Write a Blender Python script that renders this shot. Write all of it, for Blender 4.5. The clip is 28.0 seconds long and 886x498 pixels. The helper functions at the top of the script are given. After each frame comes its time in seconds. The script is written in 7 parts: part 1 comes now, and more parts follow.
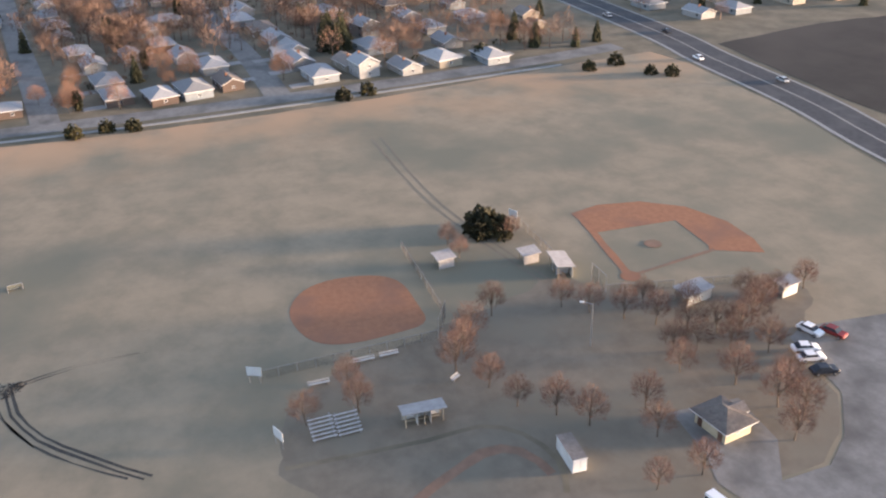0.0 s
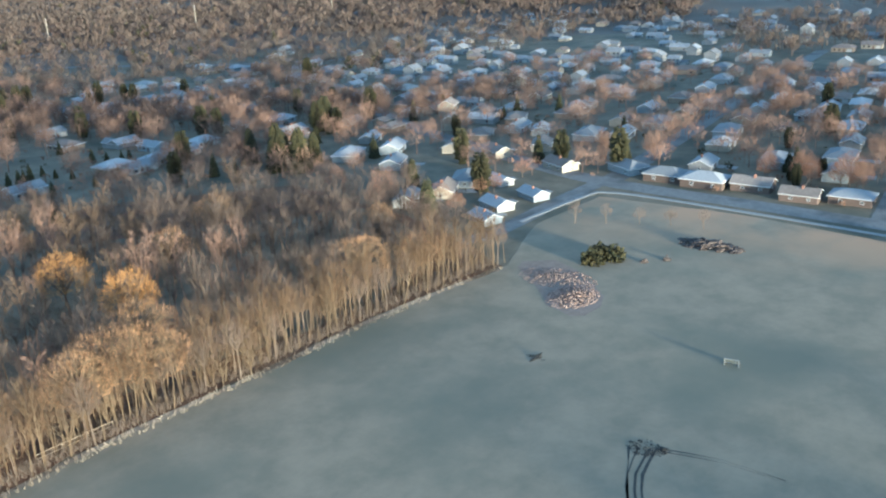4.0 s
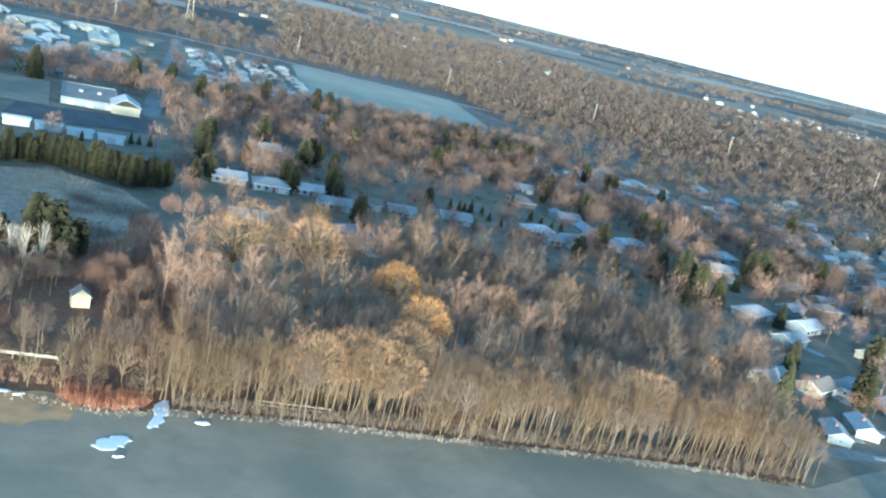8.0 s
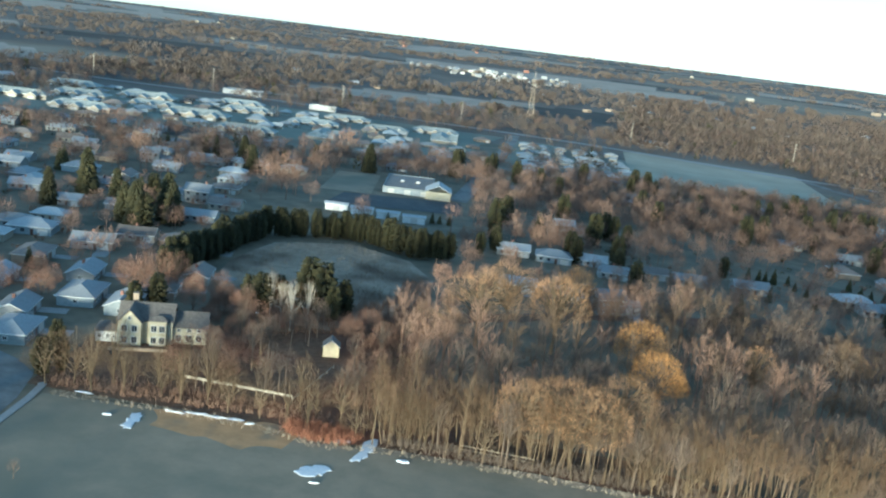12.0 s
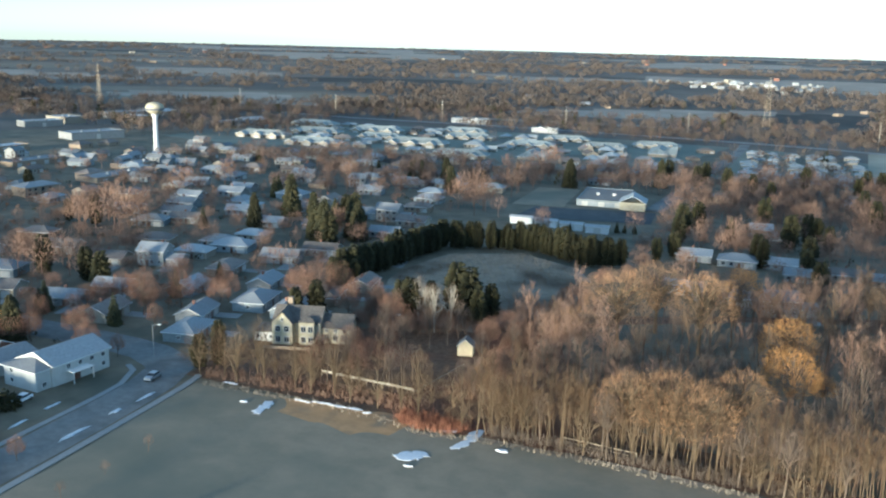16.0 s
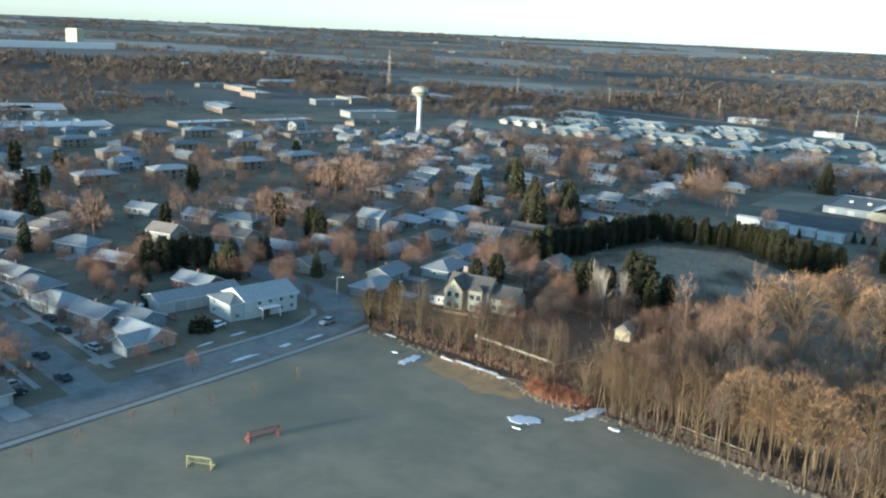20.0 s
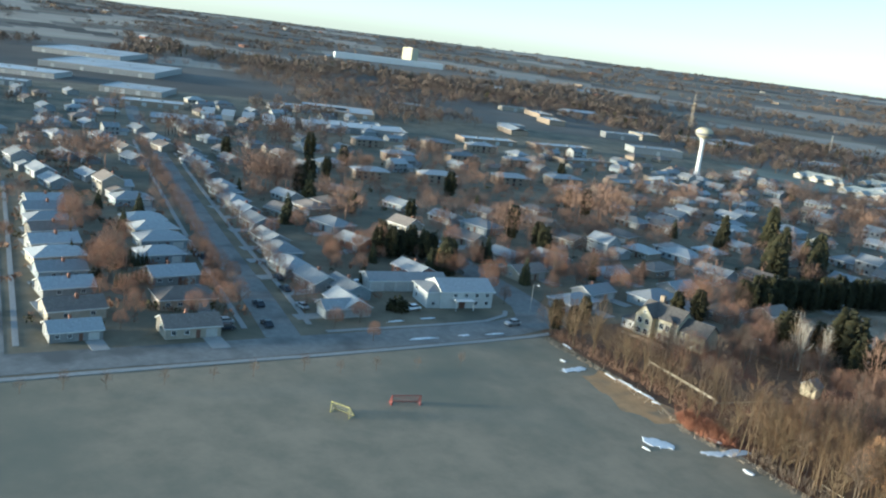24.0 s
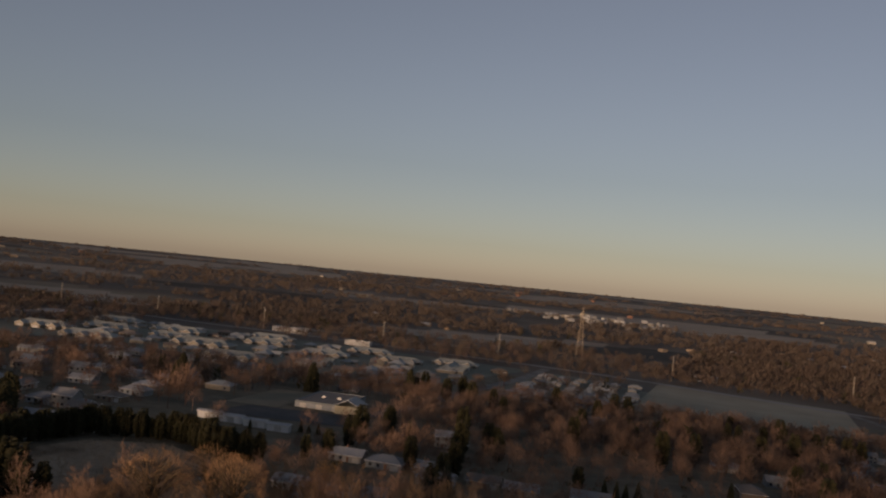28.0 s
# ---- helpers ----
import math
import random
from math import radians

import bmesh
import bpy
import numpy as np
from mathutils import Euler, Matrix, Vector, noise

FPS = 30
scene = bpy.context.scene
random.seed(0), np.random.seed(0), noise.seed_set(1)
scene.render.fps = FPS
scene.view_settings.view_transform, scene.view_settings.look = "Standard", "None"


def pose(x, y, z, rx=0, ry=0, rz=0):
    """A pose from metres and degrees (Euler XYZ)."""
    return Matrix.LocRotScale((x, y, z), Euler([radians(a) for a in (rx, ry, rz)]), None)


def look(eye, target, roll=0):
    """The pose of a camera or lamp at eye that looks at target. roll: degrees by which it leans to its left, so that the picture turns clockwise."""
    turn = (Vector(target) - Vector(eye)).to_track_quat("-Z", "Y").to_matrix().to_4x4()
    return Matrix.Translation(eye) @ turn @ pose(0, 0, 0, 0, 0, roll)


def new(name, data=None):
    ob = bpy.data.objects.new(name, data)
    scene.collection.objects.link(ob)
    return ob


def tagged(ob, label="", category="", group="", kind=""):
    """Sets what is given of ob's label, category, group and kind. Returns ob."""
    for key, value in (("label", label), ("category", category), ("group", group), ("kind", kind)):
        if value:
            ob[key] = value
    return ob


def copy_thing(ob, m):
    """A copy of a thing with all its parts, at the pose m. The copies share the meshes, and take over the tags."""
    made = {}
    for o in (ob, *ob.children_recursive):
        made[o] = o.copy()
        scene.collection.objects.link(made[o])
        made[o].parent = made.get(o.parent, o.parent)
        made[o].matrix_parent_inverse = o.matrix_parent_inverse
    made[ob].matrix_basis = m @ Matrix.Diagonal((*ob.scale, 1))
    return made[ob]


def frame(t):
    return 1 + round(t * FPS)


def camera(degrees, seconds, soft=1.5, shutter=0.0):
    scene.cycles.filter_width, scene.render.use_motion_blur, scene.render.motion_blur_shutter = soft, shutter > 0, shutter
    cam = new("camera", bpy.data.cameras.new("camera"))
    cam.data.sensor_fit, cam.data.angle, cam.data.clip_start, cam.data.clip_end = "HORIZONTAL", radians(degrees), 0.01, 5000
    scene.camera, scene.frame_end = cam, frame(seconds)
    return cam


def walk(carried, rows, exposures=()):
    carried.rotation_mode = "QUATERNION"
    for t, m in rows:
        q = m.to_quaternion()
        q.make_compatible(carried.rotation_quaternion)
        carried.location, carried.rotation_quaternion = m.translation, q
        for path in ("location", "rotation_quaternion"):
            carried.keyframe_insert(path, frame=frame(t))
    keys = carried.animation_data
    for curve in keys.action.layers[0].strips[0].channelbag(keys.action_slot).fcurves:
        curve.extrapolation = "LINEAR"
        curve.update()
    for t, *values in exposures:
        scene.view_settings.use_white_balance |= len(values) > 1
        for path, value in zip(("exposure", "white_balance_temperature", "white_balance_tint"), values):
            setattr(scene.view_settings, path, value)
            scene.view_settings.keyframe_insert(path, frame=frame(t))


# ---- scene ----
cam = camera(52.03, 28.0, soft=2.2)


def aim(t, x, y, z, yaw, pitch, roll):
    return (t, pose(x, y, z) @ pose(0, 0, 0, 0, 0, yaw) @ pose(0, 0, 0, 90 - pitch) @ pose(0, 0, 0, 0, 0, roll))


# seconds, eye, yaw, downward pitch, roll
PATH = [
    (0, -69.89, 49.24, 82.80, -110.76, 27.33, -1.53),
    (0.5, -68.62, 45.41, 83.25, -103.72, 25.30, 4.26),
    (1, -68.42, 40.86, 82.80, -99.44, 24.45, 10.67),
    (1.5, -66.86, 36.37, 82.74, -92.57, 22.97, 14.65),
    (2, -64.60, 32.44, 82.57, -85.10, 22.43, 15.30),
    (2.5, -62.30, 29.36, 82.33, -77.76, 21.99, 12.70),
    (3, -59.60, 26.17, 82.06, -69.25, 22.04, 7.39),
    (3.5, -57.17, 23.41, 81.34, -60.45, 21.88, 1.34),
    (4, -53.99, 21.34, 80.27, -52.36, 19.91, -2.95),
    (4.5, -50.73, 19.14, 79.61, -46.19, 18.86, -4.08),
    (6.5, -34.00, 8.99, 77.91, -31.50, 17.34, 8.94),
    (7, -29.72, 6.50, 77.96, -28.29, 16.53, 12.78),
    (7.5, -25.64, 5.13, 77.97, -24.74, 15.66, 14.54),
    (8, -21.73, 4.08, 77.95, -20.67, 15.10, 13.61),
    (8.5, -18.20, 3.35, 77.59, -16.40, 14.98, 10.21),
    (9, -14.62, 2.74, 77.22, -11.97, 15.06, 5.39),
    (9.5, -11.43, 1.89, 76.89, -7.68, 14.86, 0.76),
    (10, -7.91, 1.27, 76.26, -4.00, 14.44, -1.63),
    (10.5, -4.19, 0.53, 75.61, -1.67, 13.59, -1.22),
    (11, -0.00, 0.00, 75.00, 0.00, 12.88, 1.12),
    (11.5, 4.28, -0.57, 74.65, 1.27, 13.24, 4.70),
    (13.5, 20.46, -1.08, 73.85, 8.18, 13.00, 9.41),
    (14, 24.25, -1.33, 73.77, 11.09, 13.23, 6.53),
    (14.5, 27.47, -1.18, 73.21, 14.11, 12.86, 3.38),
    (15, 30.71, -1.09, 72.95, 17.02, 12.32, 0.88),
    (15.5, 34.19, -0.71, 72.43, 18.80, 12.45, 0.31),
    (16, 38.15, -0.15, 71.85, 20.06, 12.79, 1.45),
    (16.5, 41.89, 0.30, 71.54, 21.61, 12.96, 3.58),
    (17, 45.76, 0.78, 71.56, 23.26, 13.38, 6.03),
    (17.5, 49.68, 1.65, 70.91, 24.92, 13.39, 7.90),
    (18, 53.60, 2.38, 71.00, 27.26, 13.09, 8.74),
    (18.5, 57.22, 3.07, 71.01, 29.78, 13.50, 8.36),
    (19, 60.70, 3.76, 70.96, 32.65, 13.76, 6.96),
    (19.5, 63.55, 4.62, 70.57, 35.55, 13.81, 4.79),
    (20, 66.36, 5.63, 70.12, 38.29, 13.72, 2.70),
    (20.5, 69.47, 6.78, 69.78, 41.00, 13.74, 1.56),
    (21, 72.68, 7.82, 69.39, 43.48, 13.87, 1.65),
    (21.5, 75.87, 9.07, 69.06, 45.59, 13.64, 2.70),
    (23.5, 88.63, 15.47, 68.86, 54.80, 13.73, 7.78),
    (24, 91.35, 16.97, 68.29, 57.54, 13.13, 7.27),
    (24.5, 93.96, 18.65, 68.08, 60.26, 9.35, 6.52),
    (25, 96.09, 20.03, 67.65, 61.30, 5.67, 5.58),
    (25.5, 99.18, 21.09, 67.90, 59.11, 1.58, 5.41),
    (26, 102.98, 22.04, 67.71, 53.93, -5.53, 5.04),
    (26.5, 106.51, 22.77, 67.60, 45.10, -7.26, 8.28),
    (27, 110.29, 23.72, 67.43, 33.59, -7.26, 9.73),
    (27.5, 114.22, 24.00, 67.05, 22.57, -4.97, 8.65),
    (28, 118.56, 24.75, 66.40, 14.44, -1.58, 5.65),
]
# seconds, stops, white balance
EXPOSURE = [(0, 2.55, 6290, 14), (1.0, 2.5, 5766, 8), (3.0, 2.4, 4882, -7), (4.5, 2.4, 4536, -13), (7.0, 2.56, 4270, -17), (8.0, 2.55, 4205, -18), (10.0, 2.5, 4300, -20), (11.0, 2.1, 4394, -20), (14.0, 1.85, 4583, -16), (17.0, 1.9, 4678, -11), (21.0, 1.9, 4655, -15), (24.5, 1.9, 4798, -12), (25.0, 1.5, 5800, 2), (26.0, 0.36, 7000, 16), (28.0, -0.35, 7100, 19)]
walk(cam, [aim(*row) for row in PATH], EXPOSURE)

# ---- daylight: low sun behind the meadow, clear sky ----
SUN_FROM = Vector((-0.32, -1.0, 0.060)).normalized()
world = bpy.data.worlds.new("sky")
scene.world = world
world.use_nodes = True
wn = world.node_tree.nodes
sky = wn.new("ShaderNodeTexSky")
sky.sky_type, sky.sun_disc = "NISHITA", False
sky.sun_elevation, sky.sun_rotation = radians(3.3), math.pi + 0.31
sky.air_density, sky.dust_density, sky.ozone_density = 0.8, 0.3, 1.6
wn["Background"].inputs["Strength"].default_value = 0.15
soften = wn.new("ShaderNodeHueSaturation")
soften.inputs["Saturation"].default_value = 0.58
tint = wn.new("ShaderNodeMix")
tint.data_type, tint.blend_type = "RGBA", "MULTIPLY"
tint.inputs["Factor"].default_value = 1.0
tint.inputs["B"].default_value = (0.96, 0.99, 1.10, 1)
world.node_tree.links.new(sky.outputs["Color"], soften.inputs["Color"])
world.node_tree.links.new(soften.outputs["Color"], tint.inputs["A"])
world.node_tree.links.new(tint.outputs["Result"], wn["Background"].inputs["Color"])
sun_data = bpy.data.lights.new("sun", "SUN")
sun_data.energy, sun_data.angle, sun_data.color = 4.4, radians(8), (1.0, 0.70, 0.46)
sun = new("sun", sun_data)
sun.matrix_world = look(SUN_FROM * 900, (0, 0, 0))


# ---- materials ----
def mat(name, a, b, scale=1.0, rough=0.9, bump=0.0, jitter=0.0, spots=None, spot_scale=0.05, metal=0.0, island=0.0):
    """Two colours mixed by fine noise, a third by coarse noise, with value jitter by object or by island."""
    m = bpy.data.materials.new(name)
    m.use_nodes = True
    nt = m.node_tree
    n, ln = nt.nodes, nt.links.new
    bsdf = n["Principled BSDF"]
    bsdf.inputs["Roughness"].default_value, bsdf.inputs["Metallic"].default_value = rough, metal
    bsdf.inputs["Specular IOR Level"].default_value = 0.25
    co = n.new("ShaderNodeTexCoord")
    no = n.new("ShaderNodeTexNoise")
    no.inputs["Scale"].default_value, no.inputs["Detail"].default_value, no.inputs["Roughness"].default_value = scale, 5, 0.65
    ln(co.outputs["Object"], no.inputs["Vector"])
    ramp = n.new("ShaderNodeValToRGB")
    ramp.color_ramp.elements[0].position, ramp.color_ramp.elements[1].position = 0.36, 0.64
    ramp.color_ramp.elements[0].color, ramp.color_ramp.elements[1].color = (*a, 1), (*b, 1)
    ln(no.outputs["Fac"], ramp.inputs["Fac"])
    out = ramp.outputs["Color"]
    if spots:
        n2 = n.new("ShaderNodeTexNoise")
        n2.inputs["Scale"].default_value, n2.inputs["Detail"].default_value = spot_scale, 6
        ln(co.outputs["Object"], n2.inputs["Vector"])
        r2 = n.new("ShaderNodeValToRGB")
        r2.color_ramp.elements[0].position, r2.color_ramp.elements[1].position = 0.48, 0.66
        ln(n2.outputs["Fac"], r2.inputs["Fac"])
        mx = n.new("ShaderNodeMix")
        mx.data_type = "RGBA"
        ln(r2.outputs["Color"], mx.inputs["Factor"])
        ln(out, mx.inputs["A"])
        mx.inputs["B"].default_value = (*spots, 1)
        out = mx.outputs["Result"]
    if jitter or island:
        src = n.new("ShaderNodeObjectInfo").outputs["Random"] if jitter else n.new("ShaderNodeNewGeometry").outputs["Random Per Island"]
        amount = jitter or island
        mr = n.new("ShaderNodeMapRange")
        mr.inputs["To Min"].default_value, mr.inputs["To Max"].default_value = 1 - amount, 1 + amount
        ln(src, mr.inputs["Value"])
        hs = n.new("ShaderNodeHueSaturation")
        ln(mr.outputs["Result"], hs.inputs["Value"])
        ln(out, hs.inputs["Color"])
        out = hs.outputs["Color"]
    ln(out, bsdf.inputs["Base Color"])
    if bump:
        bp = n.new("ShaderNodeBump")
        bp.inputs["Strength"].default_value, bp.inputs["Distance"].default_value = 0.6, bump
        ln(no.outputs["Fac"], bp.inputs["Height"])
        ln(bp.outputs["Normal"], bsdf.inputs["Normal"])
    return m


M = {}
M["grass"] = mat("winter_grass", (0.218, 0.185, 0.128), (0.297, 0.240, 0.164), 0.11, 0.95, 0.0, spots=(0.168, 0.158, 0.114), spot_scale=0.022)
M["lawn"] = mat("dormant_lawn", (0.133, 0.113, 0.076), (0.204, 0.169, 0.116), 0.12, 0.95, 0.0, spots=(0.098, 0.093, 0.066), spot_scale=0.045)
M["wood_red"] = mat("reddish_wood_crowns", (0.086, 0.059, 0.046), (0.136, 0.093, 0.072), 0.05, 0.95, island=0.13)
M["wood_tan"] = mat("tan_wood_crowns", (0.084, 0.057, 0.035), (0.131, 0.089, 0.057), 0.05, 0.95, island=0.13)
# far ground greyed in its colour to stand for haze
M["farland"] = mat("far_land", (0.10, 0.086, 0.070), (0.165, 0.142, 0.115), 0.006, 0.95, 0.0, spots=(0.062, 0.055, 0.048), spot_scale=0.0025)
M["green_field"] = mat("grey_green_field", (0.161, 0.137, 0.099), (0.216, 0.181, 0.130), 0.01, 0.95, spots=(0.120, 0.100, 0.074), spot_scale=0.006)
M["village_lawn"] = mat("pale_village_lawn", (0.17, 0.172, 0.132), (0.225, 0.225, 0.175), 0.03, 0.95, spots=(0.14, 0.135, 0.105), spot_scale=0.015)
M["frosted"] = mat("frosted_field", (0.299, 0.268, 0.197), (0.361, 0.323, 0.238), 0.03, 0.95, spots=(0.264, 0.242, 0.180), spot_scale=0.012)
M["parkland"] = mat("trodden_park_grass", (0.160, 0.135, 0.100), (0.205, 0.173, 0.130), 0.25, 0.95, spots=(0.175, 0.158, 0.12), spot_scale=0.06)
M["strip"] = mat("pale_stubble_field", (0.25, 0.21, 0.165), (0.34, 0.295, 0.235), 0.01, 0.95)
M["dark_field"] = mat("dark_ploughed_soil", (0.026, 0.023, 0.020), (0.044, 0.039, 0.033), 0.05, 0.95, spots=(0.056, 0.048, 0.04), spot_scale=0.02)
# dry grass with the warmth of low sun put into its colour
M["straw_grass"] = mat("straw_coloured_grass", (0.36, 0.22, 0.105), (0.47, 0.285, 0.135), 0.35, 0.95, 0.1, spots=(0.25, 0.185, 0.115), spot_scale=0.16)
M["litter"] = mat("leaf_litter", (0.099, 0.057, 0.034), (0.175, 0.114, 0.068), 0.8, 0.95, 0.08, spots=(0.152, 0.068, 0.038), spot_scale=0.06)
M["tallgrass"] = mat("dry_tall_grass", (0.253, 0.201, 0.144), (0.391, 0.328, 0.241), 0.4, 0.95, 0.15, spots=(0.122, 0.091, 0.061), spot_scale=0.05)
M["infield"] = mat("infield_clay", (0.271, 0.127, 0.07), (0.328, 0.156, 0.086), 0.9, 0.95, 0.02, spots=(0.238, 0.123, 0.078), spot_scale=0.1)
M["asphalt"] = mat("asphalt", (0.045, 0.045, 0.048), (0.07, 0.07, 0.073), 0.7, 0.85, 0.01, spots=(0.082, 0.081, 0.08), spot_scale=0.12)
M["street"] = mat("worn_street", (0.172, 0.165, 0.151), (0.224, 0.216, 0.199), 0.6, 0.85, 0.01, spots=(0.115, 0.111, 0.103), spot_scale=0.1)
M["faded_clay"] = mat("faded_clay", (0.20, 0.125, 0.085), (0.25, 0.155, 0.105), 0.5, 0.95, spots=(0.16, 0.13, 0.097), spot_scale=0.15)
M["concrete"] = mat("concrete", (0.250, 0.242, 0.230), (0.315, 0.308, 0.289), 1.2, 0.9, 0.01, spots=(0.279, 0.271, 0.254), spot_scale=0.3)
M["snow"] = mat("old_snow", (0.592, 0.601, 0.623), (0.688, 0.686, 0.684), 1.5, 0.7, 0.06)
M["bark_tan"] = mat("tan_bark", (0.091, 0.067, 0.039), (0.143, 0.103, 0.063), 2.5, 0.9, 0.03, jitter=0.25)
M["bark"] = mat("grey_brown_bark", (0.089, 0.068, 0.051), (0.150, 0.113, 0.082), 2.5, 0.9, 0.03, jitter=0.25)
M["twig_tan"] = mat("tan_twigs", (0.078, 0.047, 0.024), (0.120, 0.072, 0.038), 0.6, 0.9, jitter=0.22)
M["twig_red"] = mat("reddish_twigs", (0.173, 0.093, 0.061), (0.259, 0.148, 0.097), 0.6, 0.9, jitter=0.25)
M["twig_park"] = mat("greyish_red_twigs", (0.125, 0.073, 0.054), (0.19, 0.112, 0.083), 0.6, 0.9, jitter=0.25)
M["twig_brown"] = mat("brown_twigs", (0.112, 0.076, 0.058), (0.174, 0.122, 0.090), 0.6, 0.9, jitter=0.25)
M["twig_oak"] = mat("pale_tan_oak_twigs", (0.345, 0.195, 0.093), (0.445, 0.262, 0.133), 0.6, 0.9, jitter=0.12)
M["bark_pale"] = mat("pale_birch_bark", (0.27, 0.24, 0.20), (0.37, 0.335, 0.28), 1.5, 0.85, 0.02)
M["wood_garden"] = mat("orange_brown_garden_crowns", (0.146, 0.091, 0.065), (0.231, 0.146, 0.102), 0.05, 0.95, island=0.13)
M["wood_dull"] = mat("dull_brown_wood_crowns", (0.082, 0.062, 0.047), (0.135, 0.104, 0.08), 0.02, 0.95, island=0.13)
M["wood_deep"] = mat("dark_brown_wood_crowns", (0.067, 0.049, 0.038), (0.112, 0.083, 0.065), 0.05, 0.95, island=0.13)
M["twig_gold"] = mat("golden_willow_twigs", (0.430, 0.208, 0.058), (0.520, 0.280, 0.092), 0.7, 0.85, jitter=0.15)
# yellowish second tone of both needle materials stands for low sun
M["needles"] = mat("conifer_needles", (0.017, 0.020, 0.011), (0.054, 0.050, 0.019), 0.9, 0.85, jitter=0.3)
M["needles_olive"] = mat("olive_pine_needles", (0.013, 0.016, 0.008), (0.051, 0.043, 0.016), 0.7, 0.85, jitter=0.25)
M["shrub_red"] = mat("red_shrub_stems", (0.19, 0.08, 0.048), (0.27, 0.125, 0.072), 0.8, 0.9, island=0.25)
# dulled towards grey, standing in for haze over the far woods
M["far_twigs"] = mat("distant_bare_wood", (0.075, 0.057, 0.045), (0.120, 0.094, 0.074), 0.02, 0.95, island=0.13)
M["mid_twigs"] = mat("bare_wood_crowns", (0.153, 0.092, 0.061), (0.254, 0.157, 0.104), 0.05, 0.95, island=0.13)
M["far_pines"] = mat("distant_pines", (0.026, 0.027, 0.013), (0.060, 0.053, 0.021), 0.02, 0.95, island=0.3)


def sun_glow_rim(material, tone, x0, x1):
    """Blends a painted warm sunlit tone into a turf in blots, stronger towards the east."""
    n, ln = material.node_tree.nodes, material.node_tree.links.new
    bsdf = next(q for q in n if q.type == "BSDF_PRINCIPLED")
    base = bsdf.inputs["Base Color"].links[0].from_socket
    co, no, xyz = n.new("ShaderNodeTexCoord"), n.new("ShaderNodeTexNoise"), n.new("ShaderNodeSeparateXYZ")
    no.inputs["Scale"].default_value, no.inputs["Detail"].default_value = 0.05, 7
    ln(co.outputs["Object"], no.inputs["Vector"])
    ln(co.outputs["Object"], xyz.inputs["Vector"])
    rim, blot, both, mx = n.new("ShaderNodeMapRange"), n.new("ShaderNodeMapRange"), n.new("ShaderNodeMath"), n.new("ShaderNodeMix")
    rim.inputs["From Min"].default_value, rim.inputs["From Max"].default_value = x0, x1
    ln(xyz.outputs["X"], rim.inputs["Value"])
    blot.inputs["From Min"].default_value, blot.inputs["From Max"].default_value = 0.36, 0.6
    ln(no.outputs["Fac"], blot.inputs["Value"])
    both.operation = "MULTIPLY"
    ln(rim.outputs["Result"], both.inputs[0])
    ln(blot.outputs["Result"], both.inputs[1])
    mx.data_type = "RGBA"
    ln(both.outputs["Value"], mx.inputs["Factor"])
    ln(base, mx.inputs["A"])
    mx.inputs["B"].default_value = (*tone, 1)
    ln(mx.outputs["Result"], bsdf.inputs["Base Color"])


# low sun on the meadow's eastern rim, put into the grass colour
sun_glow_rim(M["grass"], (0.40, 0.262, 0.155), 140, 178)


# ---- building blocks ----
def part(name, bm, material, parent=None, label=""):
    me = bpy.data.meshes.new(name)
    bm.to_mesh(me)
    bm.free()
    me.materials.append(M[material] if isinstance(material, str) else material)
    ob = new(name, me)
    if parent:
        ob.parent = parent
    if label:
        ob["label"] = label
    if name.endswith("roof") and isinstance(material, str) and material.startswith("shingle") and material != "shingle_dark":
        me.materials.append(M["trim"])  # painted edge boards
        for p in me.polygons:
            p.material_index = 1 if abs(p.normal.z) < 0.2 else 0
    return ob


def pyd(name, verts, faces, material, parent=None, label="", smooth=False):
    me = bpy.data.meshes.new(name)
    me.from_pydata([tuple(v) for v in verts], [], faces)
    if smooth:
        me.shade_smooth()
    me.materials.append(M[material] if isinstance(material, str) else material)
    ob = new(name, me)
    if parent:
        ob.parent = parent
    if label:
        ob["label"] = label
    return ob


def box(bm, x0, y0, z0, x1, y1, z1, bevel=0.0):
    vs = [bm.verts.new(p) for p in ((x0, y0, z0), (x1, y0, z0), (x1, y1, z0), (x0, y1, z0), (x0, y0, z1), (x1, y0, z1), (x1, y1, z1), (x0, y1, z1))]
    fs = [bm.faces.new([vs[i] for i in f]) for f in ((0, 3, 2, 1), (4, 5, 6, 7), (0, 1, 5, 4), (1, 2, 6, 5), (2, 3, 7, 6), (3, 0, 4, 7))]
    if bevel:
        es = list({e for f in fs for e in f.edges})
        bmesh.ops.bevel(bm, geom=es, offset=bevel, segments=1, affect="EDGES")


def boxes(*specs, bevel=0.0):
    bm = bmesh.new()
    for s in specs:
        box(bm, *s, bevel=bevel)
    return bm


def tube(bm, p, q, r0, r1, sides=6):
    p, q = Vector(p), Vector(q)
    m = (q - p).to_track_quat("Z", "Y").to_matrix()
    rings = []
    for c, r in ((p, r0), (q, r1)):
        rings.append([bm.verts.new(c + m @ Vector((r * math.cos(2 * math.pi * i / sides), r * math.sin(2 * math.pi * i / sides), 0))) for i in range(sides)])
    for i in range(sides):
        j = (i + 1) % sides
        bm.faces.new((rings[0][i], rings[0][j], rings[1][j], rings[1][i]))
    bm.faces.new(rings[1])
    bm.faces.new(rings[0][::-1])


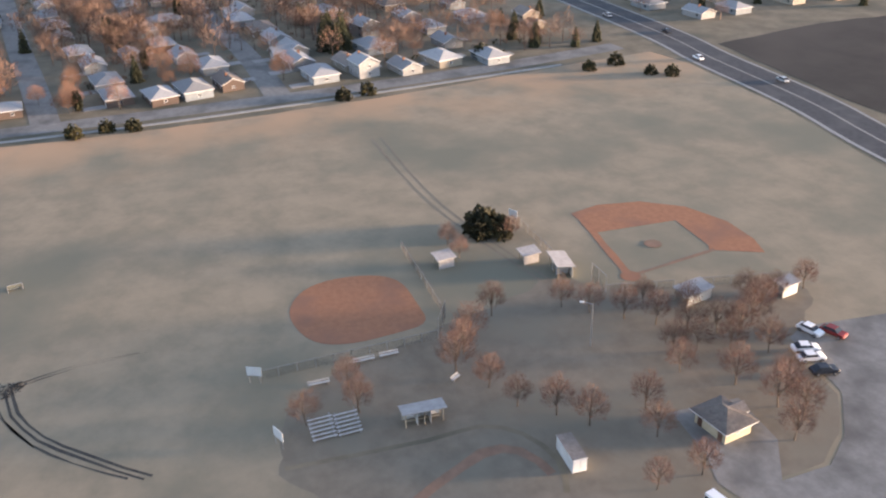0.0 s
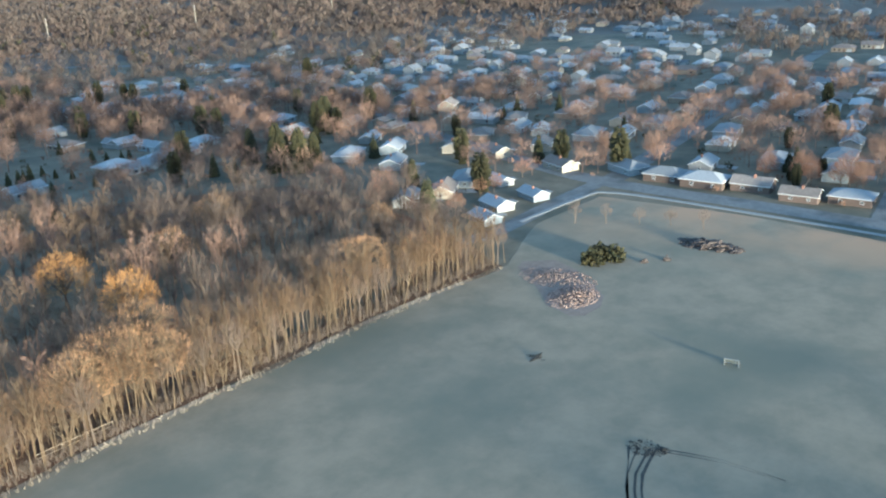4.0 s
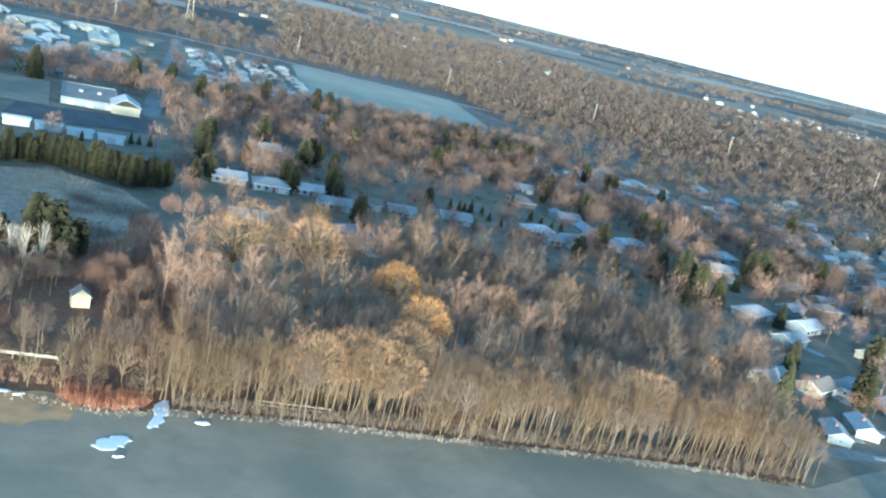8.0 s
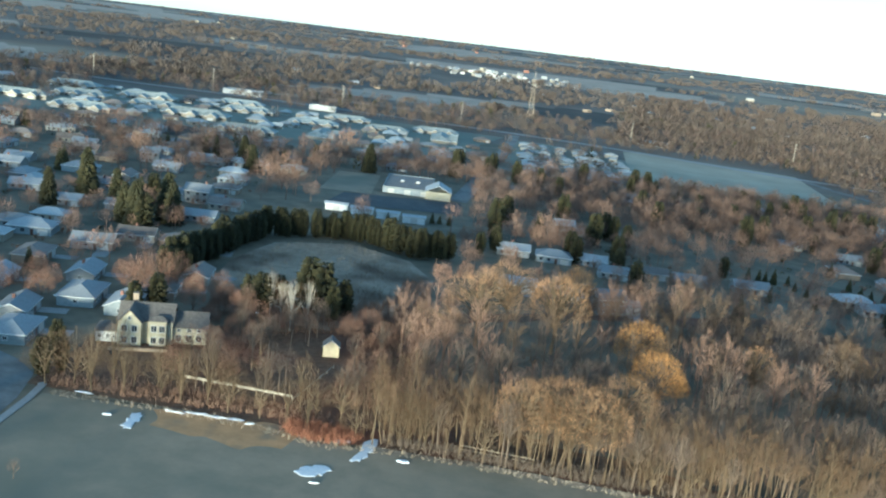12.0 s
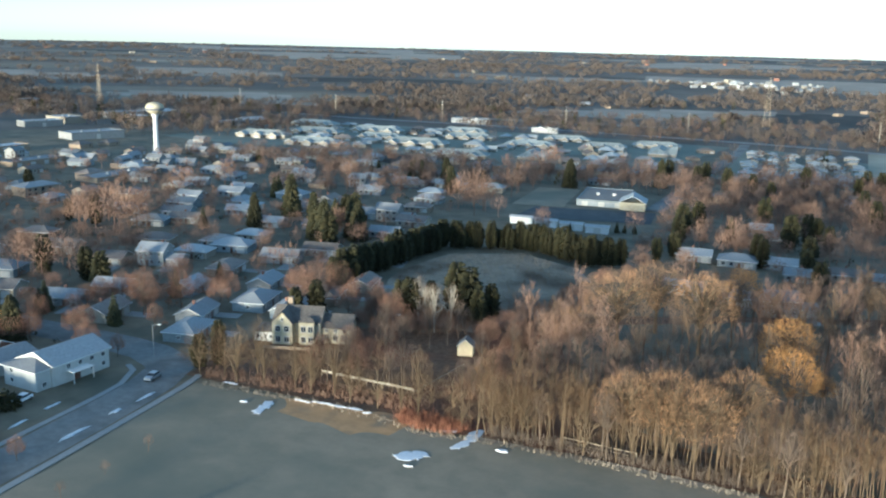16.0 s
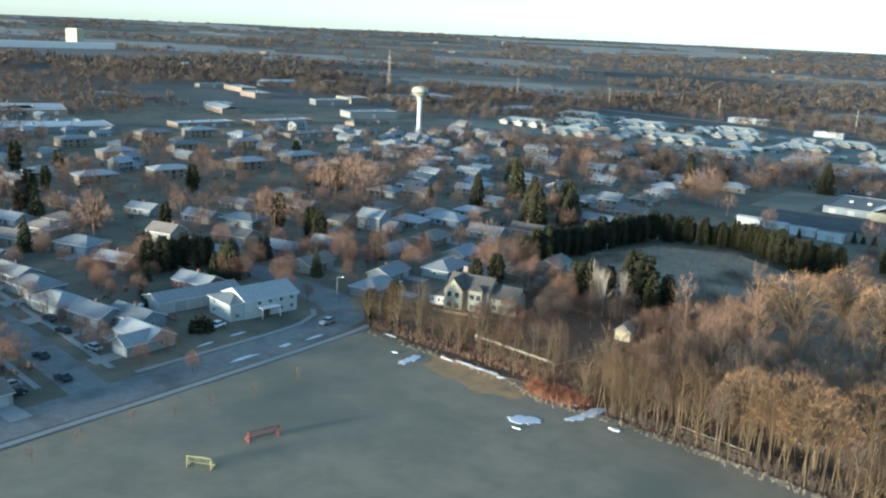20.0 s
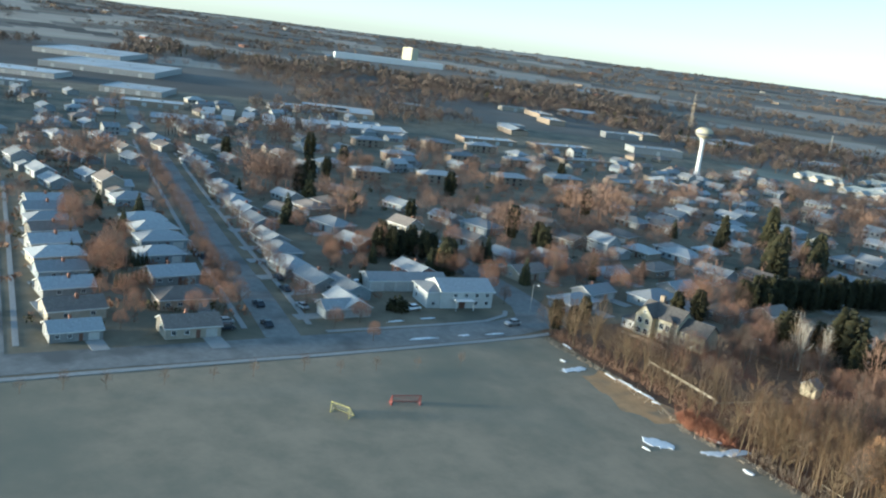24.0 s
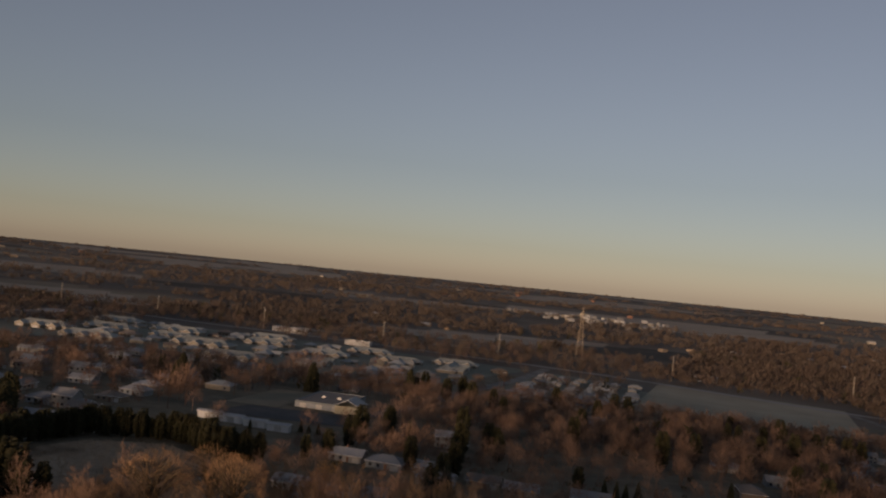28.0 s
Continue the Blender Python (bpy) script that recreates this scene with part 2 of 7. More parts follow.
def lathe(bm, profile, sides=20):
    rings = [[bm.verts.new((r * math.cos(2 * math.pi * i / sides), r * math.sin(2 * math.pi * i / sides), z)) for i in range(sides)] for r, z in profile]
    for a, b in zip(rings, rings[1:]):
        for i in range(sides):
            j = (i + 1) % sides
            bm.faces.new((a[i], a[j], b[j], b[i]))
    bm.faces.new(rings[0][::-1])
    bm.faces.new(rings[-1])


# ---- the lie of the land ----
def step(a, b, x):
    t = min(1.0, max(0.0, (x - a) / (b - a)))
    return t * t * (3 - 2 * t)


def gz(x, y):
    r = math.hypot(x, y - 150)
    return -13 * step(200, 850, y + 0.5 * x) * (1 - step(1200, 2200, r)) + (26 + 13 * max(0.0, (y - 150) / (r + 1))) * step(1500, 5200, r)


def at(x, y, turn=0.0, size=1.0, lift=0.0):
    return Matrix.LocRotScale((x, y, gz(x, y) + lift), Euler((0, 0, radians(turn))), (size, size, size))


def field_lie(x, y):
    """Where far fields lie, in long bands."""
    k = 1 + math.hypot(x % 4000 - 2000, y) / 9000
    return noise.noise((x / 420 / k + 0.1, y / 190 / k, 7.3))


def build_ground():
    verts, faces = [(0, 150, gz(0, 150))], []
    radii = [12 * i for i in range(1, 60)] + [720 * 1.04 ** i for i in range(51)]
    n = 240
    for r in radii:
        for i in range(n):
            a = 2 * math.pi * i / n
            x, y = r * math.cos(a), 150 + r * math.sin(a)
            verts.append((x, y, gz(x, y) + (3.5 * noise.noise((x / 500, y / 500, 0)) * step(1300, 2400, r))))
    for i in range(n):
        faces.append((0, 1 + i, 1 + (i + 1) % n))
    for k in range(len(radii) - 1):
        o = 1 + k * n
        for i in range(n):
            j = (i + 1) % n
            faces.append((o + i, o + n + i, o + n + j, o + j))
    g = pyd("ground", verts, faces, "lawn", smooth=True)
    for key in ("farland", "strip", "dark_field", "green_field"):
        g.data.materials.append(M[key])
    for p in g.data.polygons:
        c = p.center
        r = math.hypot(c.x, c.y - 150)
        p.material_index = 0 if r < 640 else 1 if r < (1750 if c.x > 150 else 950) else 2 if field_lie(c.x, c.y) > 0.24 else 3 if field_lie(c.x + 4000, c.y) > 0.42 else 4 if field_lie(c.x + 8000, c.y) > 0.27 else 1
    return tagged(g, "open ground of dormant grass reaching to the horizon", "ground", kind="structure")


def patch(name, outline, lift, material, label, category="ground", kind="structure", wobble=0.0, cell=12.0, rounded=0):
    """A flat area laid over the ground, following it."""
    pts = [Vector((x, y)) for x, y in outline]
    for _ in range(rounded):
        pts = [a.lerp(b, f) for a, b in zip(pts, pts[1:] + pts[:1]) for f in (0.25, 0.75)]
    fine = []
    for a, b in zip(pts, pts[1:] + pts[:1]):
        k = max(1, int((b - a).length / cell))
        for i in range(k):
            p = a.lerp(b, i / k)
            if wobble:
                p = p + Vector((noise.noise((p.x / 6, p.y / 6, 3)), noise.noise((p.x / 6, p.y / 6, 9)))) * wobble
            fine.append(p)
    bm = bmesh.new()
    lo = [bm.verts.new((p.x, p.y, 0)) for p in fine]
    bm.faces.new(lo)
    bmesh.ops.triangulate(bm, faces=bm.faces[:])
    for v in bm.verts:
        v.co.z = gz(v.co.x, v.co.y) + lift
    bmesh.ops.recalc_face_normals(bm, faces=bm.faces[:])
    if sum(f.normal.z for f in bm.faces) < 0:
        bmesh.ops.reverse_faces(bm, faces=bm.faces[:])
    return tagged(part(name, bm, material), label, category, kind=kind)


def ribbon(name, pts, width, lift, material, label, category="road", thick=0.0, wobble=0.0):
    """A band along a line: a road, a path, a kerb."""
    p = [Vector(q) for q in pts]
    fine = []
    for i in range(len(p) - 1):
        p0, p1, p2, p3 = p[max(i - 1, 0)], p[i], p[i + 1], p[min(i + 2, len(p) - 1)]
        k = max(2, int((p2 - p1).length / 8))
        for s in range(k):
            t = s / k
            fine.append(0.5 * (2 * p1 + (p2 - p0) * t + (2 * p0 - 5 * p1 + 4 * p2 - p3) * t * t + (3 * p1 - p0 - 3 * p2 + p3) * t ** 3))
    fine.append(p[-1])
    verts, faces = [], []
    for i, c in enumerate(fine):
        d = (fine[min(i + 1, len(fine) - 1)] - fine[max(i - 1, 0)]).normalized()
        s = Vector((-d.y, d.x)) * width / 2
        for k, q in enumerate((c + s, c - s)):
            if wobble:
                q = q + s.normalized() * noise.noise((q.x / 3, q.y / 3, k * 7)) * wobble
            verts.append((q.x, q.y, gz(q.x, q.y) + lift))
    for i in range(len(fine) - 1):
        faces.append((2 * i, 2 * i + 1, 2 * i + 3, 2 * i + 2))
    if thick:
        n = len(verts)
        verts += [(x, y, z - thick) for x, y, z in verts]
        for i in range(len(fine) - 1):
            faces += [(2 * i, 2 * i + 2, n + 2 * i + 2, n + 2 * i), (2 * i + 1, n + 2 * i + 1, n + 2 * i + 3, 2 * i + 3)]
    return tagged(pyd(name, verts, faces, material), label, category, kind="structure")


build_ground()
patch("ground_meadow", [(-74, -40), (-72, 60), (-72, 120), (-73, 153), (-54, 153.5), (-36, 153), (-20, 149), (0, 150), (20, 149), (42, 146), (75, 143.5), (98, 140), (120, 136), (150, 146), (182, 143), (184, 100), (179, 60), (177, 20), (178, -30), (184, -90), (186, -124), (168, -127.5), (121, -125), (75, -117), (20, -104), (-30, -90)], 0.03, "grass", "mown meadow of dormant grass with worn paler patches", wobble=0.6, cell=5)
# ---- roads ----
ribbon("road_west", [(-81, -120), (-81, 20), (-80, 90), (-81, 148), (-88, 162), (-104, 167), (-135, 169), (-175, 176)], 10.5, 0.05, "street", "worn grey suburban road along the meadow")
ribbon("pavement_west", [(-73.6, -100), (-73.6, 60), (-73.2, 100), (-74, 150), (-75.5, 157)], 1.5, 0.12, "concrete", "pale concrete footpath at the meadow's edge", "pavement", thick=0.12)
ribbon("pavement_kerb", [(-86.9, 102), (-86.8, 146), (-93, 156)], 1.3, 0.12, "concrete", "pale concrete pavement before the white hall", "pavement", thick=0.12)
ribbon("road_avenue", [(-85, 91), (-117, 95.5), (-171, 102), (-253, 113), (-366, 129), (-426, 137), (-560, 160)], 8.0, 0.055, "street", "straight worn grey residential street")
ribbon("pavement_avenue_n", [(-92, 100), (-117, 103.5), (-171, 110), (-253, 121), (-366, 137)], 1.3, 0.12, "concrete", "narrow concrete pavement beside the street", "pavement", thick=0.12)
ribbon("pavement_avenue_s", [(-92, 84.5), (-117, 87.5), (-171, 94), (-253, 105), (-366, 121)], 1.3, 0.12, "concrete", "narrow concrete pavement beside the street", "pavement", thick=0.12)
ribbon("road_south", [(-85, 31), (-170, 38), (-262, 45), (-340, 52)], 9, 0.055, "street", "worn grey residential street")
ribbon("pavement_south", [(-90, 38), (-170, 45), (-255, 52)], 1.2, 0.12, "concrete", "narrow concrete pavement beside the street", "pavement", thick=0.12)
ribbon("road_east", [(197, -118), (192, -70), (190, -15), (191, 40), (194, 100), (197, 148), (207, 180), (222, 216), (250, 275), (300, 350)], 8.5, 0.05, "street", "worn grey road between the meadow and the houses")
ribbon("pavement_east", [(185, -90), (182.5, -15), (182.5, 40), (186.5, 100), (187.5, 140), (180, 147), (150, 151)], 1.5, 0.12, "concrete", "pale concrete footpath at the meadow's far edge", "pavement", thick=0.12)
ribbon("road_lane", [(195, 150), (170, 151.5), (140, 152), (128, 156)], 6, 0.055, "street", "short grey lane at the corner of the wood")
ribbon("road_side_a", [(194, 66), (240, 70), (300, 76), (420, 86)], 8, 0.055, "street", "grey residential street lined with houses")
ribbon("road_side_b", [(191, 1), (240, 1), (300, 4), (420, 10), (560, 20)], 8, 0.055, "street", "grey residential street lined with houses")
ribbon("road_side_c", [(200, 148), (260, 152), (360, 160), (520, 170)], 8, 0.055, "street", "grey residential street lined with houses")
HIGHWAY = [(-40, -113), (78, -124), (121, -130.8), (170, -133.7), (230, -138), (460, -137), (800, -130)]
for k, off in (("near", 0), ("far", -7.6)):
    ribbon("road_highway_" + k, [(x, y + off) for x, y in HIGHWAY], 6.6, 0.06, "asphalt", "dark asphalt carriageway of a divided highway")
for k, off, w in (("a", 4.0, 1.2), ("b", -3.8, 0.6), ("c", -11.6, 0.9)):
    ribbon("road_shoulder_" + k, [(x, y + off) for x, y in HIGHWAY], w, 0.065, "concrete", "pale gravel shoulder of the highway")
ribbon("road_village", [(-14, 430), (-9, 515), (-6, 606), (4, 752), (10, 880)], 9, 0.3, "street", "straight grey street leading to far houses")
ribbon("road_north_east", [(262, 800), (290, 720), (345, 668), (371, 590), (402, 530), (440, 470), (520, 400)], 8, 0.3, "street", "grey country road past far gardens")
ribbon("road_far", [(-700, 960), (-443, 915), (-225, 925), (62, 886), (254, 813), (420, 780), (800, 720)], 12, 0.35, "concrete", "pale far road below the power line")
# ---- areas ----
patch("ground_far_field", [(95, 636), (160, 650), (247, 652), (262, 826), (190, 850), (112, 862)], 0.3, "frosted", "far field of short frosted grey-green grass", cell=25)
patch("ground_clearing", [(-62, 215), (-72, 262), (-66, 292), (-42, 305), (-20, 292), (-10, 270), (-14, 240), (-30, 210)], 0.06, "tallgrass", "clearing of dry tall grass among pines", wobble=2)
patch("ground_wood", [(-78, 156), (-54, 154.5), (-36, 154), (-20, 150), (0, 151), (20, 150), (42, 147), (75, 144.5), (98, 141), (118, 137), (128, 152), (140, 185), (150, 240), (100, 285), (30, 255), (-10, 235), (-40, 205), (-78, 200)], 0.035, "litter", "woodland floor of brown leaf litter", wobble=1.5, cell=5)
patch("ground_infield_clay", [(67.5, 27), (74.6, 23), (77.2, 16.8), (75.4, 8), (71, 4.2), (62, 4.4), (55, 4.6), (54.2, 11), (54, 20), (57.5, 25.4)], 0.06, "infield", "red clay of a skinned ball diamond", cell=3, rounded=2)
patch("ground_diamond_clay", [(73.9, -38.6), (84, -38.4), (85.6, -45.5), (83.4, -55), (77, -62.4), (67.5, -66), (58.6, -65.8), (53, -64), (58.2, -55), (60.2, -56), (72.2, -56.6)], 0.06, "infield", "red clay arc of a ball diamond", cell=2)
ribbon("ground_base_path", [(55.4, -35.2), (64, -36.6), (74, -38.2), (80, -39)], 1.6, 0.064, "infield", "red clay base path of the ball diamond", "ground", wobble=0.3)
ribbon("ground_base_path_faded", [(55.6, -36), (56.8, -46), (58, -56)], 0.9, 0.064, "faded_clay", "worn base path of the ball diamond", "ground", wobble=0.3)
patch("ground_mound", [(64.9 + 1.8 * math.cos(a * 0.7), -46.4 + 1.8 * math.sin(a * 0.7)) for a in range(9)], 0.14, "faded_clay", "round worn pitching mound")
patch("ground_home_plate", [(55.4 + 2.0 * math.cos(a * 0.7), -35.4 + 2.0 * math.sin(a * 0.7)) for a in range(9)], 0.07, "infield", "round clay of the home plate")
patch("ground_park", [(62, -22), (52, 4), (46, 32), (24, 38), (4, 20), (-6, 0), (2, -16), (14, -40), (28, -50), (40, -66), (44, -50), (54, -30)], 0.04, "parkland", "trodden brownish park grass below bare trees", wobble=2.2, cell=1.5, rounded=2)
ribbon("ground_clay_band", [(13, 26), (17, 18), (20.5, 10), (19, 5), (13, 3)], 1.6, 0.06, "faded_clay", "faded reddish clay arc of a worn diamond", "ground", wobble=0.5)
patch("road_car_park", [(26, -72), (29, -52), (27, -48), (12, -45), (4, -38), (0, -32), (0, -22), (-10, -14), (-30, -10), (-40, -80), (0, -100)], 0.055, "street", "grey asphalt car park with a rounded grass island", "road", cell=4)
patch("ground_ploughed", [(60, -147), (120, -145), (184, -150), (192, -200), (186, -300), (60, -330), (10, -250)], 0.05, "dark_field", "dark ploughed field beyond the highway", wobble=1.5, cell=8)
patch("ground_school_lawn", [(-78, 412), (-54, 416), (-60, 486), (-82, 480)], 0.2, "grass", "mown school lawn beside the yard", cell=15)
patch("ground_village", [(-400, 575), (-250, 545), (-120, 560), (-22, 600), (-18, 760), (0, 850), (-180, 868), (-330, 845), (-430, 780)], 0.12, "village_lawn", "pale lawns round the newer row houses", cell=30)
patch("ground_village_east", [(2, 600), (100, 600), (112, 780), (40, 840), (12, 840)], 0.12, "village_lawn", "pale lawns round small newer houses", cell=30)
patch("ground_dark_plot", [(-212, 532), (-187, 527), (-190, 570), (-226, 620)], 0.2, "dark_field", "dark bare plot of turned soil", cell=15)
patch("ground_red_strip", [(-300, 985), (-240, 992), (-60, 1005), (-66, 1040), (-250, 1035), (-305, 1020)], 0.4, "strip", "long tan stubble strip below the power line", cell=40)
patch("ground_lot_village", [(-68, 378), (-10, 392), (-12, 426), (-66, 411)], 0.2, "asphalt", "dark asphalt yard beside the low school", cell=15)
# ---- sky-lit snow left in the shade ----
def snow(x, y, w, d, turn=0, seed=0):
    w, d = w * 0.82, d * 0.8
    rnd = random.Random(seed)
    bm = bmesh.new()
    ring = []
    for i in range(36):
        a = 2 * math.pi * i / 36
        k = 0.95 + 0.5 * noise.noise((3 * math.cos(a) + seed * 5, 3 * math.sin(a), 2)) + 0.55 * noise.noise((1.3 * math.cos(a), 1.3 * math.sin(a), seed * 3.7)) + rnd.uniform(-0.1, 0.1)
        ring.append((w / 2 * k * math.cos(a), d / 2 * k * math.sin(a)))
    mid = bm.verts.new((0, 0, 0.22))
    inner = [bm.verts.new((px * 0.7, py * 0.7, 0.2)) for px, py in ring]
    outer = [bm.verts.new((px, py, 0.01)) for px, py in ring]
    for i in range(36):
        j = (i + 1) % 36
        bm.faces.new((mid, inner[i], inner[j]))
        bm.faces.new((inner[i], outer[i], outer[j], inner[j]))
    ob = part("snow_patch", bm, "snow")
    ob.matrix_world = at(x, y, turn, lift=0.04)
    return tagged(ob, "leftover patch of white snow on dormant grass", "snow", group="snow patches")


def snow_bank(outline, seed):
    """A ragged bank of leftover snow, thick in the middle and thin at the rim."""
    pts = [Vector(p) for p in outline]
    mid = sum(pts, Vector((0, 0))) / len(pts)
    pts = [mid + (p - mid) * 0.85 for p in pts]
    for _ in range(2):
        pts = [a.lerp(b, f) for a, b in zip(pts, pts[1:] + pts[:1]) for f in (0.25, 0.75)]
    pts = [p + Vector((noise.noise((p.x * 1.6, p.y * 1.6, seed)), noise.noise((p.x * 1.6, p.y * 1.6, seed + 5)))) * 1.1 for p in pts]
    c = sum(pts, Vector((0, 0))) / len(pts)
    bm = bmesh.new()
    rings = [[bm.verts.new((c.x + (p.x - c.x) * f, c.y + (p.y - c.y) * f, z)) for p in pts] for f, z in ((1.0, 0.045), (0.93, 0.12), (0.5, 0.14))]
    for a, b in zip(rings, rings[1:]):
        for k in range(len(pts)):
            m = (k + 1) % len(pts)
            bm.faces.new((a[k], a[m], b[m], b[k]))
    bm.faces.new(rings[-1])
    bmesh.ops.recalc_face_normals(bm, faces=bm.faces[:])
    if sum(f.normal.z for f in bm.faces) < 0:
        bmesh.ops.reverse_faces(bm, faces=bm.faces[:])
    return tagged(part("snow_patch", bm, "snow"), "ragged bank of leftover white snow on dormant grass", "snow", group="snow patches")


for i, outline in enumerate([
        [(-13.3, 143.2), (-11.5, 146.3), (-10.9, 149), (-11.4, 152.6), (-9.8, 155), (-8.3, 154.6), (-8.2, 150.5), (-9.4, 146), (-11, 143.4)],
        [(-53.4, 142.7), (-54.2, 146), (-53.9, 150), (-53, 151.6), (-51.4, 148.4), (-51.6, 145.6), (-51.8, 142.9)],
        [(-21.6, 137), (-20.3, 139), (-17.7, 141.3), (-14.8, 141.6), (-14.6, 138.8), (-16.4, 136.6), (-18.7, 135.6)]]):
    snow_bank(outline, i)
for i, s in enumerate([(-3, 146.8, 3.2, 1.5, 0), (-58, 148, 2, 1.2, 0), (-47.5, 153, 5, 0.9, -5), (-43.5, 153.6, 5, 1.0, 6), (-39.5, 153.4, 4.6, 0.9, 0), (-36, 153.5, 4.4, 1.1, 4), (-33, 152.6, 2.6, 0.7, 20), (-66, 155.5, 4, 0.8, 0), (-15, 151, 3.5, 1.2, 15),
                       (-78, 122, 1.2, 9, 0), (-78, 134, 1.2, 4, 0), (-77.5, 142, 1.0, 6, 0), (-90.5, 122, 0.9, 6, 0), (-91, 131, 0.8, 6, 0), (-98, 116, 5, 2, 10), (-16.5, 134.5, 1.8, 0.9, 0)]):
    snow(*s, seed=i)


# ---- trees ----
def tri_twig(verts, faces, p, d, length, w, rnd):
    s = d.cross(Vector((rnd.uniform(-1, 1), rnd.uniform(-1, 1), rnd.uniform(-1, 1))))
    if s.length < 1e-4:
        return
    s = s.normalized() * w * 0.5
    k = len(verts)
    verts += [p - s, p + s, p + d * length]
    faces.append((k, k + 1, k + 2))


def stick(verts, faces, p, q, r0, r1, sides):
    m = (q - p).to_track_quat("Z", "Y").to_matrix()
    k = len(verts)
    for c, r in ((p, r0), (q, r1)):
        for i in range(sides):
            a = 2 * math.pi * i / sides
            verts.append(c + m @ Vector((r * math.cos(a), r * math.sin(a), 0)))
    for i in range(sides):
        j = (i + 1) % sides
        faces.append((k + i, k + j, k + sides + j, k + sides + i))


def dome_tree_geometry(h, clear, rx, limbs, twigs, width, rnd, thick=0.018, droop=0.0, length=1.0, inner=0.35, spread=0.33):
    """A bare tree: limbs fan out of a fork into a rounded crown of fine twigs."""
    tv, tf, cv, cf = [], [], [], []
    fork = Vector((rnd.uniform(-0.3, 0.3), rnd.uniform(-0.3, 0.3), h * clear))
    seed = Vector((rnd.uniform(0, 50), rnd.uniform(0, 50), rnd.uniform(0, 50)))
    mid = h * (clear + (1 - clear) * 0.42)
    rz = h - mid

    def rim(a, e):
        u = Vector((math.cos(a) * math.cos(e), math.sin(a) * math.cos(e), math.sin(e)))
        k = 1 + 0.3 * noise.noise(u * 1.9 + seed)
        low = 0.62 if e < 0 else 1.0
        return Vector((u.x * rx * k, u.y * rx * k, mid + u.z * rz * k * low))

    r = h * thick * 0.5 + 0.03
    stick(tv, tf, Vector((0, 0, -0.2)), fork * 0.5, r * 1.15, r * 0.95, 6)
    stick(tv, tf, fork * 0.5, fork, r * 0.95, r * 0.8, 6)
    stick(tv, tf, fork, Vector((fork.x, fork.y, h * 0.9)), r * 0.7, 0.02, 4)
    for i in range(limbs):
        e = rnd.uniform(-0.2, 1.2)
        t = rim(i * 2.4 + rnd.uniform(-0.4, 0.4), e)
        o = fork.lerp(Vector((fork.x, fork.y, h * 0.8)), rnd.random() ** 2 * 0.8)
        m = o.lerp(t, 0.5) + Vector((0, 0, 0.1 * (t - o).length))
        stick(tv, tf, o, m, r * 0.42, r * 0.26, 4)
        stick(tv, tf, m, o.lerp(t, 0.93), r * 0.26, 0.015, 3)
        for k in range(2):
            b = m.lerp(t, rnd.uniform(0, 0.4))
            q = rim(i * 2.4 + rnd.uniform(-0.9, 0.9), e + rnd.uniform(-0.4, 0.4))
            stick(tv, tf, b, b.lerp(q, 0.8), r * 0.17, 0.012, 3)
    size = (rx + rz) * 0.5
    for k in range(twigs):
        a, e = rnd.uniform(0, 6.2832), math.asin(rnd.uniform(-0.5, 1.0))
        t = rim(a, e)
        o = fork.lerp(Vector((fork.x, fork.y, mid)), rnd.random() * 0.7)
        d = (t - o)
        p = o + d * (inner + (0.95 - inner) * rnd.random() ** 0.6)
        d = (d.normalized() + Vector((rnd.gauss(0, spread), rnd.gauss(0, spread), rnd.gauss(0.12 - droop, spread)))).normalized()
        tri_twig(cv, cf, p, d, size * rnd.uniform(0.16, 0.36) * length, width, rnd)
    return tv, tf, cv, cf


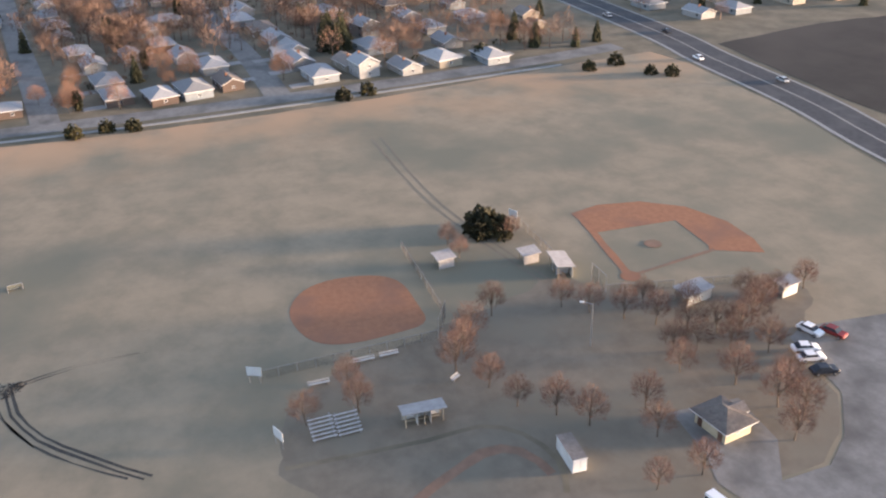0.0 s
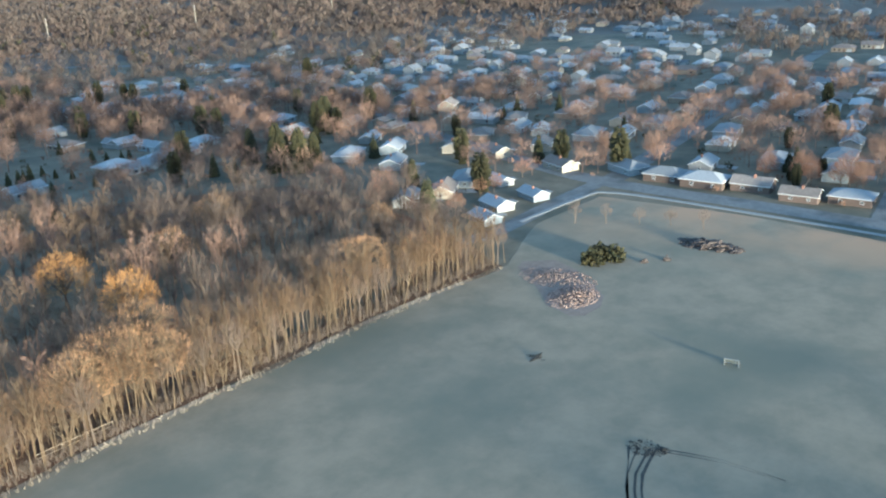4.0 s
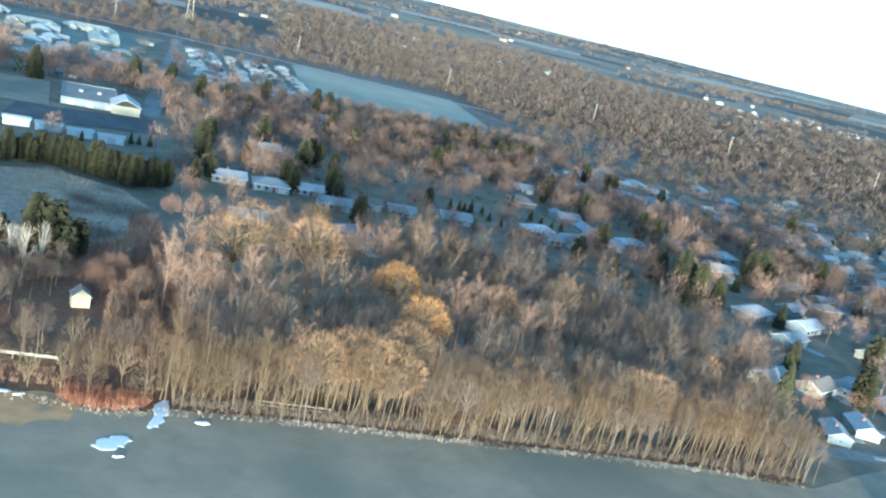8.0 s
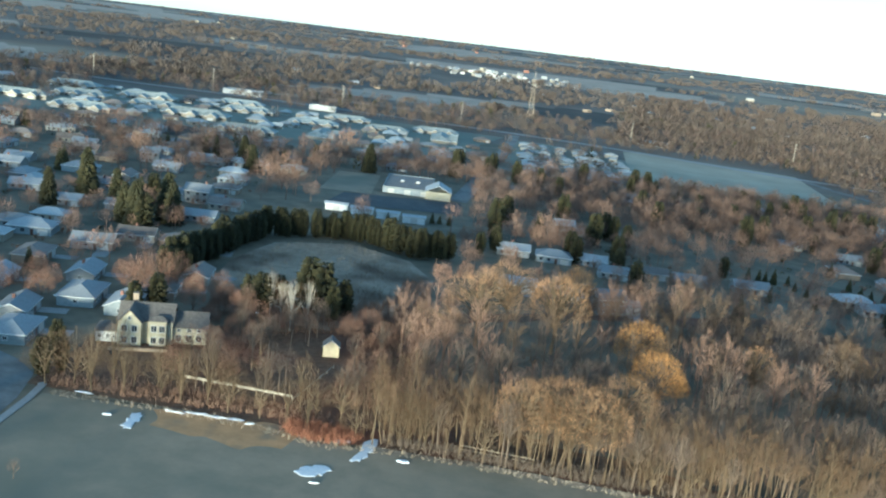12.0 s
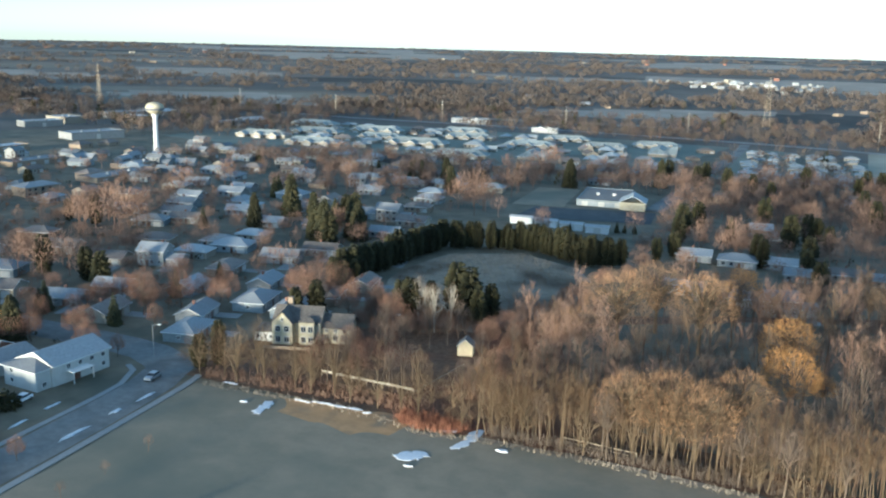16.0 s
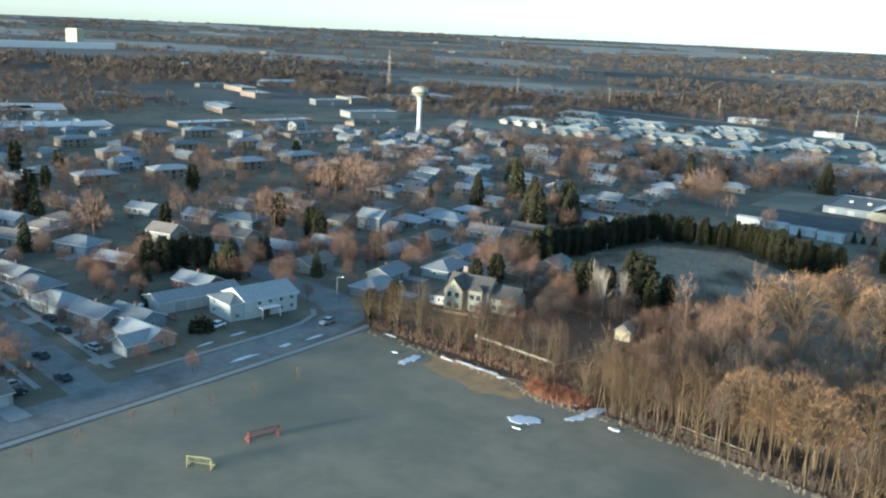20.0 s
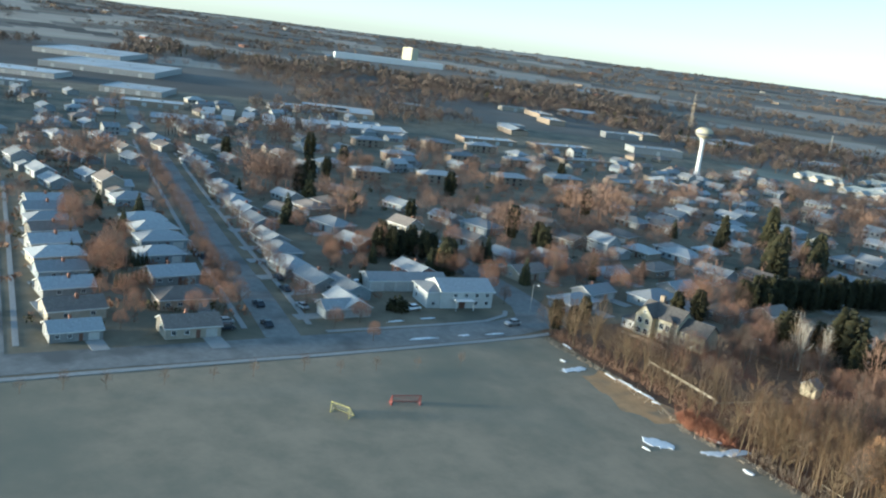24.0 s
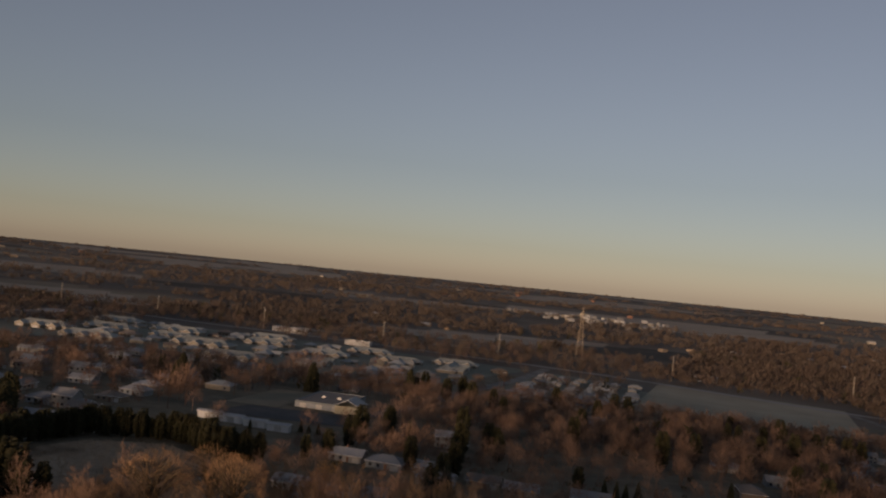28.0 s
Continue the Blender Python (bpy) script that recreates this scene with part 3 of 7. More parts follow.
def pole_tree_geometry(h, rnd, first=0.36, limbs=9, twigs=16, width=0.04, radius=0.19, reach=1.0):
    """A tall straight bare tree: a clear trunk, steep limbs in its upper part and thin sprays of twigs."""
    tv, tf, cv, cf = [], [], [], []
    lean = Vector((rnd.gauss(0, 0.05), rnd.gauss(0, 0.05), 0))
    bow = Vector((rnd.gauss(0, 0.03), rnd.gauss(0, 0.03), 0))

    def stem(f):
        return (lean * f + bow * math.sin(3.1 * f)) * h + Vector((0, 0, h * f))

    steps = 5
    for i in range(steps):
        a, b = i / steps, (i + 1) / steps
        stick(tv, tf, stem(a) - Vector((0, 0, 0.2 if i == 0 else 0)), stem(b), radius * (1 - 0.86 * a), radius * (1 - 0.86 * b), 5)
    for i in range(limbs):
        f = first + (0.93 - first) * (i + rnd.random()) / limbs
        a, e = i * 2.4 + rnd.uniform(-0.5, 0.5), rnd.uniform(0.75, 1.2)
        d = Vector((math.cos(a) * math.cos(e), math.sin(a) * math.cos(e), math.sin(e)))
        n = h * (0.12 + 0.30 * (1 - f)) * rnd.uniform(0.75, 1.25) * reach
        o = stem(f)
        q = o + d * n + Vector((0, 0, 0.1 * n))
        stick(tv, tf, o, q, radius * 0.42 * (1.25 - f), 0.015, 4)
        for k in range(2):
            b = o.lerp(q, rnd.uniform(0.25, 0.6))
            u = (d + Vector((rnd.gauss(0, 0.45), rnd.gauss(0, 0.45), rnd.gauss(0, 0.2)))).normalized()
            stick(tv, tf, b, b + u * n * 0.55, radius * 0.2 * (1.2 - f), 0.012, 3)
        for k in range(twigs):
            b = o.lerp(q, rnd.uniform(0.3, 1.0)) + Vector((rnd.gauss(0, 0.09), rnd.gauss(0, 0.09), rnd.gauss(0, 0.09))) * n
            u = (d + Vector((rnd.gauss(0, 0.5), rnd.gauss(0, 0.5), rnd.gauss(0.1, 0.35)))).normalized()
            tri_twig(cv, cf, b, u, n * rnd.uniform(0.22, 0.5), width, rnd)
    return tv, tf, cv, cf


def conifer_geometry(h, rad, rows, rnd, taper=1.0, base=0.06, pine=False):
    tv, tf, cv, cf = [], [], [], []
    stick(tv, tf, Vector((0, 0, -0.2)), Vector((0, 0, h * 0.97)), 0.03 * h * 0.45 + 0.05, 0.02, 6)
    for k in range(rows):
        f = base + (1 - base) * (k + rnd.uniform(-0.3, 0.3)) / rows
        f = min(0.985, max(base, f))
        if pine:
            reach = rad * (0.55 + 0.6 * math.sin(math.pi * min(1, (f - base) / (1 - base) * 0.85 + 0.15)))
        else:
            reach = rad * (1 - (f - base) / (1 - base)) ** taper + 0.12 * rad
        n = max(5, int(10 * reach / rad) + 4)
        a0 = rnd.random() * 6
        for i in range(n):
            a = a0 + 2 * math.pi * i / n + rnd.uniform(-0.25, 0.25)
            rr = reach * rnd.uniform(0.7, 1.15)
            z = h * f
            out = Vector((math.cos(a), math.sin(a), 0))
            tip = out * rr + Vector((0, 0, z - rr * rnd.uniform(0.1, 0.45) + (0.35 * rr if pine else 0)))
            root = out * rr * 0.1 + Vector((0, 0, z + 0.12 * rr))
            side = Vector((-out.y, out.x, 0)) * rr * rnd.uniform(0.22, 0.36)
            mid = root.lerp(tip, 0.6)
            q = len(cv)
            sag = Vector((0, 0, -0.16 * rr))
            cv += [root, mid + side + sag, tip, mid - side + sag, mid + Vector((0, 0, 0.10 * rr))]
            cf += [(q, q + 1, q + 4), (q + 1, q + 2, q + 4), (q + 2, q + 3, q + 4), (q + 3, q, q + 4)]
    return tv, tf, cv, cf


def tree_thing(name, geometry, bark, leaf, label, category, group):
    root = new(name)
    tv, tf, cv, cf = geometry
    pyd("trunk", tv, tf, bark, root)
    pyd("crown", cv, cf, leaf, root)
    return tagged(root, label, category, group=group)


R = random.Random(7)
PROTO = {}


def breed(key, n, make, bark, leaf, label, category, group, name="tree", reach=230):
    """Keeps the geometry of n kinds; within reach of the meadow a tree is a thing of its own, past it part of a joined wood."""
    PROTO[key] = dict(geo=[make() for _ in range(n)], first=[None] * n, bark=bark, leaf=leaf, label=label, category=category, group=group, name=name, reach=reach, later=[])


def plant(key, x, y, size=1.0, turn=None, kind=None, stretch=1.0):
    p = PROTO[key]
    i = R.randrange(len(p["geo"])) if kind is None else kind
    turn = R.uniform(0, 6.28) if turn is None else turn
    if math.hypot(x - 15, y - 55) > p["reach"]:
        p["later"].append((x, y, size, turn, i))
        return None
    m = Matrix.LocRotScale((x, y, gz(x, y)), Euler((0, 0, turn)), (size, size, size * stretch))
    if p["first"][i] is None:
        p["first"][i] = tree_thing(p["name"], p["geo"][i], p["bark"], p["leaf"], p["label"], p["category"], p["group"])
        p["first"][i].matrix_basis = m
        return p["first"][i]
    ob = copy_thing(p["first"][i], Matrix())
    ob.matrix_basis = m
    return ob


breed("pole_tree", 12, lambda: pole_tree_geometry(R.uniform(12.5, 17.0), R, R.uniform(0.3, 0.5), twigs=30, radius=R.uniform(0.10, 0.155), reach=0.85), "bark_tan", "twig_tan", "tall straight bare tree with tan bark at the wood's edge", "bare tree", "tan trees of the wood", "tall_bare_tree", 400)
breed("wood_tree", 6, lambda: dome_tree_geometry(R.uniform(12, 15.5), R.uniform(0.35, 0.5), R.uniform(2.8, 3.9), 16, 480, 0.05, R, 0.024, length=0.8, inner=0.55, spread=0.5), "bark", "twig_brown", "bare brown woodland tree with a fine twiggy crown", "woodland tree", "brown trees of the wood", "woodland_tree", 400)
breed("oak", 3, lambda: dome_tree_geometry(R.uniform(15, 17.5), 0.3, R.uniform(6.4, 7.6), 46, 2300, 0.045, R, 0.042, length=0.5, inner=0.78, spread=0.6), "bark_tan", "twig_oak", "broad bare oak with a spreading tan crown", "oak", "broad bare trees", "oak", 400)
breed("willow", 2, lambda: dome_tree_geometry(R.uniform(13, 15), 0.3, R.uniform(4.6, 5.6), 26, 2300, 0.06, R, 0.034, droop=0.45, length=0.75, inner=0.6, spread=0.6), "bark", "twig_gold", "weeping willow with glowing golden twigs", "willow", "golden willows", "willow", 400)
breed("street_tree", 5, lambda: dome_tree_geometry(R.uniform(8.5, 12), 0.2, R.uniform(3.4, 4.4), 16, 1900, 0.06, R, 0.024, length=0.7, inner=0.45, spread=0.6), "bark", "twig_red", "bare garden tree with reddish-brown twigs among the houses", "garden tree", "garden trees", "garden_tree", 215)
breed("small_tree", 3, lambda: dome_tree_geometry(R.uniform(6, 7.5), 0.22, R.uniform(2.3, 2.9), 16, 1300, 0.05, R, 0.026), "bark", "twig_park", "small round bare tree with reddish twigs on dormant grass", "small tree", "park trees", "small_tree", 400)
breed("young_tree", 3, lambda: dome_tree_geometry(R.uniform(5, 7), 0.25, R.uniform(1.4, 2.0), 12, 420, 0.028, R, 0.018), "bark", "twig_brown", "young thin bare tree at the meadow's edge", "young tree", "young trees of the meadow", "young_tree", 400)
breed("avenue_tree", 3, lambda: dome_tree_geometry(R.uniform(6.5, 8), 0.22, R.uniform(2.0, 2.8), 14, 800, 0.045, R, 0.02, length=0.7, inner=0.45, spread=0.6), "bark", "twig_park", "bare street tree beside the pavement", "street tree", "street trees of the avenue", "street_tree", 420)
breed("pale_birch", 2, lambda: dome_tree_geometry(R.uniform(13, 15), 0.12, R.uniform(2.6, 3.4), 20, 700, 0.036, R, 0.03, length=0.7, inner=0.5, spread=0.5), "bark_pale", "twig_tan", "pale-barked birch with forked white limbs", "birch", "pale birches", "birch", 400)
breed("birch", 2, lambda: dome_tree_geometry(R.uniform(12, 15), 0.12, R.uniform(3.4, 5.0), 24, 950, 0.034, R, 0.024, length=0.7, inner=0.5, spread=0.5), "bark_tan", "twig_tan", "pale forked bare tree with upright limbs", "forked tree", "pale forked trees", "forked_tree", 400)
breed("spruce", 4, lambda: conifer_geometry(R.uniform(10, 13), 3.0, 20, R, taper=0.8), "bark", "needles", "dark green spruce with drooping boughs", "spruce", "spruces", "spruce", 290)
breed("pine", 4, lambda: conifer_geometry(R.uniform(12, 14), 2.9, 18, R, base=0.08, pine=True), "bark", "needles_olive", "olive-green pine with a ragged crown", "pine", "pines", "pine", 300)
breed("big_spruce", 3, lambda: conifer_geometry(R.uniform(16, 18), 4.4, 32, R, taper=0.45, base=0.05), "bark", "needles_olive", "tall broad dark spruce standing among houses", "spruce", "tall spruces", "tall_spruce", 500)
breed("cedar", 2, lambda: conifer_geometry(4.5, 0.8, 12, R, taper=0.6), "bark", "needles", "narrow dark arborvitae in a garden row", "cedar", "garden cedars", "cedar", 400)


def bush_geometry(rad, rnd, blades=240):
    cv, cf, tv, tf = [], [], [], []
    stick(tv, tf, Vector((0, 0, -0.1)), Vector((0, 0, rad * 0.8)), 0.12, 0.05, 5)
    for k in range(blades):
        d = Vector((rnd.gauss(0, 1), rnd.gauss(0, 1), abs(rnd.gauss(0.2, 0.9)))).normalized()
        p = Vector((d.x * rad, d.y * rad, d.z * rad * 1.25)) * rnd.uniform(0.55, 0.98) * (1 + 0.16 * noise.noise(d * 2.2 + Vector((rad, 0, 0))))
        s = d.orthogonal().normalized()
        s.rotate(Matrix.Rotation(rnd.uniform(0, 6.28), 3, d))
        t = d.cross(s)
        w = rad * rnd.uniform(0.13, 0.22)
        q = len(cv)
        cv += [p - s * w, p + t * w * 0.7 - d * w * 0.4, p + s * w, p + d * w * rnd.uniform(0.6, 1.3)]
        cf += [(q, q + 1, q + 3), (q + 1, q + 2, q + 3), (q, q + 3, q + 2)]
    return tv, tf, cv, cf


breed("bush", 3, lambda: bush_geometry(2.0, R), "bark", "needles_olive", "rounded dark evergreen bush on the grass", "bush", "evergreen bushes", name="bush")
# ---- the wood ----
def inside(x, y, poly):
    c = False
    for (x0, y0), (x1, y1) in zip(poly, poly[1:] + poly[:1]):
        if (y0 > y) != (y1 > y) and x < (x1 - x0) * (y - y0) / (y1 - y0) + x0:
            c = not c
    return c


def edge_y(x):
    """Northern edge of the meadow."""
    k = [(-75, 155), (-54, 155), (-36, 154.5), (-20, 151), (0, 151), (20, 150), (42, 147), (75, 144.5), (98, 141), (118, 137)]
    for (x0, y0), (x1, y1) in zip(k, k[1:]):
        if x <= x1:
            return y0 + (y1 - y0) * (x - x0) / (x1 - x0)
    return 137


def stuff_trees(name, spots, geos, material, label, category="tree"):
    """Many trees too far or too dense to count, joined."""
    verts, faces = [], []
    arr = []
    for g in geos:
        v = np.array([tuple(p) for p in g[0] + g[2]])
        off = len(g[0])
        f = [tuple(i for i in q) for q in g[1]] + [tuple(i + off for i in q) for q in g[3]]
        arr.append((v, f))
    n = 0
    vs = []
    for x, y, s, a, k in spots:
        v, f = arr[k % len(arr)]
        c, sn = math.cos(a) * s, math.sin(a) * s
        vs.append(np.stack([v[:, 0] * c - v[:, 1] * sn + x, v[:, 0] * sn + v[:, 1] * c + y, v[:, 2] * s + gz(x, y)], 1))
        faces += [tuple(i + n for i in q) for q in f]
        n += len(v)
    me = bpy.data.meshes.new(name)
    me.from_pydata(np.concatenate(vs).tolist(), [], faces)
    me.materials.append(M[material])
    return tagged(new(name, me), label, category, kind="stuff")


# front rows: straight tan trees
x = -10.0
while x < 121:
    for row in range(3):
        xx, yy = x + R.uniform(-0.9, 0.9), edge_y(x) + 1.2 + row * 2.6 + R.uniform(-1.3, 1.3)
        k = R.random()
        plant("pole_tree" if k < 0.74 else "birch" if k < 0.86 else "wood_tree", xx, yy, R.uniform(0.78, 1.06) if k < 0.74 else R.uniform(0.7, 0.95))
    x += 1.95
# slim young growth between the front trees
SAPLINGS = [pole_tree_geometry(R.uniform(9, 13), R, 0.4, 6, 9, 0.05, 0.09) for _ in range(6)]
young = []
for i in range(260):
    x = R.uniform(-12, 121)
    young.append((x, edge_y(x) + 1.0 + 20 * R.random(), R.uniform(0.6, 1.15), R.uniform(0, 6.28), R.randrange(6)))
stuff_trees("young_growth", young, SAPLINGS, "wood_tan", "slim bare saplings crowding the wood's edge")
# behind them
WOOD = [(0, 160), (50, 156), (100, 150), (122, 150), (136, 182), (132, 215), (108, 238), (70, 246), (20, 246), (-8, 222), (-12, 190)]
HOLES = [(45, 178, 10), (44.6, 201, 9), (52, 189, 5), (6, 210, 13), (13, 226, 12), (25, 213, 13), (36, 164, 6), (70, 197, 7), (95, 212, 7), (88, 156, 6)]
spots = []
for i in range(3400):
    x, y = R.uniform(-12, 148), R.uniform(150, 270)
    if inside(x, y, WOOD) and all((x - a) ** 2 + (y - b) ** 2 > 13 for a, b, *_ in spots[-2000:]) and all((x - a) ** 2 + (y - b) ** 2 > c * c for a, b, c in HOLES):
        spots.append((x, y, R.uniform(0.68, 1.2), R.uniform(0, 6.28), R.randrange(6)))
near = [s for s in spots if s[1] < edge_y(s[0]) + 30][:70]
rest = [s for s in spots if s not in near]
for x, y, s, a, k in near:
    plant("wood_tree", x, y, s, a, k)
INNER = [pole_tree_geometry(R.uniform(12, 16), R, R.uniform(0.25, 0.42), 10, 26, 0.075, 0.15, 1.15) for _ in range(4)] + [dome_tree_geometry(R.uniform(11, 15), R.uniform(0.35, 0.5), R.uniform(2.6, 3.8), 10, 420, 0.08, R, 0.022, length=0.85, inner=0.55, spread=0.5) for _ in range(2)]
def wood_tone(x, y):
    """Reddish in the west of the wood, darker and greyer towards the east and the middle: its shade put into the
    colour.
    """
    t = noise.noise((x / 22, y / 22, 3.1)) + 0.5 * noise.noise((x / 9, y / 9, 8.4)) - (x - 40) / 120
    return 2 if t > 0.22 else 1 if t > -0.12 else 0


for k, (material, label) in enumerate((("wood_deep", "dense dark bare woodland behind the meadow"), ("wood_tan", "tan-crowned bare trees within the woodland"), ("wood_garden", "reddish bare trees within the woodland"))):
    stuff_trees("woodland", [q for q in rest if wood_tone(q[0], q[1]) == k], INNER, material, label)
low = []
while len(low) < 500:
    x, y = R.uniform(-12, 136), R.uniform(156, 246)
    if inside(x, y, WOOD):
        low.append((x, y, R.uniform(0.25, 0.6), R.uniform(0, 6.28), R.randrange(6)))
stuff_trees("understorey", low, SAPLINGS, "mid_twigs", "reddish-brown saplings and brush filling the woodland floor", "saplings")
plant("willow", 45, 181, 1.15)
plant("willow", 44.6, 205, 1.1)
plant("willow", 52, 192, 0.55)
# ---- house materials ----
M["siding_white"] = mat("white_siding", (0.427, 0.421, 0.395), (0.492, 0.486, 0.460), 0.8, 0.7, jitter=0.1)
M["siding_pale"] = mat("off_white_siding", (0.216, 0.214, 0.206), (0.274, 0.270, 0.261), 0.8, 0.7, jitter=0.2)
M["siding_tan"] = mat("tan_siding", (0.255, 0.225, 0.176), (0.316, 0.280, 0.225), 0.8, 0.75, jitter=0.18)
M["siding_blue"] = mat("grey_blue_siding", (0.194, 0.213, 0.226), (0.258, 0.278, 0.284), 0.8, 0.75, jitter=0.18)
# cream shed boards brightened and yellowed to stand for low sun
M["siding_yellow"] = mat("pale_yellow_boards", (0.56, 0.46, 0.29), (0.66, 0.56, 0.37), 0.8, 0.7)
M["siding_cream"] = mat("cream_siding", (0.373, 0.331, 0.228), (0.455, 0.408, 0.296), 0.6, 0.7)
M["brick_red"] = mat("red_brown_brick", (0.167, 0.084, 0.057), (0.236, 0.129, 0.091), 3.0, 0.85, 0.01, jitter=0.15)
# brown brick darkened to stand for shade on walls facing the meadow
M["brick_brown"] = mat("dark_brown_brick", (0.088, 0.064, 0.052), (0.132, 0.098, 0.080), 3.0, 0.85, 0.01, jitter=0.15)
M["brick_tan"] = mat("tan_brick", (0.228, 0.175, 0.125), (0.296, 0.236, 0.175), 3.0, 0.85, 0.01, jitter=0.12)
M["shingle_grey"] = mat("grey_shingles", (0.227, 0.232, 0.238), (0.306, 0.313, 0.316), 1.6, 0.85, 0.02, jitter=0.28, spots=(0.265, 0.268, 0.272), spot_scale=0.35)
M["shingle_brown"] = mat("brown_shingles", (0.157, 0.133, 0.115), (0.230, 0.197, 0.170), 1.6, 0.85, 0.02, jitter=0.28, spots=(0.17, 0.147, 0.128), spot_scale=0.35)
M["shingle_pale"] = mat("pale_frosted_shingles", (0.310, 0.315, 0.315), (0.405, 0.409, 0.405), 1.2, 0.85, 0.02, jitter=0.2, spots=(0.37, 0.375, 0.37), spot_scale=0.3)
M["shingle_dark"] = mat("dark_brown_shingles", (0.085, 0.076, 0.068), (0.135, 0.12, 0.108), 1.6, 0.85, 0.02)
M["shingle_sage"] = mat("pale_grey_green_shingles", (0.272, 0.287, 0.267), (0.363, 0.381, 0.353), 1.2, 0.85, 0.02, jitter=0.15, spots=(0.210, 0.220, 0.206), spot_scale=0.2)
M["shingle_slate"] = mat("slate_shingles", (0.114, 0.114, 0.122), (0.167, 0.167, 0.179), 1.6, 0.8, 0.02)
M["roof_flat"] = mat("flat_roof_felt", (0.232, 0.237, 0.244), (0.323, 0.327, 0.330), 0.3, 0.85, jitter=0.3, spots=(0.167, 0.171, 0.175), spot_scale=0.05)
M["roof_pale"] = mat("pale_membrane_roof", (0.46, 0.465, 0.46), (0.56, 0.565, 0.56), 0.3, 0.8, jitter=0.15, spots=(0.38, 0.385, 0.385), spot_scale=0.05)
M["metal_white"] = mat("white_painted_steel", (0.551, 0.551, 0.535), (0.612, 0.612, 0.597), 0.5, 0.45, jitter=0.06)
M["trim"] = mat("white_trim", (0.63, 0.621, 0.594), (0.702, 0.693, 0.666), 1.0, 0.6)
M["glass"] = mat("dark_window_glass", (0.02, 0.024, 0.03), (0.04, 0.046, 0.055), 0.6, 0.08)
M["garage"] = mat("garage_door_paint", (0.388, 0.375, 0.348), (0.452, 0.439, 0.407), 1.0, 0.6, jitter=0.15)
M["door"] = mat("brown_door", (0.091, 0.053, 0.038), (0.137, 0.076, 0.053), 2.0, 0.6, jitter=0.3)
M["wood"] = mat("weathered_timber", (0.304, 0.243, 0.167), (0.41, 0.342, 0.251), 2.0, 0.85, 0.01)
M["steel"] = mat("galvanised_steel", (0.274, 0.274, 0.274), (0.35, 0.35, 0.35), 1.0, 0.45, metal=0.6)
M["dark"] = mat("dark_rubber", (0.02, 0.02, 0.02), (0.035, 0.035, 0.035), 3.0, 0.8)


# ---- houses ----
def gable_walls(w, d, h, rise):
    bm = bmesh.new()
    x, y = w / 2, d / 2
    a = [bm.verts.new(p) for p in ((-x, -y, -0.3), (x, -y, -0.3), (x, y, -0.3), (-x, y, -0.3))]
    b = [bm.verts.new(p) for p in ((-x, -y, h), (x, -y, h), (x, y, h), (-x, y, h))]
    g = [bm.verts.new((-x, 0, h + rise)), bm.verts.new((x, 0, h + rise))]
    bm.faces.new((a[0], a[1], b[1], b[0]))
    bm.faces.new((a[2], a[3], b[3], b[2]))
    bm.faces.new((a[1], a[2], b[2], g[1], b[1]))
    bm.faces.new((a[3], a[0], b[0], g[0], b[3]))
    bm.faces.new(a[::-1])
    return bm


def gable_roof(w, d, h, rise, over=0.45, thick=0.2):
    bm = bmesh.new()
    x, y = w / 2 + over, d / 2 + over
    drop = rise * over / (d / 2)
    prof = [(-y, h - drop), (0, h + rise), (y, h - drop)]
    lo = [[bm.verts.new((sx * x, py, pz + 0.02)) for py, pz in prof] for sx in (-1, 1)]
    hi = [[bm.verts.new((sx * x, py, pz + 0.02 + thick)) for py, pz in prof] for sx in (-1, 1)]
    for i in range(2):
        bm.faces.new((hi[0][i], hi[1][i], hi[1][i + 1], hi[0][i + 1]))
        bm.faces.new((lo[0][i + 1], lo[1][i + 1], lo[1][i], lo[0][i]))
        for s in (0, 1):
            bm.faces.new((lo[s][i], lo[s][i + 1], hi[s][i + 1], hi[s][i]))
    for i in (0, 2):
        bm.faces.new((lo[0][i], lo[1][i], hi[1][i], hi[0][i]))
    bmesh.ops.recalc_face_normals(bm, faces=bm.faces[:])
    return bm


def hip_roof(w, d, h, rise, over=0.5, thick=0.2):
    bm = bmesh.new()
    x, y = w / 2 + over, d / 2 + over
    e0 = [bm.verts.new(p) for p in ((-x, -y, h), (x, -y, h), (x, y, h), (-x, y, h))]
    e1 = [bm.verts.new(p) for p in ((-x, -y, h + thick), (x, -y, h + thick), (x, y, h + thick), (-x, y, h + thick))]
    k = max(0.3, x - y)
    r = [bm.verts.new((-k, 0, h + rise)), bm.verts.new((k, 0, h + rise))]
    bm.faces.new(e0[::-1])
    for i in range(4):
        j = (i + 1) % 4
        bm.faces.new((e0[i], e0[j], e1[j], e1[i]))
    bm.faces.new((e1[0], e1[1], r[1], r[0]))
    bm.faces.new((e1[2], e1[3], r[0], r[1]))
    bm.faces.new((e1[1], e1[2], r[1]))
    bm.faces.new((e1[3], e1[0], r[0]))
    return bm


def moved(ob, x, y, z, turn=0):
    ob.matrix_basis = pose(x, y, z, 0, 0, turn)
    return ob


WIN, FAR = {}, [False]


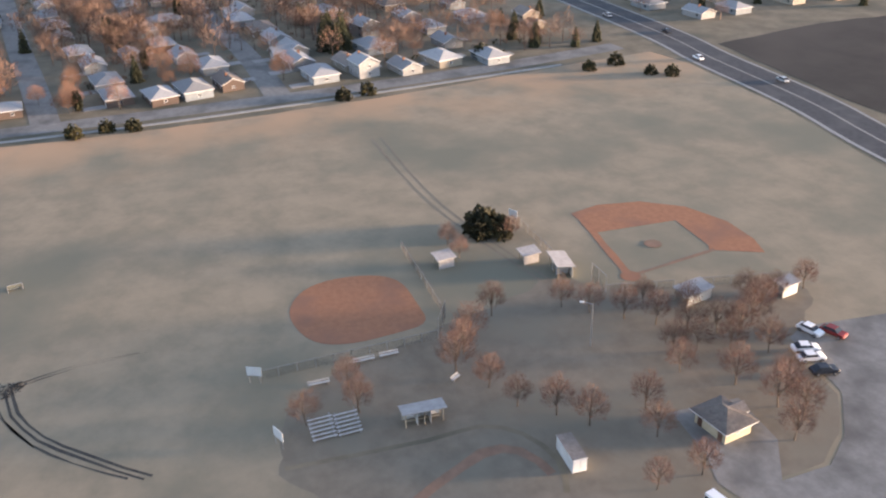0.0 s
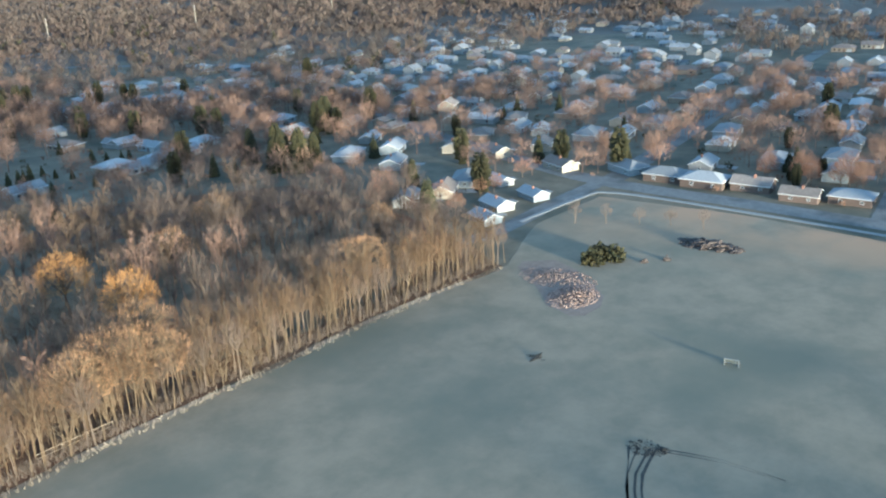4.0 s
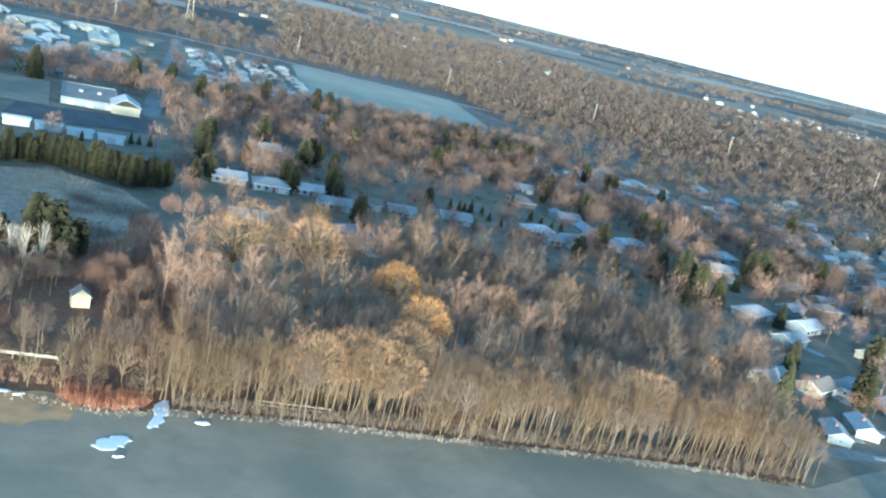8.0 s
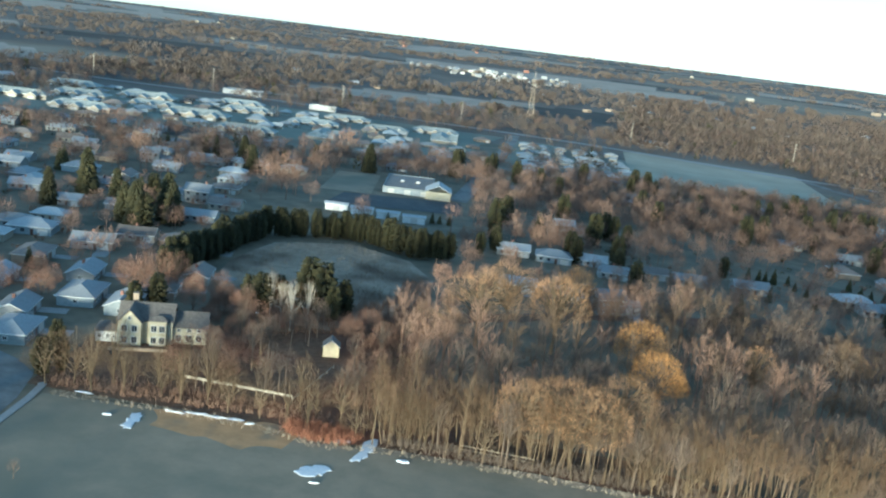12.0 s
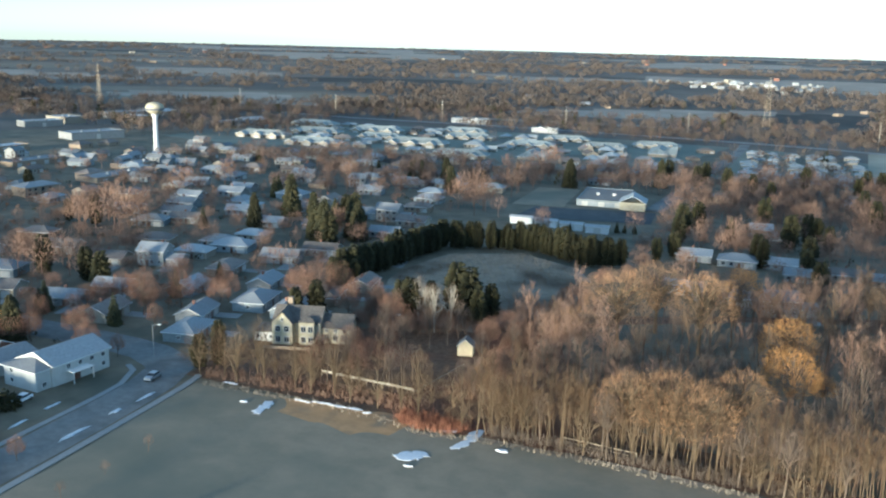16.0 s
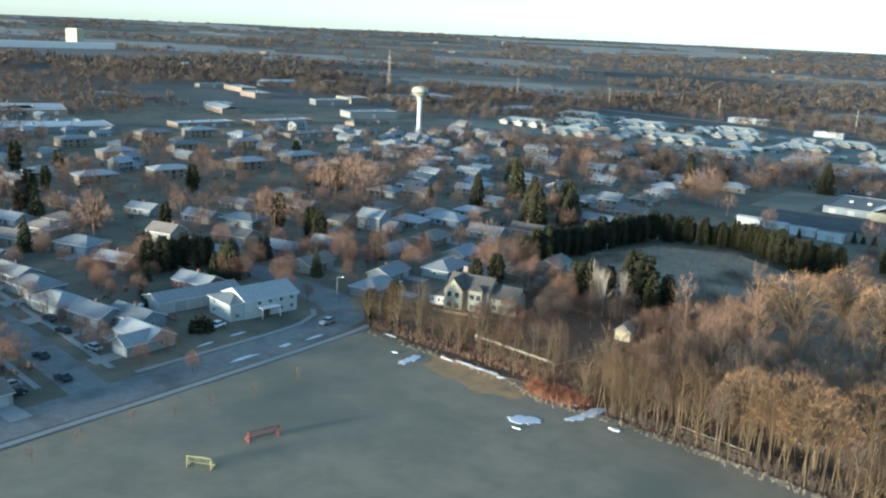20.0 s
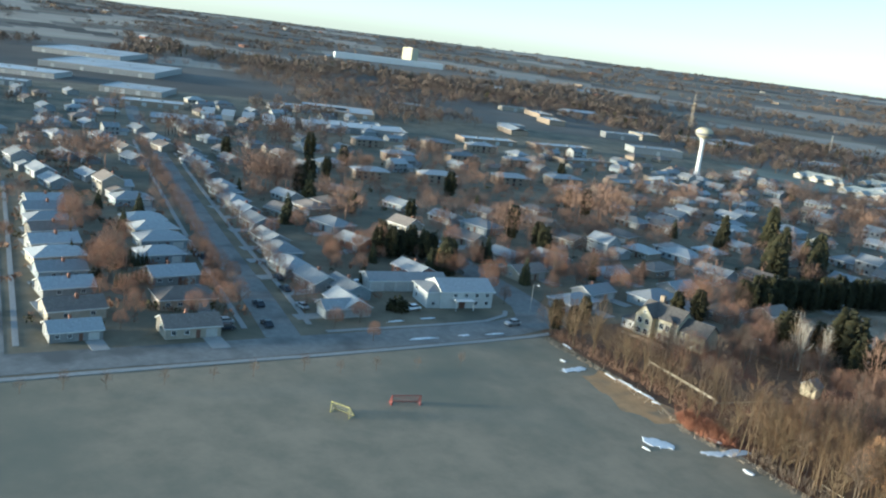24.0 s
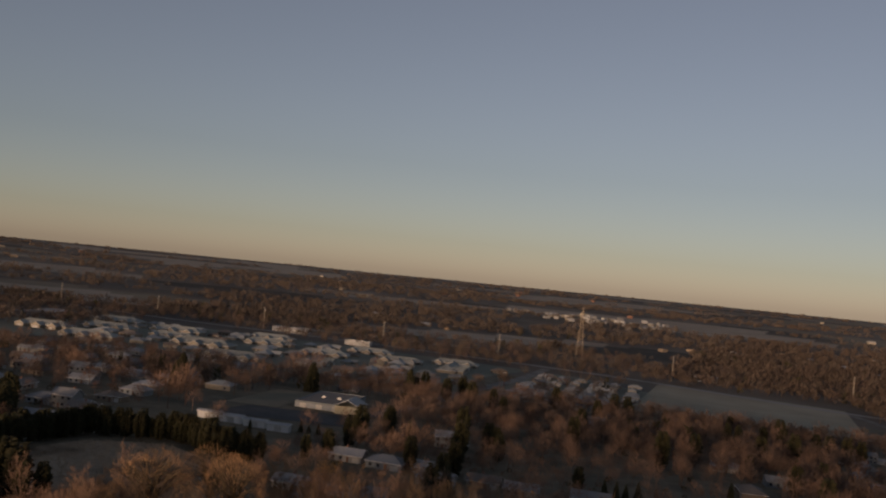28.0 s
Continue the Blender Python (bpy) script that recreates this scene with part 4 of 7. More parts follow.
def window(parent, x, y, z, turn, w=1.2, h=1.1):
    """A framed window on a wall; its pane is a sub-part."""
    key = (w, h)
    if key not in WIN:
        t = 0.09
        f = boxes((-w / 2, -0.06, -h / 2, w / 2, 0.05, -h / 2 + t), (-w / 2, -0.06, h / 2 - t, w / 2, 0.05, h / 2), (-w / 2, -0.06, -h / 2, -w / 2 + t, 0.05, h / 2), (w / 2 - t, -0.06, -h / 2, w / 2, 0.05, h / 2), (-0.03, -0.055, -h / 2, 0.03, 0.05, h / 2))
        fm = bpy.data.meshes.new("window")
        f.to_mesh(fm)
        fm.materials.append(M["trim"])
        p = boxes((-w / 2 + 0.02, -0.035, -h / 2 + 0.02, w / 2 - 0.02, 0.03, h / 2 - 0.02))
        pm = bpy.data.meshes.new("pane")
        p.to_mesh(pm)
        pm.materials.append(M["glass"])
        WIN[key] = (fm, pm)
    if FAR[0]:
        if (key, "far") not in WIN:
            one = bpy.data.meshes.new("window")
            boxes((-w / 2, -0.05, -h / 2, w / 2, 0.03, h / 2)).to_mesh(one)
            one.materials.append(M["glass"])
            WIN[(key, "far")] = one
        moved(new("window", WIN[(key, "far")]), x, y, z, turn).parent = parent
        return
    fm, pm = WIN[key]
    fo, po = new("window", fm), new("pane", pm)
    fo.parent, po.parent = parent, fo
    moved(fo, x, y, z, turn)


def row_windows(parent, w, d, h, front=(), back=(), ends=True, storeys=1, size=(1.2, 1.1)):
    if FAR[0]:
        front, back, ends = front[:3], back[:1], False
    for s in range(storeys):
        z = 1.55 + 2.7 * s
        for x in front:
            window(parent, x, -d / 2, z, 0, *size)
        for x in back:
            window(parent, x, d / 2, z, 180, *size)
        if ends:
            window(parent, w / 2, 0, z, 90, *size)
            window(parent, -w / 2, 0, z, -90, *size)


def house(kind, wall, roof, label):
    root = new("house")
    if kind == "ranch":
        w, d, h, rise = 13, 8.2, 2.7, 1.9
        part("wall", gable_walls(w, d, h, rise), wall, root)
        part("roof", gable_roof(w, d, h, rise), roof, root)
        row_windows(root, w, d, h, (-4.6, -1.6), (-3.5, 2.5))
        part("garage_door", boxes((2.9, -4.16, 0, 5.6, -4.07, 2.1)), "garage", root)
        part("door", boxes((0.6, -4.16, 0, 1.55, -4.07, 2.05)), "door", root)
        part("chimney", boxes((-1.0, 0.3, 3.5, -0.3, 1.1, 5.6), bevel=0.04), "brick_red", root)
    elif kind == "hip":
        w, d, h, rise = 14, 9.4, 2.7, 2.3
        part("wall", boxes((-w / 2, -d / 2, -0.3, w / 2, d / 2, h)), wall, root)
        part("roof", hip_roof(w, d, h, rise), roof, root)
        row_windows(root, w, d, h, (-5, -2), (-4, 3))
        part("garage_door", boxes((2.6, -4.76, 0, 5.9, -4.67, 2.1)), "garage", root)
        part("door", boxes((0.4, -4.76, 0, 1.4, -4.67, 2.05)), "door", root)
    elif kind == "two":
        w, d, h, rise = 10, 8.2, 5.4, 2.3
        part("wall", gable_walls(w, d, h, rise), wall, root)
        part("roof", gable_roof(w, d, h, rise), roof, root)
        row_windows(root, w, d, h, (-3.2, 0.6, 3.4), (-2.5, 2.5), storeys=2)
        part("door", boxes((-1.7, -4.16, 0, -0.7, -4.07, 2.05)), "door", root)
        part("chimney", boxes((2.4, 0.2, 6.2, 3.1, 0.9, 8.6), bevel=0.04), "brick_red", root)
        part("garage", gable_walls(6, 6.4, 2.6, 1.4), wall, root).matrix_basis = pose(7.9, 0.4, 0)
        part("garage_roof", gable_roof(6, 6.4, 2.6, 1.4), roof, root).matrix_basis = pose(7.9, 0.4, 0)
        part("garage_door", boxes((5.4, -2.89, 0, 10.1, -2.79, 2.15)), "garage", root)
    elif kind == "ell":
        w, d, h, rise = 14, 8.4, 2.8, 2.2
        part("wall", gable_walls(w, d, h, rise), wall, root)
        part("roof", gable_roof(w, d, h, rise), roof, root)
        part("wing", gable_walls(7, 6.4, 2.8, 1.9), wall, root).matrix_basis = pose(3.6, -6.2, 0, 0, 0, 90)
        part("wing_roof", gable_roof(8.5, 6.4, 2.8, 1.9), roof, root).matrix_basis = pose(3.6, -5.6, 0.03, 0, 0, 90)
        part("garage_door", boxes((1.3, -9.79, 0, 5.9, -9.70, 2.15)), "garage", root)
        row_windows(root, w, d, h, (-5, -2), (-4, 0, 4))
        part("door", boxes((-0.7, -4.26, 0, 0.2, -4.17, 2.05)), "door", root)
    elif kind == "garage":
        w, d, h, rise = 6.5, 6, 2.5, 1.4
        root.name = "garage"
        part("wall", gable_walls(w, d, h, rise), wall, root)
        part("roof", gable_roof(w, d, h, rise), roof, root)
        part("garage_door", boxes((-2.3, -3.08, 0, 2.3, -2.98, 2.1)), "garage", root)
    elif kind == "pale":
        w, d, h, rise = 16, 11, 2.8, 2.3
        part("wall", boxes((-w / 2, -d / 2, -0.3, w / 2, d / 2, h)), wall, root)
        part("roof", hip_roof(w, d, h, rise), roof, root)
        part("porch", gable_walls(6, 5, 2.7, 1.8), wall, root).matrix_basis = pose(3, -7.8, 0, 0, 0, 90)
        part("porch_roof", gable_roof(7, 5, 2.7, 1.8), roof, root).matrix_basis = pose(3, -7.2, 0.03, 0, 0, 90)
        part("garage_door", boxes((1.0, -10.89, 0, 5.0, -10.79, 2.2)), "garage", root)
        window(root, -4, -6.5, 1.5, 0, 1.8, 1.2)
    elif kind == "condo":
        w, d, h, rise = 44, 15, 3.0, 3.6
        root.name = "row_house"
        part("wall", boxes((-w / 2, -d / 2, -0.3, w / 2, d / 2, h)), wall, root)
        part("roof", hip_roof(w, d, h, rise, 0.8), roof, root)
        for px in (-15, -1, 13):
            part("porch", gable_walls(7, 7, 3.0, 2.2), wall, root).matrix_basis = pose(px, -9.5, 0, 0, 0, 90)
            part("porch_roof", gable_roof(9, 7, 3.0, 2.2), roof, root).matrix_basis = pose(px, -8.4, 0.03, 0, 0, 90)
            part("garage_door", boxes((px - 2.2, -13.09, 0, px + 2.2, -12.99, 2.3)), "garage", root)
            window(root, px + 6, -d / 2, 1.5, 0, 1.8, 1.2)
    elif kind == "flats":
        w, d, h, rise = 24, 14, 5.8, 2.4
        root.name = "apartment_building"
        part("wall", boxes((-w / 2, -d / 2, -0.3, w / 2, d / 2, h)), wall, root)
        part("roof", hip_roof(w, d, h, rise, 0.8), roof, root)
        row_windows(root, w, d, h, (-9, -5, 5, 9), (-9, -5, 5, 9), storeys=2, size=(1.8, 1.2))
        part("door", boxes((-1, -7.08, 0, 1, -6.97, 2.2)), "door", root)
        part("stair_window", boxes((-0.9, -7.05, 2.8, 0.9, -6.97, 5.2)), "glass", root)
    return tagged(root, label, "garage" if kind == "garage" else "apartment building" if kind == "flats" else "row house" if kind == "condo" else "house", group="row houses" if kind == "condo" else "houses of the suburb" if kind not in ("flats", "garage") else "apartment blocks" if kind == "flats" else "garages")


STOCK, FAR_HOUSES = {}, []
LOOKS = {
    "r0": ("ranch", "siding_pale", "shingle_grey", "low off-white-sided house with a grey shingle roof"),
    "r1": ("ranch", "brick_red", "shingle_grey", "low red-brown brick house with a grey shingle roof"),
    "r2": ("ranch", "siding_tan", "shingle_brown", "low tan-sided house with a brown shingle roof"),
    "r3": ("ranch", "siding_blue", "shingle_grey", "low grey-blue sided house with a grey shingle roof"),
    "h0": ("hip", "siding_blue", "shingle_grey", "low grey-blue house under a grey hipped roof"),
    "h1": ("hip", "brick_tan", "shingle_brown", "low tan brick house under a brown hipped roof"),
    "r4": ("ranch", "brick_brown", "shingle_brown", "low dark brown brick house with a brown shingle roof"),
    "h4": ("hip", "brick_brown", "shingle_grey", "low dark brown brick house under a grey hipped roof"),
    "h2": ("hip", "siding_tan", "shingle_pale", "low tan house under a pale hipped roof"),
    "t0": ("two", "siding_pale", "shingle_grey", "two-storey off-white-sided house with an attached garage"),
    "t1": ("two", "siding_tan", "shingle_brown", "two-storey tan house with an attached garage"),
    "e0": ("ell", "siding_pale", "shingle_grey", "white house with a front garage wing and grey roof"),
    "g0": ("garage", "siding_pale", "shingle_grey", "small off-white detached garage with a grey gable roof"),
    "p0": ("pale", "siding_tan", "shingle_pale", "newer beige house under a broad pale hipped roof"),
    "c0": ("condo", "siding_tan", "shingle_sage", "long beige row house under a broad pale grey-green roof"),
    "f0": ("flats", "brick_tan", "shingle_grey", "two-storey tan brick apartment block with a hipped grey roof"),
}
BUILT = []


DRIVE = {}


def driveway(m, code):
    """A concrete slab from the garage door to the street."""
    x, y = {"r": (4.25, -4.3), "h": (4.25, -4.9), "t": (7.75, -3.0), "e": (3.6, -9.9)}[code[0]]
    if code[0] not in DRIVE:
        me = bpy.data.meshes.new("driveway")
        boxes((x - 2.2, y - 7.5, -0.1, x + 2.2, y, 0.09), bevel=0.02).to_mesh(me)
        me.materials.append(M["concrete"])
        DRIVE[code[0]] = me
    ob = new("driveway", DRIVE[code[0]])
    ob.matrix_world = m
    return tagged(ob, "short concrete driveway before a garage", "driveway", group="driveways", kind="structure")


EAST_FIELD = [(478, 54), (500, 24), (612, 14), (692, 48), (676, 94), (588, 108), (486, 86)]


def put(code, x, y, turn=0.0, size=1.0):
    size *= (0.9 if x > 190 else 0.92) * R.uniform(0.9, 1.04)
    m = at(x, y, turn + R.uniform(-2, 2), size)
    if inside(x, y, EAST_FIELD):
        return None
    if code[0] == "c":
        BUILT.append((x, y, 24))
    elif math.hypot(x - 15, y - 55) > 385:
        BUILT.append((x, y, 13 if code[0] == "f" else 8.5))
        FAR_HOUSES.append((code, m))
        return None
    else:
        BUILT.append((x, y, 13 if code[0] == "f" else 8.5 * size if code[0] != "g" else 4))
    FAR[0] = math.hypot(x - 15, y - 55) > 250
    if not FAR[0] and code[0] in "rhte":
        driveway(m, code)
    key = (code, FAR[0])
    if key not in STOCK:
        STOCK[key] = house(*LOOKS[code])
        STOCK[key].matrix_basis = m
        FAR[0] = False
        return STOCK[key]
    FAR[0] = False
    ob = copy_thing(STOCK[key], Matrix())
    ob.matrix_basis = m
    return ob


def street(codes, spots, turn):
    for i, (x, y) in enumerate(spots):
        put(codes[i % len(codes)], x, y, turn)


# west of the meadow, along the two streets
street(("r0", "r3", "h0", "r2", "r0", "h2", "r3", "r0", "r2"), [(-217, 60), (-203, 58.5), (-190, 57.5), (-177, 56.5), (-163, 55), (-150, 54), (-137, 53), (-123, 52), (-107, 51)], -85)
put("r0", -94, 49, 95, 0.9)
street(("h0", "r0", "h2", "h2", "h0"), [(-220, 88), (-242, 87), (-190, 85), (-178, 85), (-165, 84), (-150, 80), (-130, 78)], 95)
put("h1", -111, 76, 90, 1.0)
put("r2", -92, 72, 90, 0.95)
street(("h0", "r0", "r3", "r0", "h0"), [(-221, 124), (-205, 123), (-187, 121), (-165, 117), (-151, 115), (-135, 112)], 5)
street(("r0", "r3"), [(-121, 114), (-113, 119)], 5)
put("e0", -101, 113.5, 0, 0.95)
street(("h0", "r0"), [(-248, 128), (-272, 131), (-299, 134), (-330, 138), (-236, 126), (-285, 133), (-316, 136)], 5)
street(("t0", "r3", "r3", "t1", "r0"), [(-258, 44), (-268, 66), (-248, 68), (-238, 84), (-262, 82), (-284, 60), (-300, 88), (-290, 40)], 10)
street(("r2", "h1", "r0", "h0", "r1", "t1", "r0", "r2"), [(-202, 136), (-210, 149), (-230, 148), (-183, 146), (-160, 144), (-172, 168), (-140, 189), (-163, 188), (-242, 176), (-217, 160)], 15)
put("r1", -127, 147, 10)
put("g0", -152, 171, 20)
street(("r2", "h0", "r0", "r3", "h1"), [(-122, 183), (-93, 179), (-100, 192), (-80, 205), (-77, 221), (-73, 237), (-92, 208), (-100, 226), (-117, 212), (-120, 236)], 100)
street(("h0", "r0", "r2", "h1", "r3", "t0", "h2"), [(-135, 263), (-112, 256), (-105, 271), (-90, 270), (-80, 274), (-147, 236), (-142, 250), (-143, 267), (-136, 204), (-160, 230)], 10)
street(("h0", "r3", "r2", "r0", "h1", "r0"), [(-188, 287), (-190, 307), (-179, 297), (-212, 304), (-209, 251), (-194, 198), (-180, 205), (-217, 190), (-185, 236), (-205, 222), (-165, 260), (-170, 322)], 15)
for x, y in [(-386, 259), (-336, 253), (-282, 209), (-277, 242), (-276, 285), (-277, 320), (-389, 309), (-386, 339), (-335, 332), (-340, 296)]:
    put("f0", x, y, 80, 0.82)
# north of the wood
street(("r0", "h0", "r3", "r0", "r2", "r0"), [(14, 327), (29, 325), (43, 328), (50, 312), (64, 321), (77, 318), (16, 276), (30, 272)], 0)
put("t0", 43, 264, 20)
street(("r0", "h2", "r0", "h0"), [(99, 320), (136, 322), (140, 312), (152, 317), (165, 318), (182, 327), (146, 437), (201, 436)], 3)
street(("r2", "t0", "r0", "h1", "r3"), [(82, 535), (35, 384), (78, 512), (13, 489), (204, 438), (388, 600), (444, 550), (403, 479), (385, 440), (285, 551), (211, 340), (303, 335), (298, 312)], 10)
# beyond the corner of the wood
street(("h0", "r3", "r0", "r2"), [(187, 249), (184, 225), (150, 191), (163, 187), (177, 188), (203, 241), (214, 262), (214, 220)], 25)
for i, (x, y) in enumerate([(158, 164), (172, 160), (181, 178), (146, 160)]):
    put(("r0", "r3")[i % 2], x, y, 65, 0.78)
street(("r2", "h1", "r0", "t1"), [(229, 191), (237, 223), (266, 283), (274, 267), (280, 254), (270, 228), (252, 205), (246, 245), (295, 296), (275, 247), (300, 215), (352, 278)], 25)
street(("r2", "h0"), [(206, 170), (212, 148), (214, 201)], 65)
# east of the meadow
street(("h4", "h4", "r4", "r4", "h4"), [(208, 133), (207, 120), (209, 106), (205, 91), (209, 78)], 92)
street(("h0", "r0", "h2", "r3"), [(240, 109), (226, 128), (255, 133), (232, 88), (252, 92), (274, 94), (296, 100), (318, 102)], 5)
street(("r0", "h0", "r2", "r0", "h2"), [(257, 172), (280, 168), (302, 166), (325, 164), (354, 158), (381, 150), (275, 138), (298, 140), (322, 142), (346, 140), (372, 134)], 8)
street(("h4", "h0", "r3", "h2", "r2"), [(209, 46), (226, 48), (248, 51), (267, 55), (291, 60), (312, 62), (333, 65), (355, 66), (378, 68)], 188)
street(("h4", "h0", "r4", "h0", "r3"), [(204, 34), (206, 24), (209, 13), (230, 15), (247, 22), (266, 27), (290, 31), (317, 33), (340, 34), (364, 36)], 8)
street(("h0", "r0", "e0", "r3", "h1"), [(205, -15), (222, -12), (238, -14), (256, -12), (272, -10), (291, -5), (327, -10), (308, -9), (350, 0), (372, 2)], 185)
street(("t0", "r0", "h2", "r2", "h0"), [(203, -29), (201, -42), (205, -56), (213, -27), (230, -40), (250, -44), (270, -40), (290, -40), (312, -36), (335, -38), (358, -40)], 10)
street(("r0", "h0", "r3", "h1"), [(225, -66), (247, -68), (268, -66), (290, -66), (312, -66), (334, -66), (357, -66), (380, -70), (400, -40), (402, 5)], 5)
street(("h0", "r3", "r0", "t1"), [(255, -88), (280, -90), (304, -92), (328, -92), (352, -92), (378, -94), (404, -94), (240, -104)], 185)
street(("r0", "h0", "h2", "r2"), [(398, 40), (400, 72), (402, 100), (410, 140), (425, 20), (430, 60), (430, 110), (440, 160), (450, 0), (455, -50), (460, 40), (420, -70)], 95)
for i in range(26):
    put(("r0", "h0", "r2", "h1")[i % 4], 480 + 24 * (i % 9) + R.uniform(-5, 5), -90 + 95 * (i // 9) + R.uniform(-8, 8), 5)
for i in range(128):
    put(("r0", "h0", "r2", "h1", "r3")[i % 5], 222 + 19 * (i % 16) + R.uniform(-3, 3), -164 - 23 * (i // 16) + R.uniform(-5, 5), 5)
# the pale new village in the north
for x, y, t in [(-272, 692, 5), (-215, 752, 8), (-152, 722, 10), (-98, 762, 5), (-171, 600, 3), (-300, 745, 8), (-330, 690, 2), (-128, 640, 92), (-225, 655, 4), (-345, 628, 6), (-285, 600, 4), (-50, 742, 94), (-60, 800, 6), (-140, 805, 8), (-240, 812, 6), (-375, 770, 4)]:
    put("c0", x, y, t, R.uniform(0.95, 1.15))
for i in range(126):
    k, j = i % 18, i // 18
    x, y = -350 + 22 * k + R.uniform(-4, 4) + (j % 2) * 10, 575 + 36 * j + R.uniform(-6, 6)
    if abs(x - (-8 + (y - 515) * 0.05)) > 15 and y > 560 - 0.1 * x and all((x - a) ** 2 + (y - b) ** 2 > (c + 8) ** 2 for a, b, c in BUILT):
        put(("p0", "h2", "p0", "h1", "p0", "r2")[i % 6], x, y, R.choice((4, 94, 30, 120)), R.uniform(0.8, 1.25))
for i in range(48):
    put("h2" if i % 3 else "p0", 20 + 15 * (i % 6) + R.uniform(-2, 2), 606 + 27 * (i // 6) + R.uniform(-4, 4), R.choice((0, 90)), 0.85)
street(("r0", "h0", "r2", "t0"), [(-145, 442), (-128, 445), (-97, 334), (-110, 340), (-98, 309), (-56, 518), (-194, 420), (-162, 420), (-146, 306)], 5)
street(("r0", "h0", "r2", "h1", "r3"), [(-232, 380), (-250, 420), (-215, 445), (-170, 470), (-282, 440), (-240, 480), (-200, 510), (-290, 520), (-262, 560)], 20)
for i in range(46):
    put(("r0", "h0", "r2", "h1", "r3", "h2")[i % 6], -325 + 30 * (i % 8) + R.uniform(-8, 8), 335 + 36 * (i // 8) + R.uniform(-8, 8), R.choice((5, 95, 185)))
for i in range(30):
    put(("r0", "h0", "r2", "r3")[i % 4], -560 + 30 * (i % 6) + R.uniform(-8, 8), -30 + 30 * (i // 6) + R.uniform(-5, 5), 10)
for i in range(24):
    put(("r0", "h0", "r2", "r3")[i % 4], -400 + 32 * (i % 4) + R.uniform(-8, 8), 60 + 24 * (i // 4) + R.uniform(-5, 5), 10)
for i in range(36):
    put(("h0", "r2", "r3", "h1", "r0")[i % 5], 250 + 27 * (i % 7) + R.uniform(-6, 6) + 8 * (i // 7), 182 + 30 * (i // 7) + R.uniform(-5, 5), R.choice((8, 98, 188)))
for i in range(20):
    put(("h0", "r3", "r2", "r0")[i % 4], 300 + 42 * (i % 5) + R.uniform(-9, 9), 300 + 48 * (i // 5) + R.uniform(-9, 9), R.choice((5, 95)))


def off_limits(x, y, r=12):
    """True on or close to a street."""
    west = x < -70 and (abs(y - (91 - (x + 85) * 0.136)) < r or abs(y - (31 - (x + 85) * 0.083)) < r or x > -98)
    east = x > 170 and (abs(y - (66 + (x - 194) * 0.09)) < r or abs(y - (1 + max(0, x - 240) * 0.05)) < r or abs(y - (148 + (x - 200) * 0.07)) < r or x < 200)
    return west or east


# houses between the streets
for x0, x1, y0, y1, n in [(200, 330, -105, 330, 14), (330, 470, -110, 420, 90), (470, 760, -110, 520, 130), (-330, -96, 105, 330, 6), (-400, -96, 330, 560, 30), (-560, -300, -60, 320, 60), (150, 470, 330, 560, 50)]:
    k = 0
    for t in range(n * 12):
        x, y = R.uniform(x0, x1), R.uniform(y0, y1)
        if k < n and not off_limits(x, y) and all((x - a) ** 2 + (y - b) ** 2 > (c + 7.5) ** 2 for a, b, c in BUILT) and not (-120 < x < -85 and y < 170):
            put(("r0", "h0", "r3", "h2", "r2", "t0", "h1", "e0")[k % 8], x, y, R.choice((5, 95, 185, 275)), R.uniform(0.85, 1.05))
            k += 1


def join_far_houses():
    """The farthest houses, past counting, as one mesh."""
    kinds, slots, mats = {}, {}, []
    for code, _ in FAR_HOUSES:
        if code in kinds:
            continue
        FAR[0] = True
        root = house(*LOOKS[code])
        FAR[0] = False
        vs, fs, ms, n = [], [], [], 0
        for ob in list(root.children_recursive):
            m = ob.matrix_basis
            vs += [tuple(m @ v.co) for v in ob.data.vertices]
            name = ob.data.materials[0].name
            if name not in slots:
                slots[name] = len(mats)
                mats.append(ob.data.materials[0])
            for p in ob.data.polygons:
                fs.append(tuple(n + i for i in p.vertices))
                ms.append(slots[name])
            n += len(ob.data.vertices)
            bpy.data.objects.remove(ob)
        bpy.data.objects.remove(root)
        kinds[code] = (np.array(vs), fs, ms)
    verts, faces, index, n = [], [], [], 0
    for code, m in FAR_HOUSES:
        v, f, k = kinds[code]
        a = np.array(m)
        verts.append(v @ a[:3, :3].T + a[:3, 3])
        faces += [tuple(n + i for i in q) for q in f]
        index += k
        n += len(v)
    me = bpy.data.meshes.new("far_houses")
    me.from_pydata(np.concatenate(verts).tolist(), [], faces)
    for mt in mats:
        me.materials.append(ISLANDS.get(mt.name, mt))
    me.polygons.foreach_set("material_index", index)
    return tagged(new("far_houses", me), "far suburban houses with pale and grey roofs", "houses", kind="stuff")


ISLANDS = {"grey_shingles": mat("far_grey_shingles", (0.20, 0.206, 0.211), (0.28, 0.287, 0.291), 0.4, 0.85, island=0.3), "brown_shingles": mat("far_brown_shingles", (0.152, 0.125, 0.106), (0.22, 0.186, 0.16), 0.4, 0.85, island=0.3),
           "pale_frosted_shingles": mat("far_pale_shingles", (0.28, 0.288, 0.28), (0.37, 0.378, 0.365), 0.4, 0.85, island=0.25)}
join_far_houses()
